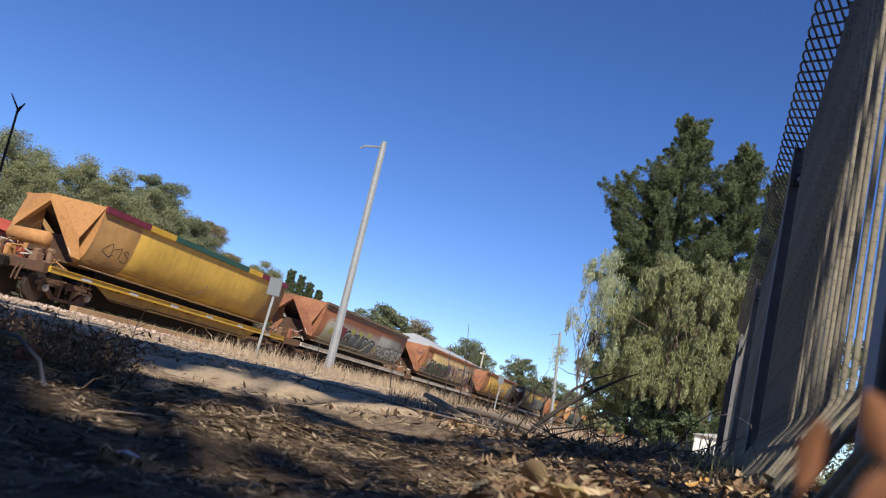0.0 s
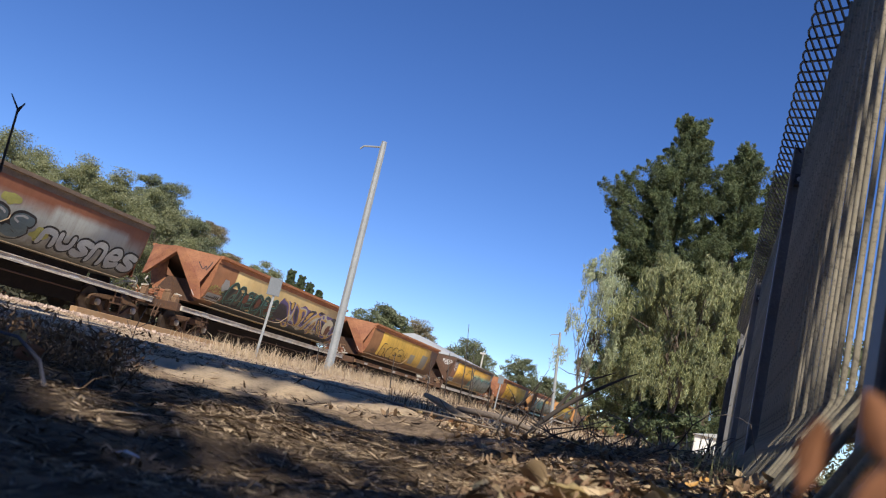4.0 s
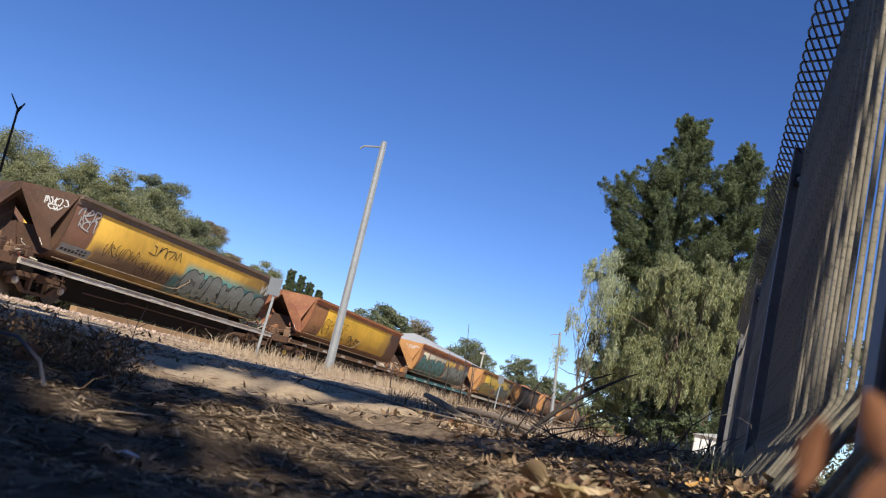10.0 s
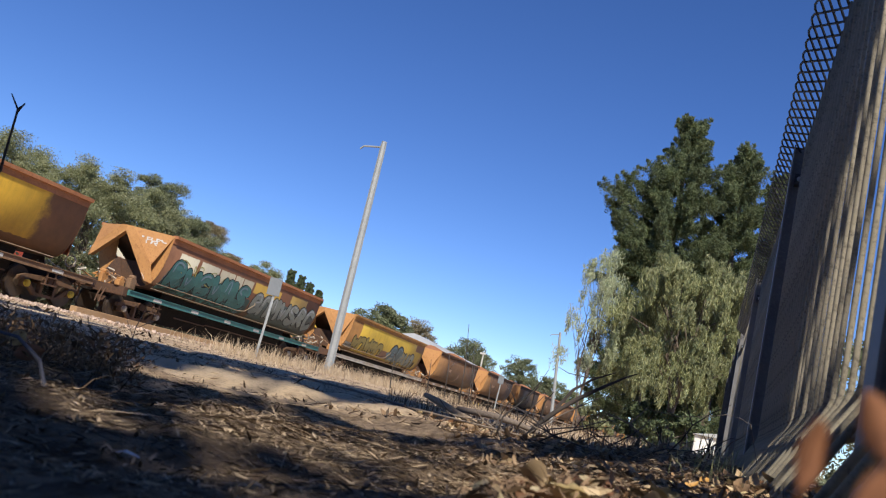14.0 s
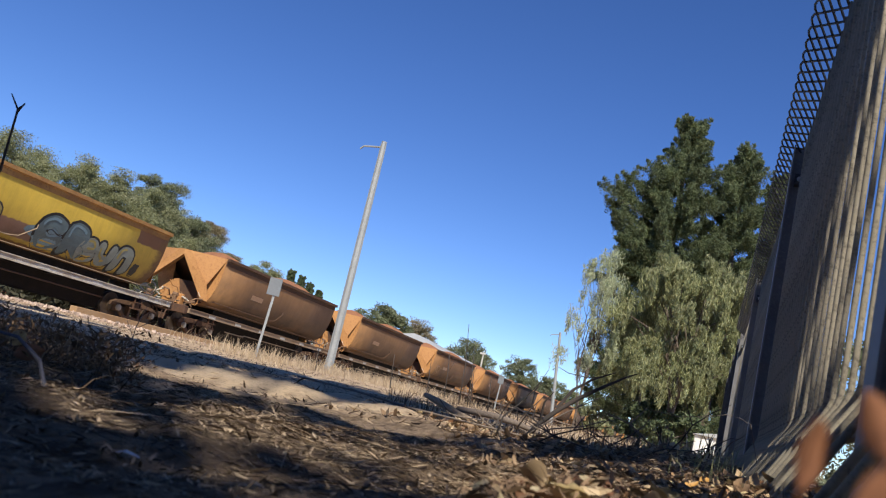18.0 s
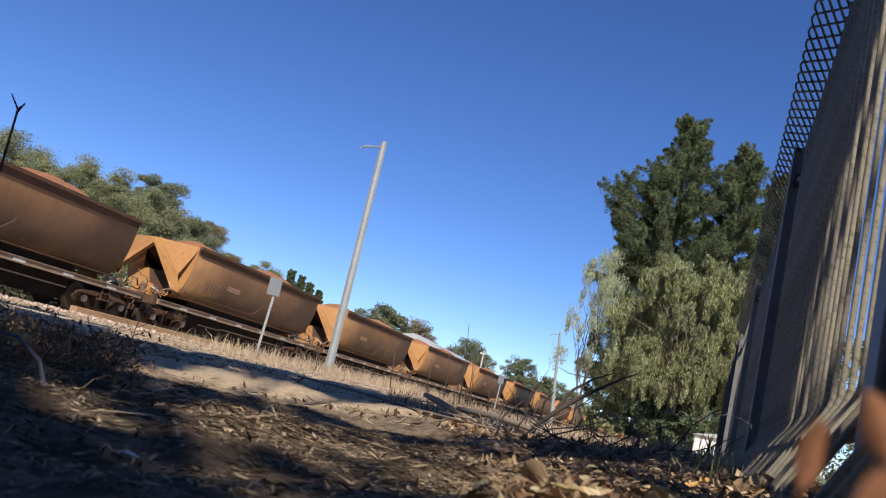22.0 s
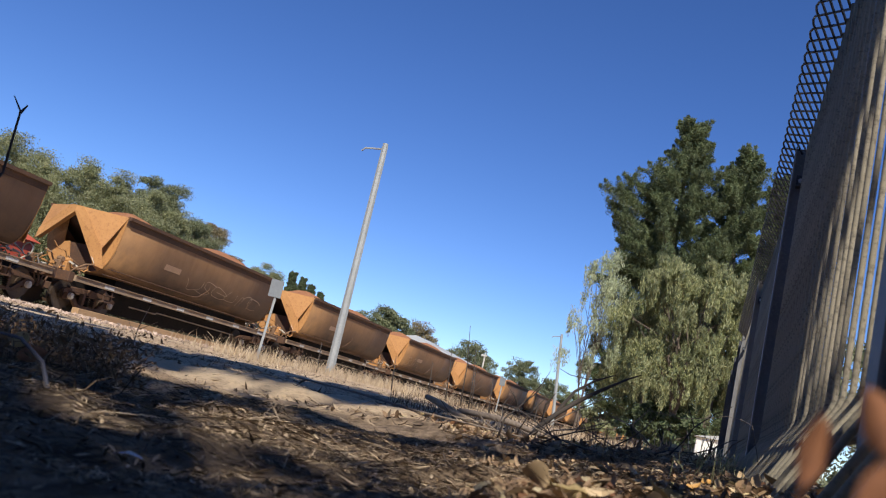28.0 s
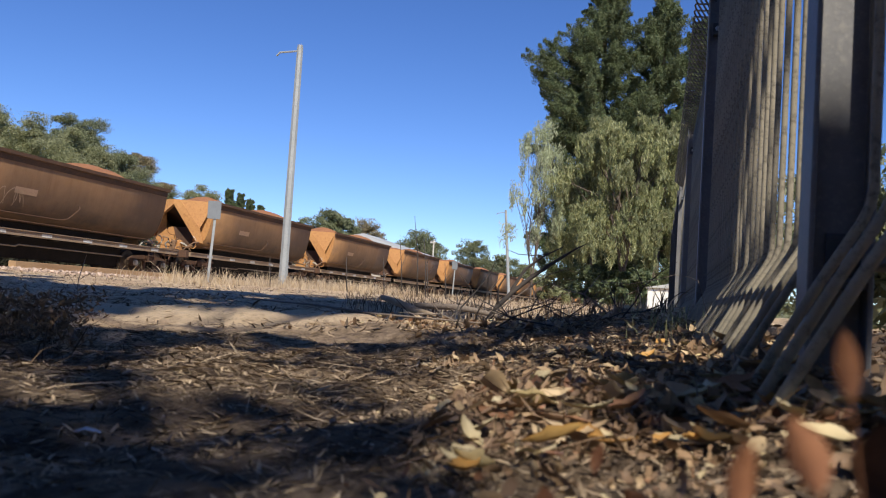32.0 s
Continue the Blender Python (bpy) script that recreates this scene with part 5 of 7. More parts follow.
def limbs(bm, rnd, base, top, r, centres, forks):
    trunk = [Vector(base)]
    for i in range(1, 5):
        t = i / 4
        trunk.append(Vector(base).lerp(Vector(top), t) + Vector((rnd.uniform(-1, 1), rnd.uniform(-1, 1), 0)) * r * 0.8 * (i < 4))
    tube(bm, trunk, [r * (1 - 0.17 * i) for i in range(5)], 8)
    for c in rnd.sample(list(centres), min(forks, len(centres))):
        t = rnd.uniform(0.35, 0.95)
        a = trunk[0].lerp(trunk[-1], t)
        b = Vector(c)
        m = a.lerp(b, 0.5) + Vector((0, 0, rnd.uniform(0.1, 0.6) * r * 3))
        tube(bm, [a, m, b], [r * 0.42, r * 0.25, r * 0.07], 5)


def gum_tree(x, y, h, wide, seed, mat, label, low=0.35, clumps=44, per=240, leaf=0.19, name="gum_tree", category="tree", group="", slim=0.34):
    """Open-crowned tree: leafy domes on the limbs, dense above and bare below, with gaps between them."""
    rnd = random.Random(seed)
    z = ground_z(x, y)
    t = thing(name, label, category, group, pose(x, y, z))
    heads, cs, sp = [], [], []
    domes = max(9, clumps // 5)
    for k in range(domes):
        a, q = 2.4 * k + rnd.uniform(-0.5, 0.5), (0.25 + 0.75 * rnd.random()) ** 0.6
        hz = low + (0.93 - low) * ((k + rnd.random()) / domes) ** 0.85
        e = math.sin(math.pi * min(1, (hz - low) / (1 - low) * 0.72 + 0.25)) * (0.75 + 0.3 * rnd.random())
        heads.append((math.cos(a) * q * wide * e, math.sin(a) * q * wide * e, hz * h, wide * rnd.uniform(0.24, 0.42)))
    each = max(6, int(clumps * 1.15 / domes))
    for hx, hy, hz, r in heads:
        for k in range(each):
            v = Vector((rnd.gauss(0, 1), rnd.gauss(0, 1), rnd.gauss(0.45, 0.8))).normalized() * r * rnd.uniform(0.55, 1.0)
            cs.append((hx + v.x, hy + v.y, min(hz + v.z * 0.8, h)))
            b = r * rnd.uniform(0.30, 0.52)
            sp.append((b, b, b * 0.6))
    bm = bmesh.new()
    limbs(bm, rnd, (0, 0, -0.2), (rnd.uniform(-0.3, 0.3), 0, h * 0.72), 0.035 * h ** 0.9, [(a, b, c - 0.4 * r) for a, b, c, r in heads], len(heads))
    part("trunk", bm, BARK, t)
    leaf_mesh("crown", cs, sp, per, leaf, mat, t, seed, slim=slim)
    return t


def conifer(x, y, h, wide, seed, label, tiers=30, per=120, leaf=0.15, low=0.1, mat=PINE, boughs=()):
    """Dark conifer: ragged boughs that end in upswept tufts, gaps between them."""
    rnd = random.Random(seed)
    t = thing("conifer", label, "tree", "", pose(x, y, ground_z(x, y)))
    cs, sp = [(0, 0, h * 0.98)], [(0.10 * wide, 0.10 * wide, 0.035 * h)]
    bm = bmesh.new()
    tube(bm, [(0, 0, -0.2), (0.1, 0, h * 0.5), (0, 0, h * 0.96)], [0.022 * h, 0.014 * h, 0.003 * h], 8)
    sweep = []
    for k in range(tiers):
        u = low + (1 - low) * (k + 0.5) / tiers
        reach = wide * (1 - u) ** 0.62 * rnd.uniform(0.7, 1.25)
        sweep += [(u, 2.4 * (3 * k + j) + rnd.uniform(-0.5, 0.5), reach * rnd.uniform(0.6, 1.15)) for j in range(3)]
    for u, a, reach in sweep + list(boughs):
        e = Vector((math.cos(a) * reach, math.sin(a) * reach, u * h + reach * 0.22))
        s = Vector((0, 0, u * h - 0.1 * reach))
        tube(bm, [s, s.lerp(e, 0.5) - Vector((0, 0, 0.06 * reach)), e], [0.05, 0.03, 0.01], 4)
        for q in (0.35, 0.55, 0.75, 0.9, 1.0)[::1 if reach > 1.8 else 2]:
            c = s.lerp(e, q)
            b = 0.036 * h * rnd.uniform(0.6, 1.15)
            out = (e - s).normalized()
            for j in range(2):
                d = (out * 0.7 + Vector((rnd.gauss(0, 0.45), rnd.gauss(0, 0.45), rnd.uniform(0.1, 1.0)))).normalized()
                for f, g in ((0.0, 0.60), (0.5, 0.46), (0.95, 0.28), (1.35, 0.14)):
                    cs.append(tuple(c + d * b * f))
                    sp.append((b * g, b * g, b * g))
    part("trunk", bm, BARK, t)
    leaf_mesh("crown", cs, sp, per, leaf, mat, t, seed, slim=0.15, rise=0.45)
    return t


def weeping_tree(x, y, h, wide, seed, label, mat=WILLOW, strands=560, per=90, leaf=0.105, girth=0.015, floor=0.16):
    """Peppermint willow: bunches of hanging narrow leaves over a rounded, hollow crown."""
    rnd = random.Random(seed)
    t = thing("weeping_tree", label, "tree", "", pose(x, y, ground_z(x, y)))
    cs, sp, heads = [], [], []
    bunches = strands // 4
    for k in range(bunches):
        a = rnd.uniform(0, 6.283)
        hz = 0.30 + 0.68 * rnd.random() ** 0.8
        e = max(0.2, 1 - ((hz - 0.45) / 0.56) ** 2) ** 0.5
        q = e * wide * (rnd.uniform(0.55, 1.0) ** 0.5) * (0.86 + 0.5 * noise.noise((1.6 * math.cos(a), 1.6 * math.sin(a), 5 * hz + seed)))
        heads.append(Vector((math.cos(a) * q, math.sin(a) * q, hz * h)))
    for hd in heads:
        for k in range(4):
            o = hd + Vector((rnd.gauss(0, 1), rnd.gauss(0, 1), rnd.gauss(0, 0.6))) * wide * 0.075
            ln = rnd.uniform(0.04, 0.13) * h
            for q in range(3):
                cs.append((o.x + 0.05 * q * rnd.uniform(-1, 1), o.y, max(floor * h, o.z - ln * (q + 0.3) / 3)))
                b = 0.15 * (1.2 - 0.3 * q)
                sp.append((b, b, ln / 4))
    bm = bmesh.new()
    limbs(bm, rnd, (0, 0, -0.2), (0.3, 0, h * 0.6), girth * h, [tuple(v) for v in heads], 30)
    limbs(bm, rnd, (0.25, 0.1, -0.2), (-0.6, 0.2, h * 0.55), girth * 0.7 * h, [tuple(v) for v in heads], 16)
    part("trunk", bm, BARK, t)
    leaf_mesh("crown", cs, sp, per // 3, leaf, mat, t, seed, droop=0.55, slim=0.17)
    return t


# behind the train
BEHIND = "trees behind the train"
for k, (tx, ty, th, tw, tm, low, n, lab) in enumerate((
        (-39.5, 35.0, 9.4, 3.6, RUSSET, 0.30, 40, "tall thin-leaved gum tree with russet tips"),
        (-37.0, 36.5, 8.9, 3.6, GUM, 0.15, 46, "broad olive gum tree behind the train"),
        (-33.6, 35.8, 7.9, 3.3, GUM, 0.12, 52, "broad olive gum tree with a dense crown"),
        (-30.6, 36.4, 7.9, 3.4, GUM, 0.12, 56, "dense olive gum tree behind the train"),
        (-29.4, 39.8, 7.6, 3.0, GUM, 0.12, 46, "olive gum tree with a rounded crown"),
        (-33.0, 44.4, 9.85, 2.9, GUM_DARK, 0.16, 44, "dark open-crowned gum tree with gaps"),
        (-31.6, 46.6, 8.0, 2.8, GUM_DARK, 0.15, 42, "dark gum tree with an uneven crown"),
        (-33.6, 51.6, 8.9, 2.5, RUSSET, 0.2, 36, "russet-tinted gum tree behind the train"),
        (-34.0, 55.0, 7.2, 2.6, GUM_DARK, 0.1, 36, "low dark gum tree behind the train"),
        (-34.2, 61.0, 7.7, 3.0, GUM, 0.1, 40, "low green gum tree behind the train"),
        (-37.5, 66.0, 7.0, 3.2, GUM_DARK, 0.1, 34, "low dark gum tree in the middle distance"))):
    gum_tree(tx, ty, th * 0.95, tw, 301 + k, tm, lab, low, n * 3, 480, 0.058, group=BEHIND)
for k, (px, py, ph) in enumerate(((-50.8, 97.6, 11.2), (-49.6, 98.2, 10.9), (-48.6, 98.7, 10.3), (-47.4, 99.2, 9.6))):
    conifer(px, py, ph, 1.0, 320 + k, "small dark pointed conifer in the distance", 26, 60, 0.15, 0.03)
FAR = "trees in the distance"
for k, (tx, ty, th, tw, tm, low, n, lab) in enumerate((
        (-33.9, 88.5, 8.3, 3.3, GUM_DARK, 0.45, 60, "round-crowned dark gum tree beyond the track"),
        (-37.5, 110.0, 9.3, 4.2, RUSSET, 0.2, 40, "distant brownish gum tree with a thin crown"),
        (-33.6, 124.0, 9.5, 4.6, GUM_DARK, 0.2, 44, "distant dark gum tree beyond the track"),
        (-28.6, 137.0, 9.4, 3.8, GUM_DARK, 0.2, 48, "distant round dark gum tree"),
        (-24.2, 138.0, 7.3, 3.6, GUM_DARK, 0.1, 40, "distant low dark gum tree"),
        (-21.6, 148.3, 6.6, 3.6, GUM, 0.1, 40, "distant low olive gum tree"),
        (-40.0, 150.0, 9.0, 5.0, GUM, 0.1, 40, "distant olive gum tree far beyond"),
        (-30.0, 160.0, 7.5, 5.0, GUM_DARK, 0.1, 40, "distant dark gum tree far beyond"))):
    gum_tree(tx, ty, th, tw, 331 + k, tm, lab, low, n * 3, 120, 0.15, group=FAR)
# shrubs added to stand for the dark shade beneath the weeping crown
gum_tree(-1.9, 40.2, 2.6, 1.7, 346, PINE, "low shrub added to fill in the shade under the weeping tree", 0.02, 50, 160, 0.12, "shrub", "shrub")
for k, (bx, by, bh, bw) in enumerate(((-1.0, 36.6, 1.5, 1.3), (-2.6, 38.6, 1.5, 1.3))):
    gum_tree(bx, by, bh, bw, 370 + k, PINE, "low shrub added to fill in the shade under the weeping tree", 0.02, 40, 130, 0.10, "shrub", "shrub")
gum_tree(-13.6, 119.2, 5.0, 3.4, 345, GUM, "distant rounded yellow-green bush", 0.05, 44, 140, 0.28, "bush", "bush")
# by the fence
conifer(-5.1, 68.6, 25.2, 5.4, 330, "tall dark green conifer with ragged boughs", 40, 105, 0.14, 0.05, PINE, [(0.46 + 0.02 * i, 2.7 + 0.45 * (i * 7 % 3), 3.4 + 2.0 * max(0.0, 1 - abs(0.02 * i - 0.22) / 0.09)) for i in range(15)])
conifer(-0.7, 71.2, 24.2, 5.2, 331, "dark green conifer beside a taller one", 38, 105, 0.14, 0.05)
conifer(2.5, 73.1, 23.0, 4.8, 332, "dark green conifer at the edge of a group", 34, 100, 0.14, 0.06)
weeping_tree(-1.6, 38.0, 8.2, 3.15, 340, "grey-green weeping tree with hanging sprays", WILLOW, 900, 120, 0.10)
weeping_tree(-5.35, 37.7, 7.9, 1.25, 341, "thin pale weeping tree with open sprays", WILLOW_PALE, 240, 45, 0.085, 0.006, 0.3)

for k, (bx, by, bh, bw) in enumerate(((3.4, 13.0, 2.6, 2.0), (5.6, 17.5, 3.2, 2.6), (8.5, 21.0, 3.6, 3.0), (2.6, 8.2, 1.3, 1.2), (6.4, 12.2, 2.2, 2.0), (4.6, 26.0, 4.0, 3.2))):
    gum_tree(bx, by, bh, bw, 360 + k, GUM if k % 2 else GUM_DARK, "leafy olive bush beyond the fence", 0.03, 46, 130, 0.10, "bush", "bush", "bushes beyond the fence")

# trees behind the camera that shade the foreground
def shade_tree(x, y, crown, seed, label, leaf=0.10, per=120):
    """A tree whose crown clumps hang at the given places: (x, y, z, radius, leaves)."""
    rnd = random.Random(seed)
    z = ground_z(x, y)
    t = thing("shade_tree", label, "tree", "trees behind the camera", pose(x, y, z))
    cs = [(cx - x, cy - y, cz - z) for cx, cy, cz, cr, n in crown]
    bm = bmesh.new()
    top = max(c[2] for c in cs)
    limbs(bm, rnd, (0, 0, -0.2), (0.2, 0.1, top * 0.8), 0.10, cs, min(9, len(cs)))
    part("trunk", bm, BARK, t)
    many, sp = [], []
    for c, (cx, cy, cz, cr, n) in zip(cs, crown):
        for k in range(n):
            v = Vector((rnd.gauss(0, 1), rnd.gauss(0, 1), rnd.gauss(0, 0.5))) * cr * 0.55
            many.append((c[0] + v.x, c[1] + v.y, c[2] + v.z))
            q = cr * rnd.uniform(0.16, 0.34) if n > 1 else cr * 0.6
            sp.append((q, q, q * 0.7))
    leaf_mesh("crown", many, sp, per, leaf, GUM, t, seed)
    return t


# places on the ground that lie in shade, cast back along the sun: x, y, height, radius, clumps
def overhead(x, y, z, r, n):
    return (x + SUN_DIR.x / SUN_DIR.z * z, y + SUN_DIR.y / SUN_DIR.z * z, z, r, n)


FENCE_SHADE = [overhead(FX - SUN_DIR.x / SUN_DIR.z * zp, 3.15 + 0.30 * i - 1.15 * (zp - 0.3) - SUN_DIR.y / SUN_DIR.z * zp, 5.4 + 0.15 * i, 0.22, 9) for i in range(25) for zp in (0.25, 0.6, 0.95, 1.35)]
FENCE_SHADE += [overhead(0.12 - SUN_DIR.x / SUN_DIR.z * 0.12, y - SUN_DIR.y / SUN_DIR.z * 0.12, 5.2, 0.05, 2) for y in (2.1, 2.6)]
FENCE_SHADE += [overhead(xp - SUN_DIR.x / SUN_DIR.z * zp, y - SUN_DIR.y / SUN_DIR.z * zp, 5.2, 0.045, 3) for y in (0.80, 0.92, 1.04, 1.16) for xp, zp in ((0.15, 0.14), (0.18, 0.26))]
FENCE_SHADE += [overhead(0.092 - SUN_DIR.x / SUN_DIR.z * zp, 0.29 - SUN_DIR.y / SUN_DIR.z * zp, 5.0, 0.03, 3) for zp in (0.09, 0.14)]
shade_tree(3.4, -7.0, FENCE_SHADE + [overhead(-0.27, 2.06, 5.5, 0.09, 4), overhead(-0.45, 2.42, 5.8, 0.09, 4), overhead(-0.1, 5.4, 7.0, 0.36, 9), overhead(-0.2, 6.3, 7.4, 0.5, 10), overhead(0.12, 2.4, 5.0, 0.10, 3), overhead(0.1, 3.0, 5.0, 0.15, 5), overhead(0.3, 6.6, 8.2, 0.9, 14), overhead(0.5, 8.0, 8.6, 1.2, 14)], 350, "spreading gum tree behind the fence", 0.07)
def in_shade(x, y):
    """How thickly leaves hang over the ground: bands of shade across the sand before the fence."""
    u = x / y
    if u < -0.64:
        return 0.40 if 0.8 < y < 1.4 else 0.65
    if y < 0.66:
        return 0.34 if u < -0.40 else 0.12 if u < -0.05 else 0.05
    if y < 1.05:
        return 0.36 if u < -0.5 else 0.20 if u < -0.3 else 0.05
    if y < 1.50:
        return (0.03 if u > -0.25 else 0.08) if u > -0.5 else 0.26
    if y < 2.3:
        return 0.32 if u < -0.56 else 0.14 if u < -0.34 else 0.05
    if y < 2.66:
        return 0.50 if -0.64 < u < -0.28 else 0.08
    return 0.06


dapple, rnd = [], random.Random(97)
for i in range(28):
    for j in range(40):
        x, y = -1.75 + 0.07 * i + rnd.uniform(-0.03, 0.03), 0.25 + 0.07 * j + rnd.uniform(-0.03, 0.03)
        if rnd.random() < in_shade(x, y):
            dapple.append(overhead(x, y, 5.2 + 0.6 * rnd.random() + 0.3 * abs(x), rnd.uniform(0.05, 0.08), 1))
shade_tree(-0.6, -6.8, [overhead(-2.3, 1.5, 7.0, 0.6, 14), overhead(-2.1, 2.0, 6.6, 0.4, 8), overhead(-3.2, 2.2, 6.6, 0.8, 16), overhead(-1.5, 2.05, 6.4, 0.3, 5), overhead(-1.55, 1.75, 6.2, 0.34, 9), overhead(-1.95, 2.05, 6.6, 0.42, 13), overhead(-2.2, 2.5, 6.8, 0.38, 11), overhead(-2.2, 2.95, 6.8, 0.36, 10), overhead(-1.35, 1.45, 6.2, 0.25, 7), overhead(-2.7, 3.4, 7.0, 0.45, 11), overhead(-3.3, 4.2, 7.2, 0.5, 12), overhead(-2.9, 4.0, 7.2, 0.4, 8), overhead(-0.82, 0.93, 5.8, 0.10, 4), overhead(-0.80, 0.86, 5.8, 0.10, 4), overhead(-0.42, 0.54, 5.5, 0.09, 3), overhead(-0.36, 0.46, 5.5, 0.09, 3), overhead(-0.52, 0.66, 5.6, 0.10, 3)] + dapple, 351, "spreading gum tree shading the sandy ground", 0.045, 70)
rnd = random.Random(90)
strip = []
for far in (4.62, 5.2, 5.85, 6.5, 7.2, 8.8, 10.4, 12.0, 13.5, 15.0, 16.2):
    for side in (-1.04, -0.88, -0.74, -0.62, -0.52, -0.43, -0.35, -0.27):
        if (far > 14 and -0.8 < side < -0.55) or (far > 15.5 and side < -0.55) or (far < 6.8 and (side > -0.34 or side < -0.9)):
            continue
        r = far + rnd.uniform(-0.3, 0.3) * (1.0 if far > 6.8 else 0.35)
        y = r / math.hypot(1, side)
        strip.append(overhead(side * y, y, 8.0 + 0.12 * far, 0.62 + 0.035 * far if far > 6.8 else 0.34, 11))
strip += [overhead(-12.5, 13.4, 10.2, 1.3, 14), overhead(-10.8, 12.0, 10.0, 1.2, 12)]
shade_tree(-3.2, -3.4, strip[::2], 352, "tall gum tree shading the track side", 0.14)
shade_tree(1.2, -5.4, strip[1::2], 353, "tall spreading gum tree behind the camera", 0.14)

# unseen belt of bushes added behind the camera to block low sky light
for k, (bx, by, bh, bw) in enumerate(((-7.2, -3.2, 2.8, 2.0), (-3.8, -4.4, 3.2, 2.1), (-0.3, -4.8, 3.3, 2.1), (3.0, -3.9, 3.1, 2.0), (4.6, -0.8, 2.9, 1.8))):
    gum_tree(bx, by, bh, bw, 380 + k, GUM_DARK, "unseen gum scrub added behind the camera to block sky light", 0.03, 70, 120, 0.18, "bush", "bush", "bushes behind the camera", 0.6)

# ---- house and shed beyond the track ----
SHEET = surf("pale_roof_sheet", (0.48, 0.48, 0.45), (0.42, 0.42, 0.40), None, 1.0, 0.5, 0.1)
WALL = surf("cream_wall", (0.5, 0.45, 0.36), (0.44, 0.39, 0.31), None, 1.2, 0.85)
house = thing("house", "low house with a pale hipped metal roof behind the train", "house", m=pose(-25.5, 76, 0.2))
bm = bmesh.new()
box(bm, -4.5, 4.5, -5, 5, 0, 3.9)
part("wall", bm, WALL, house)
bm = bmesh.new()
v = [bm.verts.new(p) for p in ((-5, -5.5, 3.9), (5, -5.5, 3.9), (5, 5.5, 3.9), (-5, 5.5, 3.9), (0, -2.0, 5.35), (0, 2.0, 5.35))]
for f in ((0, 1, 4), (1, 2, 5, 4), (2, 3, 5), (3, 0, 4, 5), (3, 2, 1, 0)):
    bm.faces.new([v[i] for i in f])
part("roof", bm, SHEET, house, "pale hipped metal roof")
RED_TIN = surf("red_tin", (0.55, 0.10, 0.05), (0.45, 0.075, 0.04), None, 1.0, 0.5)
shed = thing("red_shed", "red-painted tin shed half hidden behind the train", "shed", m=pose(-29.5, 28.5, 0.2))
bm = bmesh.new()
box(bm, -1.6, 1.6, -1.8, 1.8, 0, 2.7, 0.02)
part("wall", bm, RED_TIN, shed)
bm = bmesh.new()
prism(bm, [(-1.8, 2.7), (1.8, 2.7), (0, 3.35)], 1, -2, 2)
part("roof", bm, RED_TIN, shed)
WHITE_WALL = surf("white_rendered_wall", (0.80, 0.78, 0.72), (0.72, 0.70, 0.64), None, 1.5, 0.8)
white = thing("white_shed", "small sunlit white shed beside the trees", "shed", m=pose(0.0, 30, 0.18))
bm = bmesh.new()
box(bm, -0.40, 1.8, -0.7, 0.7, 0, 0.80, 0.02)
part("wall", bm, WHITE_WALL, white)
bm = bmesh.new()
prism(bm, [(-0.47, 0.80), (1.9, 0.80), (1.9, 0.90), (0.45, 0.98)], 1, -0.8, 0.8)
part("roof", bm, SHEET, white)

# ---- scrub added behind the track, closing the view under the wagons, coloured dark for the shade ----
rs = np.random.RandomState(7)
cs = [(x, y, 0.35 + 0.75 * h) for x, y, h in zip(rs.uniform(-27.5, -23.5, 620), rs.uniform(2, 175, 620), rs.uniform(0, 1.6, 620))]
cs += [(x, y, 0.5 + h) for x, y, h in zip(rs.uniform(-27.0, -24.0, 110), rs.uniform(16, 34, 110), rs.uniform(0, 0.9, 110))]
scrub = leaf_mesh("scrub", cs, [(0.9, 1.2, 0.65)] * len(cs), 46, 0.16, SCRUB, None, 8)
tagged(scrub, "low scrub along the far side of the track, coloured dark for shade", "scrub", kind="stuff")
cs = [(x, y, 0.5 + 5.5 * h) for x, y, h in zip(rs.uniform(-78, -52, 500), rs.uniform(30, 330, 500), rs.uniform(0, 1.0, 500) ** 1.5)]
cs += [(x, y, 0.5 + 4.0 * h) for x, y, h in zip(rs.uniform(-52, 60, 260), rs.uniform(190, 330, 260), rs.uniform(0, 1.0, 260))]
woods = leaf_mesh("far_woods", cs, [(2.4, 2.4, 1.6)] * len(cs), 60, 0.55, GUM_DARK, None, 9)
tagged(woods, "hazy belt of low woods in the distance", "woods", kind="stuff")


# ---- dry grass, litter, sticks ----
def blades(name, places, hmin, hmax, mat, label, category, seed, lean=0.35, wide=0.006):
    """Tapered bent blades, one thin strip of three faces each."""
    rnd = random.Random(seed)
    v, f = [], []
    for x, y, k in places:
        z = ground_z(x, y)
        h = rnd.uniform(hmin, hmax) * k
        a, t = rnd.uniform(0, 6.283), rnd.uniform(0, 6.283)
        q = lean * h * rnd.random()
        dx, dy = math.cos(t) * q, math.sin(t) * q
        wx, wy = math.cos(a) * wide, math.sin(a) * wide
        b = len(v)
        v += [(x - wx, y - wy, z - 0.01), (x + wx, y + wy, z - 0.01), (x + dx * 0.4 + wx * 0.7, y + dy * 0.4 + wy * 0.7, z + h * 0.6), (x + dx * 0.4 - wx * 0.7, y + dy * 0.4 - wy * 0.7, z + h * 0.6), (x + dx, y + dy, z + h)]
        f += [(b, b + 1, b + 2, b + 3), (b + 3, b + 2, b + 4)]
    return tagged(mesh_ob(name, v, f, mat), label, category, kind="stuff")


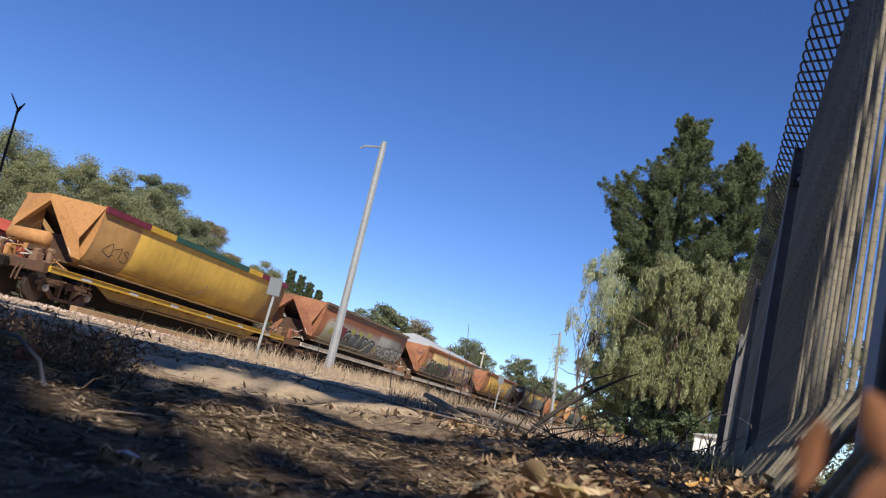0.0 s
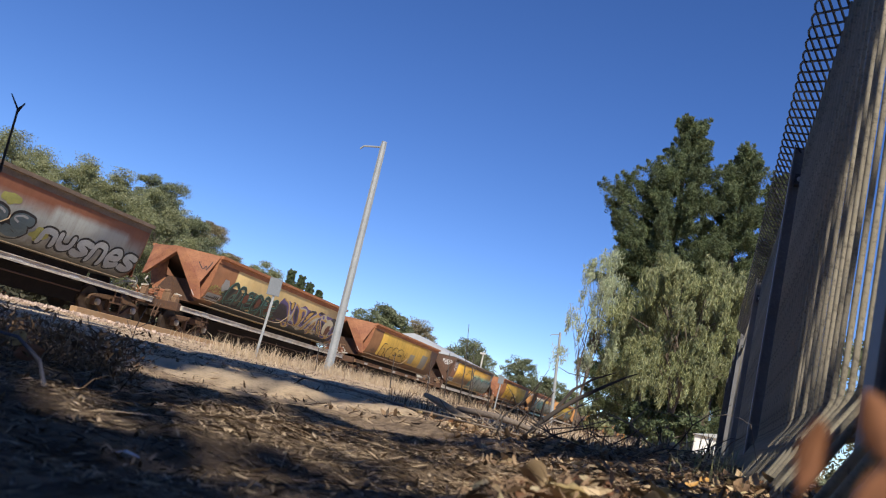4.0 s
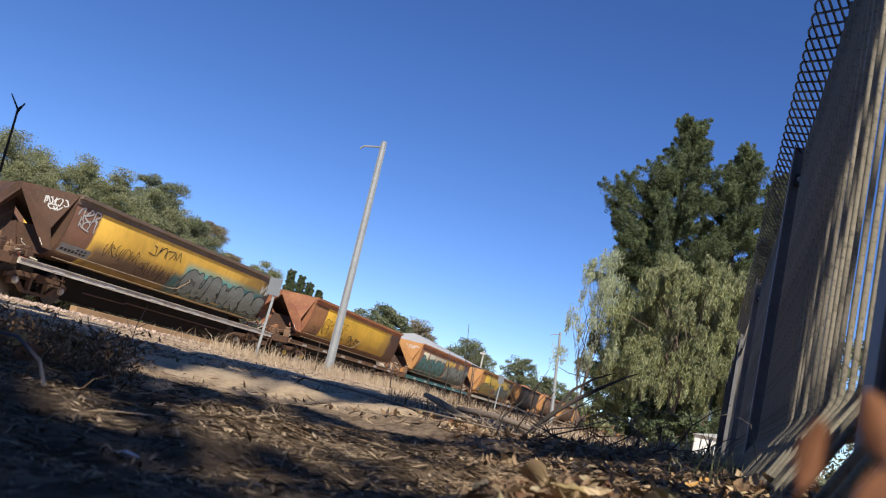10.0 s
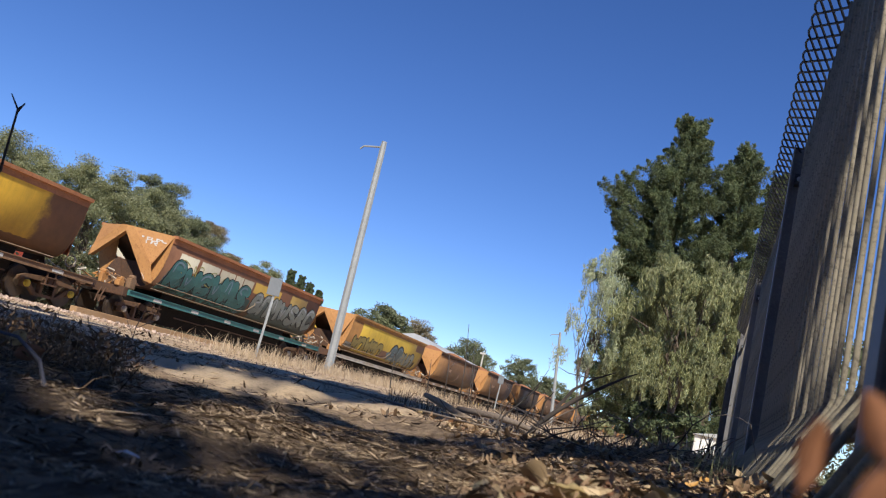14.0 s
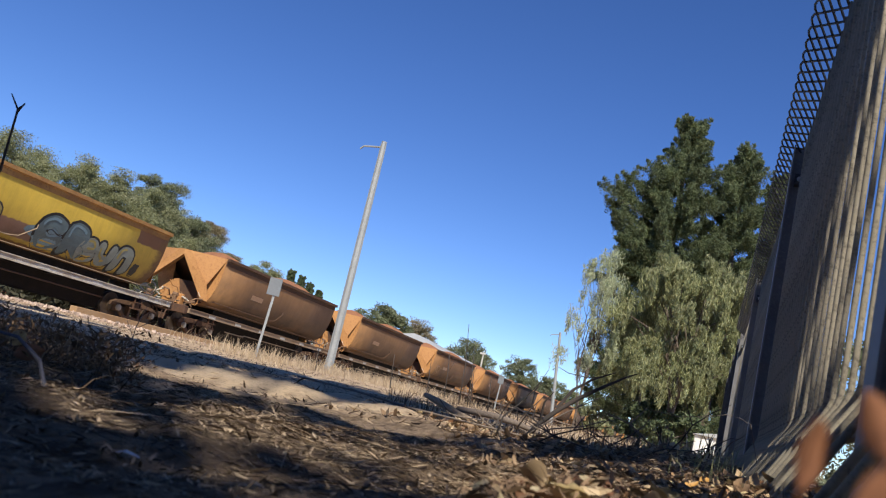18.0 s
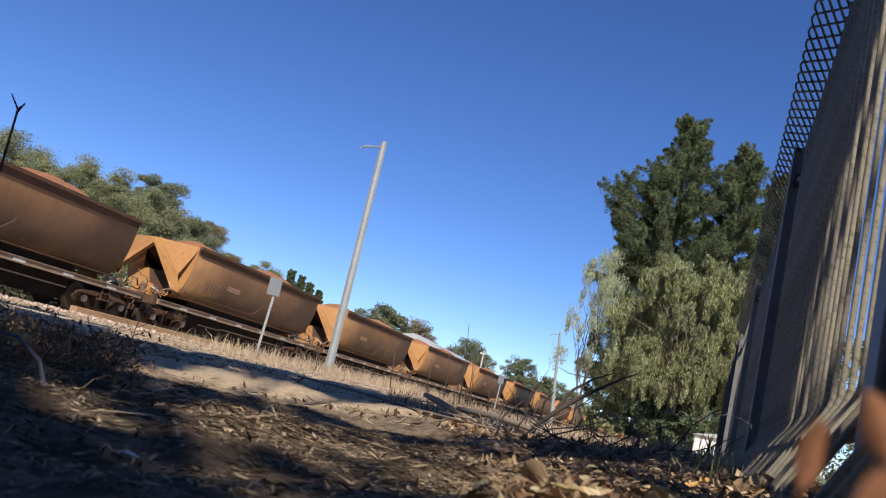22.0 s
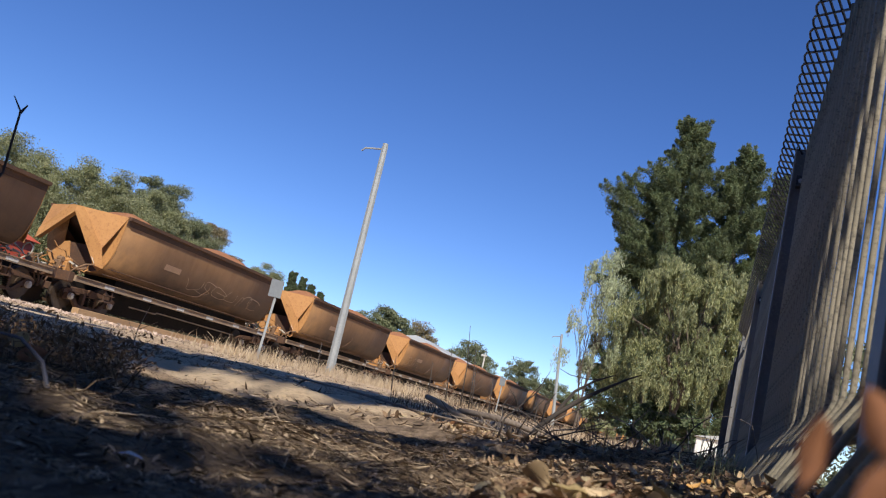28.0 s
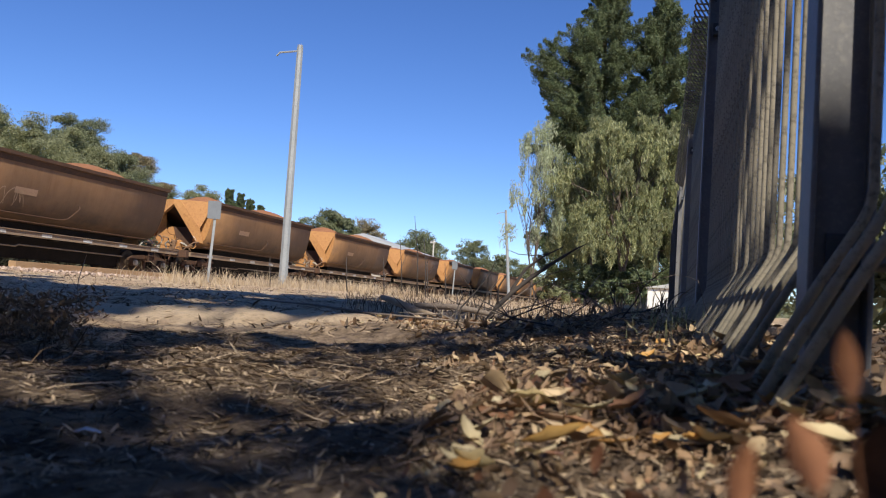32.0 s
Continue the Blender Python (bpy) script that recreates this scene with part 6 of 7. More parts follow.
rnd = random.Random(77)
spots = []
while len(spots) < 11000:
    x, y = rnd.gauss(-10.6, 1.3), 16.5 + 62 * rnd.random() ** 1.3
    d = noise.noise((x * 0.55, y * 0.35, 5.0))
    if d > 0.02 - 0.006 * y and x / y > -0.60:
        spots.append((x, y, 0.55 + 0.9 * max(0.0, d)))
for cx, cy in ((-10.5, 23.7), (-10.4, 19.4), (-9.6, 26.0), (-8.6, 24.0), (-9.0, 29.0)):
    for _ in range(650):
        spots.append((cx + rnd.gauss(0, 0.7), cy + rnd.gauss(0, 1.1), rnd.uniform(0.7, 1.5)))
blades("dry_grass", spots, 0.07, 0.34, DRY_GRASS, "tall straw-coloured dry grass beside the track", "dry grass", 5, 1.15, 0.008)
spots = []
while len(spots) < 7000:
    x, y = -7.5 * rnd.random() + 0.1, 5.5 + 26 * rnd.random() ** 1.3
    if noise.noise((x * 0.8, y * 0.5, 2.0)) > -0.05 and x > -0.36 * y:
        spots.append((x, y, 0.4 + 0.8 * rnd.random()))
blades("low_dry_grass", spots[::2], 0.04, 0.17, DRY_GRASS, "low straw-coloured grass on sandy ground", "dry grass", 35, 0.9, 0.006)
blades("low_weeds", spots[1::2], 0.05, 0.20, WEED, "low dark dead weeds on sandy ground", "weeds", 36, 1.0, 0.006)
spots = []
while len(spots) < 1500:
    x, y = rnd.gauss(-1.75, 0.45), rnd.gauss(1.75, 0.4)
    if x / y < -0.72:
        spots.append((x, y, rnd.uniform(0.3, 1.0)))
blades("dead_weeds", spots, 0.02, 0.10, WEED, "tangle of dark dead weeds on sand", "weeds", 6, 3.0, 0.0016)
cs = []
while len(cs) < 150:
    x, y = rnd.gauss(-1.85, 0.42), rnd.gauss(1.95, 0.38)
    if x / y < -0.70 and y > 1.1:
        cs.append((x, y, ground_z(x, y) + 0.015 + 0.085 * rnd.random() ** 1.5))
shrivel = leaf_mesh("shrivelled_weeds", cs, [(0.055, 0.055, 0.035)] * len(cs), 64, 0.011, SHRIVELLED, None, 61, slim=0.3)
tagged(shrivel, "low mass of shrivelled brown weed leaves", "weeds", kind="stuff")
for k in range(16):
    q = random.Random(640 + k)
    x, y = q.uniform(-2.5, -1.45), q.uniform(1.7, 2.7)
    if x / y > -0.72:
        continue
    p = [Vector((x, y, ground_z(x, y) - 0.01))]
    d = Vector((q.uniform(-0.5, 0.5), q.uniform(-0.3, 0.3), 1.0)).normalized()
    for j in range(3):
        p.append(p[-1] + (d + Vector((q.uniform(-0.35, 0.35), q.uniform(-0.3, 0.3), 0))) * q.uniform(0.035, 0.065))
    bm = bmesh.new()
    tube(bm, p, [0.0022, 0.0018, 0.0014, 0.0008], 5)
    st = part("weed_stalk", bm, GREY_WOOD, None, smooth=True)
    tagged(st, "thin grey dead weed stalk in sand", "stalk")
    bm = bmesh.new()
    tube(bm, [p[1], p[1] + Vector((q.uniform(-0.06, 0.06), 0.0, 0.045))], [0.0012, 0.0006], 4)
    part("twig", bm, GREY_WOOD, st)
spots = [(rnd.gauss(0.03, 0.06), rnd.gauss(3.0, 0.35), rnd.uniform(0.5, 1.2)) for _ in range(60)]
blades("grass_tuft", spots, 0.06, 0.16, GREEN_GRASS, "sparse green grass tuft at the fence foot", "grass", 7, 0.9, 0.0017)


def litter(name, places, size, mat, label, category, seed, tilt=0.5, slim=0.28, lift=0.004, steps=3, ragged=0.0, flat=1.0):
    """Curled dead leaves lying on the ground, folded along the rib; ragged ones are broken off and torn."""
    rs = random.Random(seed)
    v, f = [], []
    for x, y, k in places:
        L = rs.uniform(*size) * k
        w = L * slim * rs.uniform(0.6, 1.5)
        e = Euler((rs.gauss(0, tilt), rs.gauss(0, tilt), rs.uniform(0, 6.283))).to_matrix()
        c = Vector((x, y, ground_z(x, y) + lift + abs(rs.gauss(0, 0.25)) * L * tilt))
        curl, bow, fold = rs.uniform(-0.5, 0.9) * L * flat, rs.uniform(-0.25, 0.25) * L * flat, rs.uniform(0.1, 0.8)
        b = len(v)
        cut = rs.uniform(0, 0.35) * ragged
        v.append(c + e @ Vector((-L * (0.5 - cut), 0, curl * 0.25)))
        for i in range(1, steps):
            t = i / steps - 0.5
            q = w * (math.cos(math.pi * t) ** (0.8 - 0.6 * ragged)) * (1 + ragged * rs.uniform(-0.55, 0.4))
            mid = Vector((t * L, bow * (0.25 - t * t), curl * t * t))
            for s in (-1, 0, 1):
                v.append(c + e @ (mid + Vector((0, s * q, fold * q * abs(s)))))
        v.append(c + e @ Vector((L * (0.5 - 0.8 * cut), rs.uniform(-1, 1) * w * ragged, curl * 0.25)))
        n = len(v) - 1
        f += [(b, b + 2, b + 1), (b, b + 3, b + 2)]
        for i in range(steps - 2):
            r0 = b + 1 + 3 * i
            f += [(r0, r0 + 1, r0 + 4, r0 + 3), (r0 + 1, r0 + 2, r0 + 5, r0 + 4)]
        f += [(n - 3, n - 2, n), (n - 2, n - 1, n)]
    me = mesh_ob(name, v, f, mat, smooth=steps > 3)
    return tagged(me, label, category, kind="stuff")


rnd = random.Random(78)
spots = []
while len(spots) < 6500:
    y = 0.25 + 9 * rnd.random() ** 1.7
    x = 0.22 - abs(rnd.gauss(0, 0.12 + 0.16 * y))
    if x > 0.05 - 0.30 * y and x > -2.5 and y > 0.7:
        spots.append((x, y, 0.6 + 0.6 * rnd.random()))
litter("leaf_litter", spots[::2], (0.012, 0.036), LITTER_DARK, "dark dead leaves scattered by the fence", "leaf litter", 15, 0.45, 0.2)
litter("leaf_litter", spots[1::2], (0.012, 0.04), LITTER, "thick brown and tan leaf litter by the fence", "leaf litter", 11, 0.5, 0.2)
spots = []
while len(spots) < 16000:
    y = 1.0 + 8 * rnd.random() ** 1.5
    x = 0.2 - 4.5 * rnd.random() ** 1.4
    if noise.noise((x * 1.6, y * 1.6, 9)) > -0.3 and (x > -0.6 or y < 2.8 or y > 4.6 or rnd.random() < 0.12):
        spots.append((x, y, 0.5 + 0.8 * rnd.random()))
litter("needle_litter", spots, (0.012, 0.040), STRAW_LITTER, "dry needles, bark shreds and fine twigs on sand", "litter", 12, 0.18, 0.024, 0.003, flat=0.3)
spots = []
while len(spots) < 15000:
    y = 0.5 + 2.3 * rnd.random() ** 1.3
    x = 0.15 - 2.0 * rnd.random()
    if x > -1.05 * y:
        spots.append((x, y, 0.5 + 0.8 * rnd.random()))
litter("fine_litter", spots, (0.007, 0.026), STRAW_LITTER, "fine shreds of bark and needles on sand", "litter", 14, 0.3, 0.06, 0.001, flat=0.3)
spots = []
while len(spots) < 34000:
    y = 0.35 + 3.4 * rnd.random() ** 1.35
    x = 0.18 - 3.0 * rnd.random() ** 1.1
    if x > -1.05 * y - 0.1 and noise.noise((x * 2.3, y * 2.3, 3)) > -0.45 and (x > -0.6 or y < 2.6):
        spots.append((x, y, (0.5 + 0.8 * rnd.random()) * min(1.0, 0.25 + 0.55 * y)))
litter("bark_mulch", spots, (0.008, 0.040), MULCH, "shredded bark and leaf mould on sandy soil", "litter", 16, 0.2, 0.07, 0.002, flat=0.3)
litter("twig_litter", [q for q in spots[:3200] if q[1] > 0.75], (0.05, 0.13), MULCH, "fine dead twigs strewn over leaf mould", "litter", 17, 0.12, 0.012, 0.006, 4, flat=0.4)
spots = [(x, y, k) for x, y, k in ((-rnd.random() * 5.5, 3 + 9 * rnd.random() ** 1.2, 1.0) for _ in range(9000)) if x > -0.6 or not 3.3 < math.hypot(x, 0.8 * y) < 3.9 or rnd.random() < 0.35]
spots += [(-1 - 13 * rnd.random(), 4.5 + 15 * rnd.random(), 1.7) for _ in range(7000)]
litter("sand_debris", spots, (0.02, 0.07), MULCH, "bark scraps and twigs scattered on sand", "litter", 18, 0.3, 0.08, 0.004)
spots = [(0.04 - 0.40 * rnd.random(), 0.16 + 0.55 * rnd.random(), 0.8) for _ in range(800)]
litter("bark_mulch", [(0.06 - 0.36 * rnd.random(), 0.12 + 0.25 * rnd.random(), 0.4) for _ in range(2600)], (0.008, 0.026), MULCH, "fine shredded bark close to the lens", "litter", 25, 0.2, 0.08, 0.001, flat=0.3)
litter("straw_litter", spots, (0.012, 0.034), STRAW_LITTER, "curled straw and fine twigs on dark soil", "litter", 19, 0.4, 0.03, 0.002, 5)
spots = [(0.2 + 0.9 * rnd.random(), 0.5 + 3.5 * rnd.random(), 0.6 + 0.6 * rnd.random()) for _ in range(1800)]
litter("leaf_litter", spots, (0.012, 0.05), LITTER_DARK, "dark dead leaves behind the fence", "leaf litter", 23, 0.5, 0.2)
# heap of larger leaves close to the lens
for k, (mt, n, lab) in enumerate(((LITTER, 420, "tan and brown dead leaves in a loose heap"), (LITTER_DARK, 800, "dark brown dead leaves in a loose heap"), (LITTER_RED, 130, "red-brown dead leaves in a loose heap"), (LITTER_PALE, 130, "pale cream dead leaves in a loose heap"))):
    spots = []
    while len(spots) < n:
        x, y = rnd.uniform(-0.20, 0.17), rnd.uniform(0.50, 1.10)
        if x > -0.06 - 0.20 * (y - 0.35) - 0.10 * rnd.random():
            spots.append((x, y, (0.3 + 0.75 * rnd.random() ** 2.2) * min(1.0, y / 0.85)))
    spots += [(0.12 - abs(rnd.gauss(0, 0.2)), rnd.uniform(0.95, 2.6), 0.3 + 0.5 * rnd.random() ** 2) for _ in range(n)]
    spots += [(rnd.uniform(-1.25, 0.0), rnd.gauss(4.3, 0.45), 1.4) for _ in range(n // 2)]
    litter("leaf_heap", spots, (0.014, 0.046), mt, lab, "leaf litter", 20 + k, 0.6, (0.20, 0.18, 0.16, 0.24)[k], 0.006, 6, 0.6)


def dead_leaf(x, y, length, slim, turn, mat, label, seed):
    """One broad curled leaf with a folded rib and a wavy edge, lying on the heap."""
    rs = random.Random(seed)
    n, v, f = 9, [], []
    e = Euler((rs.gauss(0, 0.3), rs.gauss(0, 0.25), turn)).to_matrix()
    c = Vector((x, y, ground_z(x, y) + 0.010 + 0.012 * rs.random()))
    curl, bow, fold = rs.uniform(0.2, 0.9) * length, rs.uniform(-0.3, 0.3) * length, rs.uniform(0.15, 0.9)
    for i in range(n + 1):
        t = i / n - 0.5
        q = length * slim * (math.cos(math.pi * t * 0.97) ** 0.9) * rs.uniform(0.70, 1.2)
        for s in (-1.0, -0.5, 0.0, 0.5, 1.0):
            v.append(c + e @ Vector((t * length, bow * (0.25 - t * t) + s * q, curl * t * t + fold * q * s * s + 0.0006 * (s == 0))))
    for i in range(n):
        for j in range(4):
            a = 5 * i + j
            f.append((a, a + 1, a + 6, a + 5))
    m = len(v)
    v += [p - Vector((0, 0, 0.0008)) for p in v]
    f += [tuple(k + m for k in q[::-1]) for q in f]
    return tagged(mesh_ob("dead_leaf", v, f, mat, smooth=True), label, "leaf", "large dead leaves by the fence")


rl = random.Random(411)
BIG = ((LITTER_AMBER, "amber curled dead leaf on leaf litter"), (LITTER_PALE, "pale cream curled dead leaf on leaf litter"), (LITTER, "tan curled dead leaf on leaf litter"), (LITTER_RED, "red-brown curled dead leaf on leaf litter"), (LITTER_PALE, "pale cream curled dead leaf on leaf litter"))
for k in range(80):
    y = rl.uniform(0.62, 1.12)
    x = rl.uniform(-0.16, 0.18)
    mt, lab = BIG[k % 5]
    dead_leaf(x, y, rl.uniform(0.022, 0.052), rl.uniform(0.15, 0.27), rl.uniform(0, 6.283), mt, lab, 420 + k)
dead_leaf(-0.120, 0.640, 0.042, 0.24, 0.9, LITTER_PALE, "large pale curled dead leaf with a dark rib", 480)
for k in range(10):
    dead_leaf(rl.uniform(-0.05, 0.16), rl.uniform(1.5, 2.4), rl.uniform(0.035, 0.06), 0.22, rl.uniform(0, 6.283), BIG[k % 3][0], BIG[k % 3][1], 490 + k)
spots = [(rnd.uniform(-0.22, 0.16), rnd.uniform(0.66, 1.3), 0.8) for _ in range(360)]
litter("twig_litter", spots, (0.03, 0.10), LITTER_DARK, "broken dark twigs among dead leaves", "litter", 24, 0.3, 0.02, 0.010, 5, flat=0.5)


def stick(name, pts, radii, mat, label, forks=(), category="branch"):
    bm = bmesh.new()
    tube(bm, pts, radii, 7)
    t = part(name, bm, mat, None, smooth=True)
    tagged(t, label, category)
    for k, (fp, fr) in enumerate(forks):
        bm = bmesh.new()
        tube(bm, fp, fr, 5)
        part("twig", bm, mat, t)
    return t


stick("fallen_branch", [(-1.48, 4.70, 0.15), (-1.36, 4.62, 0.125), (-1.24, 4.60, 0.085), (-1.14, 4.58, 0.07)], [0.014, 0.019, 0.019, 0.012], DEAD_WOOD, "bleached fallen branch lying on leaf litter")
stick("fallen_branch", [(-1.30, 4.75, 0.115), (-1.07, 4.70, 0.12), (-0.95, 4.66, 0.11), (-0.82, 4.62, 0.09)], [0.015, 0.018, 0.016, 0.010], GREY_WOOD, "grey fallen branch beside a bleached one")
stick("fallen_branch", [(-2.3, 4.8, 0.09), (-1.8, 4.5, 0.085), (-1.3, 4.0, 0.07), (-0.7, 3.6, 0.07)], [0.004, 0.006, 0.006, 0.003], GREY_WOOD, "thin grey stick half buried in litter")
stick("dead_branch", [(-0.84, 4.45, 0.06), (-0.79, 4.45, 0.14), (-0.72, 4.45, 0.213), (-0.637, 4.45, 0.288), (-0.54, 4.45, 0.362), (-0.42, 4.45, 0.445), (-0.36, 4.45, 0.478)], [0.014, 0.013, 0.012, 0.011, 0.009, 0.005, 0.002], DARK_TWIG, "dark dead branch rising from the litter",
      [([(-0.724, 4.45, 0.225), (-0.66, 4.45, 0.333), (-0.575, 4.45, 0.402), (-0.474, 4.45, 0.457)], [0.009, 0.008, 0.006, 0.002]), ([(-0.79, 4.45, 0.14), (-0.78, 4.40, 0.24), (-0.74, 4.38, 0.30)], [0.007, 0.005, 0.002]),
       ([(-0.53, 4.45, 0.425), (-0.60, 4.45, 0.405), (-0.70, 4.45, 0.408), (-0.76, 4.45, 0.43)], [0.003, 0.003, 0.002, 0.001])])
stick("thin_twig", [(-0.166, 2.6, 0.20), (-0.166, 2.6, 0.236), (-0.088, 2.6, 0.232), (-0.008, 2.6, 0.25), (0.037, 2.6, 0.266), (0.075, 2.6, 0.263), (0.103, 2.6, 0.253), (0.135, 2.6, 0.15)], [0.0010] * 8, GREY_WOOD, "thin grey twig arching by the fence foot", (), "twig")
for k in range(34):
    q = random.Random(400 + k)
    x, y = q.uniform(-1.1, 0.05), q.uniform(3.6, 5.4)
    p = [Vector((x, y, ground_z(x, y) + 0.01))]
    d = Vector((q.uniform(-1, 1), q.uniform(-0.6, 0.3), q.uniform(0.05, 0.55))).normalized()
    for j in range(4):
        p.append(p[-1] + (d + Vector((q.uniform(-0.4, 0.4), q.uniform(-0.3, 0.3), q.uniform(-0.35, 0.2)))) * q.uniform(0.06, 0.13))
    stick("dead_twig", p, [0.004, 0.0034, 0.0028, 0.002, 0.001], DARK_TWIG if k % 3 else GREY_WOOD, "thin dead twig lying among leaves", [([p[2], p[2] + Vector((q.uniform(-0.1, 0.1), q.uniform(-0.1, 0.1), 0.09))], [0.003, 0.001])], "twig")
stick("upright_twig", [(-1.66, 1.38, 0.0), (-1.52, 1.40, 0.20), (-1.425, 1.405, 0.375), (-1.426, 1.403, 0.44), (-1.427, 1.402, 0.505), (-1.441, 1.388, 0.533)], [0.0045, 0.0036, 0.0029, 0.0027, 0.0024, 0.0012], DARK_TWIG, "dark forked dead twig standing upright", [([(-1.427, 1.402, 0.503), (-1.420, 1.408, 0.522)], [0.0035, 0.0015])], "twig")
stick("curved_stem", [(-0.86, 0.90, 0.085), (-0.83, 0.925, 0.083), (-0.805, 0.945, 0.06), (-0.79, 0.95, 0.03), (-0.79, 0.95, -0.01)], [0.0012, 0.0024, 0.003, 0.003, 0.003], PALE_STEM, "blue-grey curved dry stem", (), "stem")
stick("pale_twig", [(-2.305, 3.2, 0.0), (-2.305, 3.2, 0.143), (-2.277, 3.2, 0.245)], [0.0025, 0.002, 0.001], GREY_WOOD, "pale thin dead twig standing in sand", [([(-2.305, 3.2, 0.1), (-2.36, 3.2, 0.17)], [0.0015, 0.0007]), ([(-2.30, 3.2, 0.143), (-2.22, 3.2, 0.19)], [0.0015, 0.0007])], "twig")
for k, (x, y, h) in enumerate(((-6.15, 22.5, 2.1), (-5.8, 22.3, 1.1), (-6.6, 22.6, 1.5), (-6.05, 23.0, 1.6), (-7.2, 23.0, 1.0), (-5.2, 21.8, 0.9), (-9.6, 21.0, 0.8), (-7.9, 22.0, 0.9))):
    z = ground_z(x, y)
    stick("bare_stalk", [(x, y, z - 0.02), (x - 0.05, y, z + h * 0.5), (x - 0.2 * h / 2.1, y, z + h)], [0.020, 0.013, 0.006], DARK_TWIG, "thin bare stalk among dry grass", [([(x - 0.05, y, z + h * 0.5), (x + 0.09, y, z + h * 0.75)], [0.007, 0.003])], "stalk")
white_mast = thing("radio_mast", "thin white mast beyond the train", "mast", m=pose(-30.9, 120, 0.2))
bm = bmesh.new()
tube(bm, [(0, 0, 0), (0, 0, 8.2)], [0.14, 0.10], 8)
part("pole", bm, WHITE_PAINT, white_mast)
bm = bmesh.new()
box(bm, -0.5, 0.3, -0.1, 0.1, 7.75, 8.0, 0.03)
part("crossarm", bm, WHITE_PAINT, white_mast)


# leaves right before the lens
def lens_leaf(c, size, slim, turn, mat, label):
    """A curled dead leaf on a short stalk."""
    v, f = [], []
    n = 9
    for i in range(n):
        t = i / (n - 1)
        w = size * slim * math.sin(math.pi * min(1, t * 0.93 + 0.05)) ** 0.8
        for s in (-1, -0.5, 0, 0.5, 1):
            v.append((s * w, 0.35 * w * s * s + 0.05 * size * math.sin(3 * t), (t - 0.5) * size))
    for i in range(n - 1):
        for j in range(4):
            a = i * 5 + j
            f.append((a, a + 1, a + 6, a + 5))
    v += [(0.0002, 0, -0.5 * size), (-0.0002, 0, -0.5 * size), (-0.0002, 0.002, -0.5 * size - 0.115), (0.0002, 0.002, -0.5 * size - 0.115)]
    f.append((len(v) - 4, len(v) - 3, len(v) - 2, len(v) - 1))
    t = mesh_ob("dry_leaf", v, f, mat, smooth=True)
    t.matrix_world = Matrix.Translation(c) @ Euler([radians(a) for a in turn]).to_matrix().to_4x4()
    return tagged(t, label, "leaf")


lens_leaf((0.0173, 0.1720, 0.1262), 0.0130, 0.20, (5, 8, -15), RED_LEAF, "orange-brown dead leaf standing on edge")
lens_leaf((0.0256, 0.1620, 0.1326), 0.0125, 0.28, (-10, -28, -25), RED_LEAF, "broad orange-brown dead leaf")
lens_leaf((0.0235, 0.1300, 0.1215), 0.0095, 0.36, (20, 55, 10), RED_LEAF, "curled rust-brown dead leaf")
lens_leaf((0.0360, 0.1850, 0.1462), 0.0125, 0.18, (5, -8, -10), RED_LEAF, "narrow orange-brown dead leaf")
# cluster in the darkened leaf colour, standing for leaves in shade
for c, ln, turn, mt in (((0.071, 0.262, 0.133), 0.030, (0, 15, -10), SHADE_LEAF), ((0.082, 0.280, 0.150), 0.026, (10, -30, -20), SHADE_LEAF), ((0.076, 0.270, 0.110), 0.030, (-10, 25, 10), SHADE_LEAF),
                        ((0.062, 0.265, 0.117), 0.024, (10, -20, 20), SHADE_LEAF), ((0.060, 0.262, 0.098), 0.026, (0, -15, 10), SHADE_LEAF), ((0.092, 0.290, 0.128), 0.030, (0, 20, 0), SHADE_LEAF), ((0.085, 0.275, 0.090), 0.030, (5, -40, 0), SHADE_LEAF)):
    lens_leaf(c, ln, 0.34, turn, mt, "curled dead leaf coloured dark for the shade")
lens_leaf((-1.166, 1.30, 0.066), 0.034, 0.40, (15, 35, 40), TAN_LEAF, "pale beige dead leaf among dry weeds")
lens_leaf((-1.150, 1.32, 0.046), 0.050, 0.30, (-10, 70, 30), RED_LEAF, "orange-brown dead leaf among dry weeds")
for c, ln, slim, turn, mt, lab in (((-0.069, 0.359, 0.063), 0.026, 0.42, (20, 40, 20), TAN_LEAF, "pale tan curled dead leaf close to the ground"),
                                   ((-0.104, 0.368, 0.056), 0.022, 0.22, (5, 20, -20), BROWN_LEAF, "narrow brown dead leaf standing in litter"),
                                   ((-0.036, 0.366, 0.070), 0.026, 0.26, (0, -12, 30), BROWN_LEAF, "narrow brown dead leaf standing in litter"),
                                   ((-0.044, 0.333, 0.066), 0.020, 0.30, (10, -35, 0), TAN_LEAF, "pale tan curled dead leaf close to the ground"),
                                   ((-0.015, 0.348, 0.073), 0.020, 0.34, (-10, 50, 10), TAN_LEAF, "pale tan curled dead leaf close to the ground"),
                                   ((0.000, 0.369, 0.075), 0.024, 0.26, (5, -40, -15), RED_LEAF, "orange-brown dead leaf leaning in litter")):
    lens_leaf(c, ln, slim, turn, mt, lab)
lens_leaf((-0.020, 0.40, 0.090), 0.013, 0.24, (8, 10, 30), BROWN_LEAF, "dark brown dead leaf standing among litter")
bm = bmesh.new()
v = [bm.verts.new(p) for p in ((-0.035, -0.01, 0.004), (0.0, -0.015, 0.012), (0.04, -0.005, 0.003), (0.035, 0.02, 0.006), (0.0, 0.018, 0.016), (-0.03, 0.015, 0.002))]
bm.faces.new((v[0], v[1], v[4], v[5]))
bm.faces.new((v[1], v[2], v[3], v[4]))
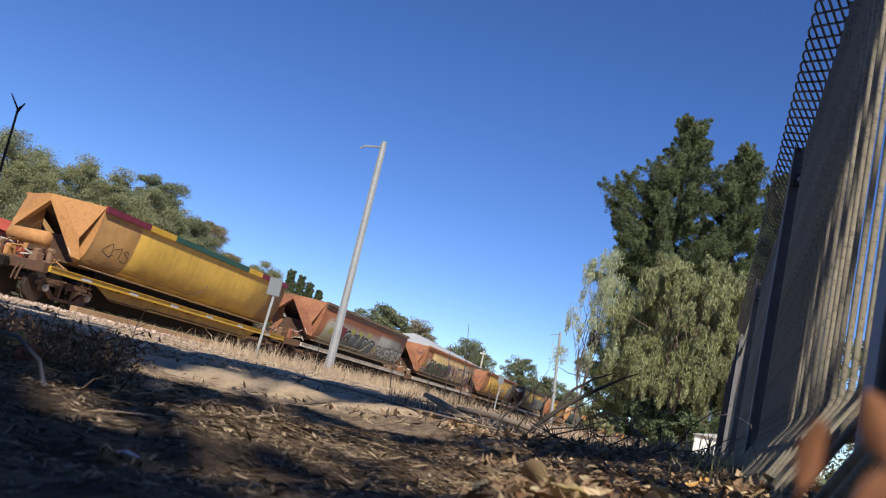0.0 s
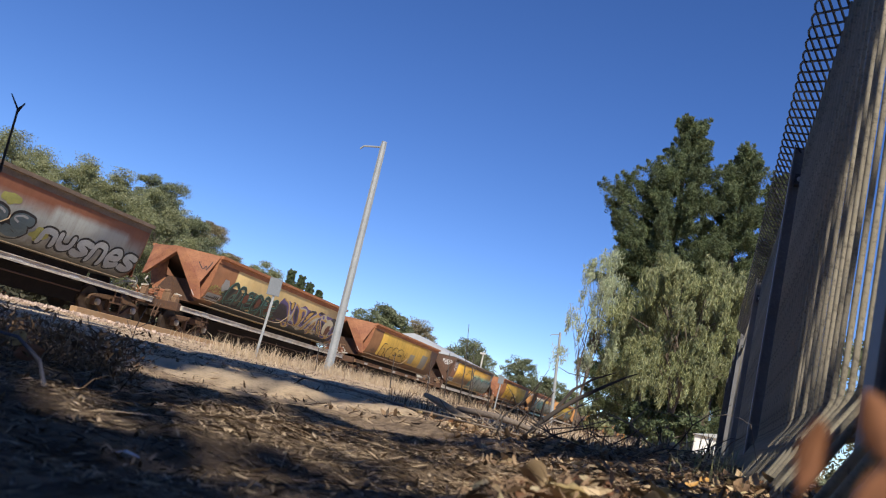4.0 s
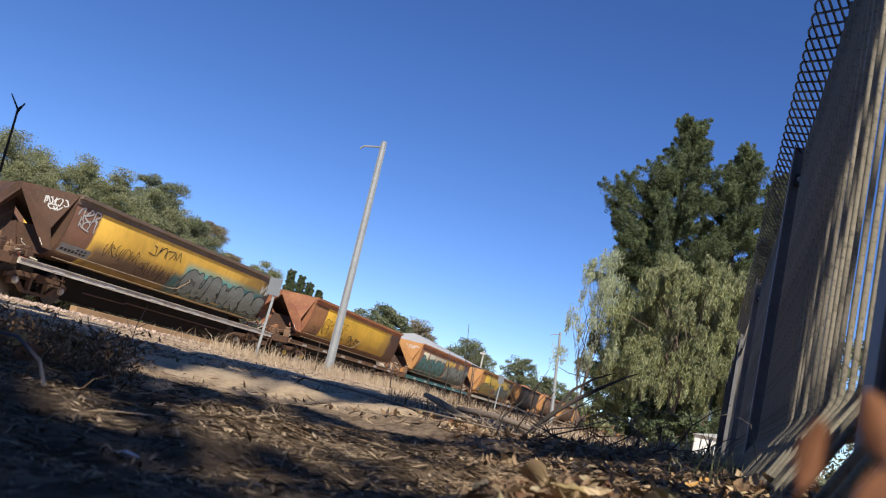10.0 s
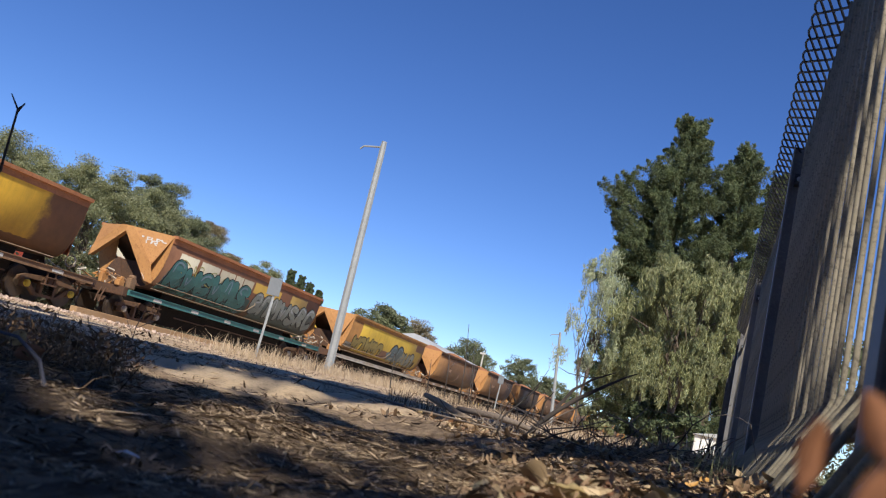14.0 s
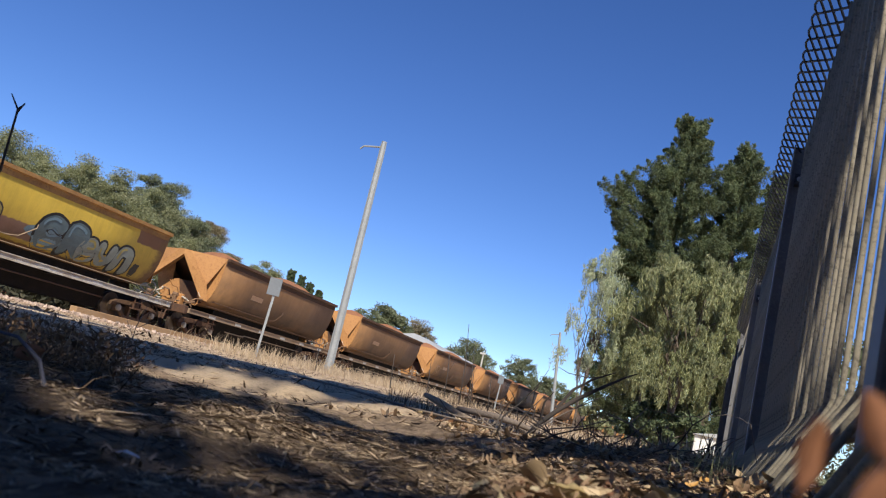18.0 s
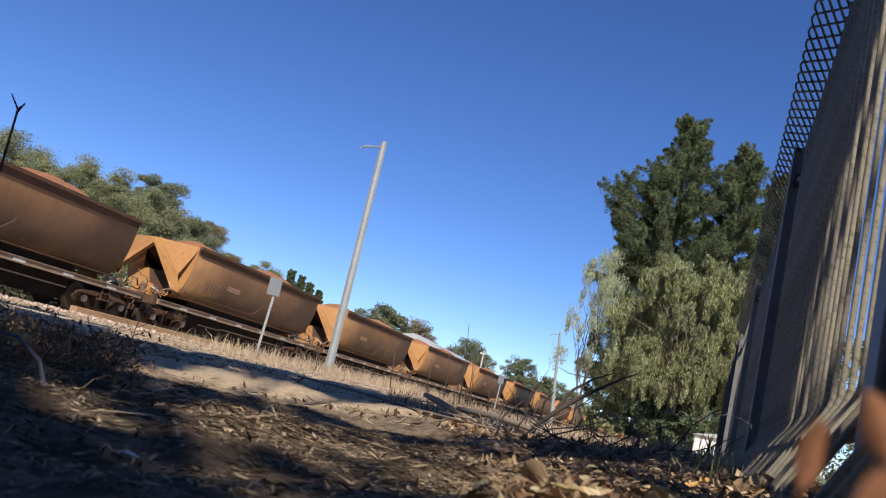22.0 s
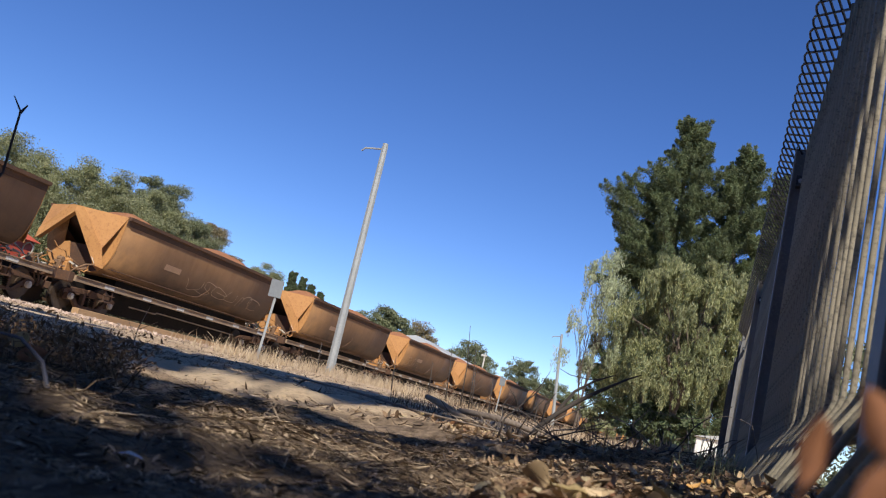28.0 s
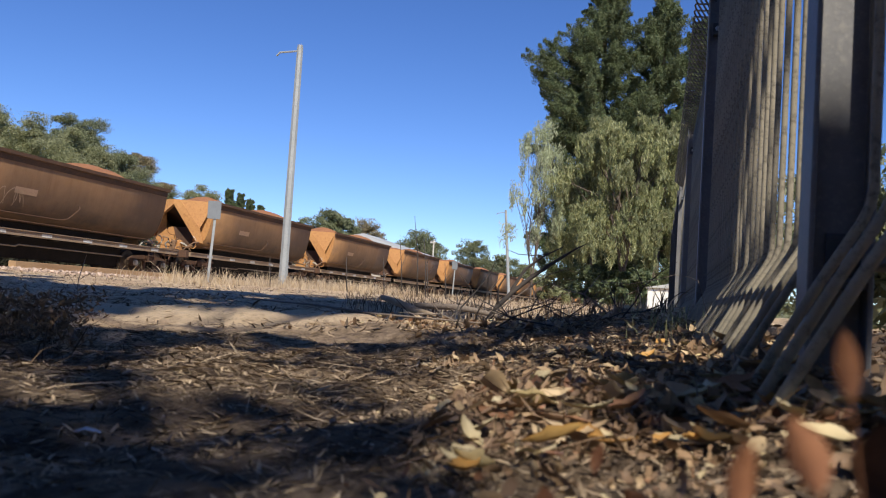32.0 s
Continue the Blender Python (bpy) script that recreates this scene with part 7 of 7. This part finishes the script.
scrap = part("plastic_scrap", bm, surf("pale_blue_plastic", (0.17, 0.19, 0.26), (0.13, 0.15, 0.2), None, 20, 0.35), None)
scrap.matrix_world = pose(-0.54, 0.79, ground_z(-0.54, 0.79) + 0.004, 0, 0, 30) @ Matrix.Scale(0.38, 4)
tagged(scrap, "crumpled pale blue plastic scrap on sand", "litter")

# ---- a fly ----
fly = thing("fly", "small black fly with smoky wings", "fly")
bm = bmesh.new()
tube(bm, [(0, -0.0052, 0), (0, -0.004, 0), (0, -0.001, 0.0002), (0, 0.0015, 0.0004), (0, 0.003, 0.0003)], [0.0003, 0.0016, 0.0021, 0.0019, 0.0010], 8)
part("body", bm, FLY_BODY, fly, smooth=True)
bm = bmesh.new()
bmesh.ops.create_uvsphere(bm, u_segments=8, v_segments=6, radius=0.0014)
hd = part("head", bm, FLY_BODY, fly, smooth=True)
hd.location = (0, 0.0042, 0.0003)
for side in (1, -1):
    bm = bmesh.new()
    out = [Vector((side * x, y, 0.0016 + 0.12 * x)) for x, y in ((0.0006, 0.0012), (0.0035, 0.0010), (0.0060, -0.0012), (0.0052, -0.0034), (0.0020, -0.0040))]
    slab(bm, out, [p - Vector((0, 0, 0.00015)) for p in out], ((0, 1, 2, 3, 4),))
    part("wing", bm, FLY_WING, fly, "smoky translucent wing")

# ---- motion: every wagon along the track ----
def travelled(t):
    return 6.2332 * t + 0.02219 * t * t


def motions():
    times = [0.5 * k for k in range(65)]
    for i, w in enumerate(train):
        start = 20.757 + YPITCH * min(i, 8) + RPITCH * max(i - 8, 0) - (0.549 if i >= 8 else 0.0)
        walk(w, [(t, pose(TX, start - travelled(t), TZ)) for t in times])

    rest, away = ground_z(-2.2, 3.6), ground_z(-0.5, -1.6)
    walk(fly, [(0.0, pose(-2.2, 3.6, rest + 0.004)), (19.45, pose(-2.2, 3.6, rest + 0.004)),
               (19.7, pose(-0.708, 1.419, 0.328, 60, 0, 10)),
               (19.8, pose(-0.531, 1.16, 0.372, 40, 20, -30)),
               (19.9, pose(-0.443, 0.858, 0.381, 30, 0, 30)),
               (20.0, pose(-0.349, 0.589, 0.343, 20, 40, 50)),
               (20.1, pose(-0.187, 0.381, 0.297, 50, 30, -10)),
               (20.3, pose(0.0, -0.7, 0.5, 20, 0, 20)), (20.8, pose(-0.5, -1.6, away + 0.004)), (32.0, pose(-0.5, -1.6, away + 0.004))])


motions()
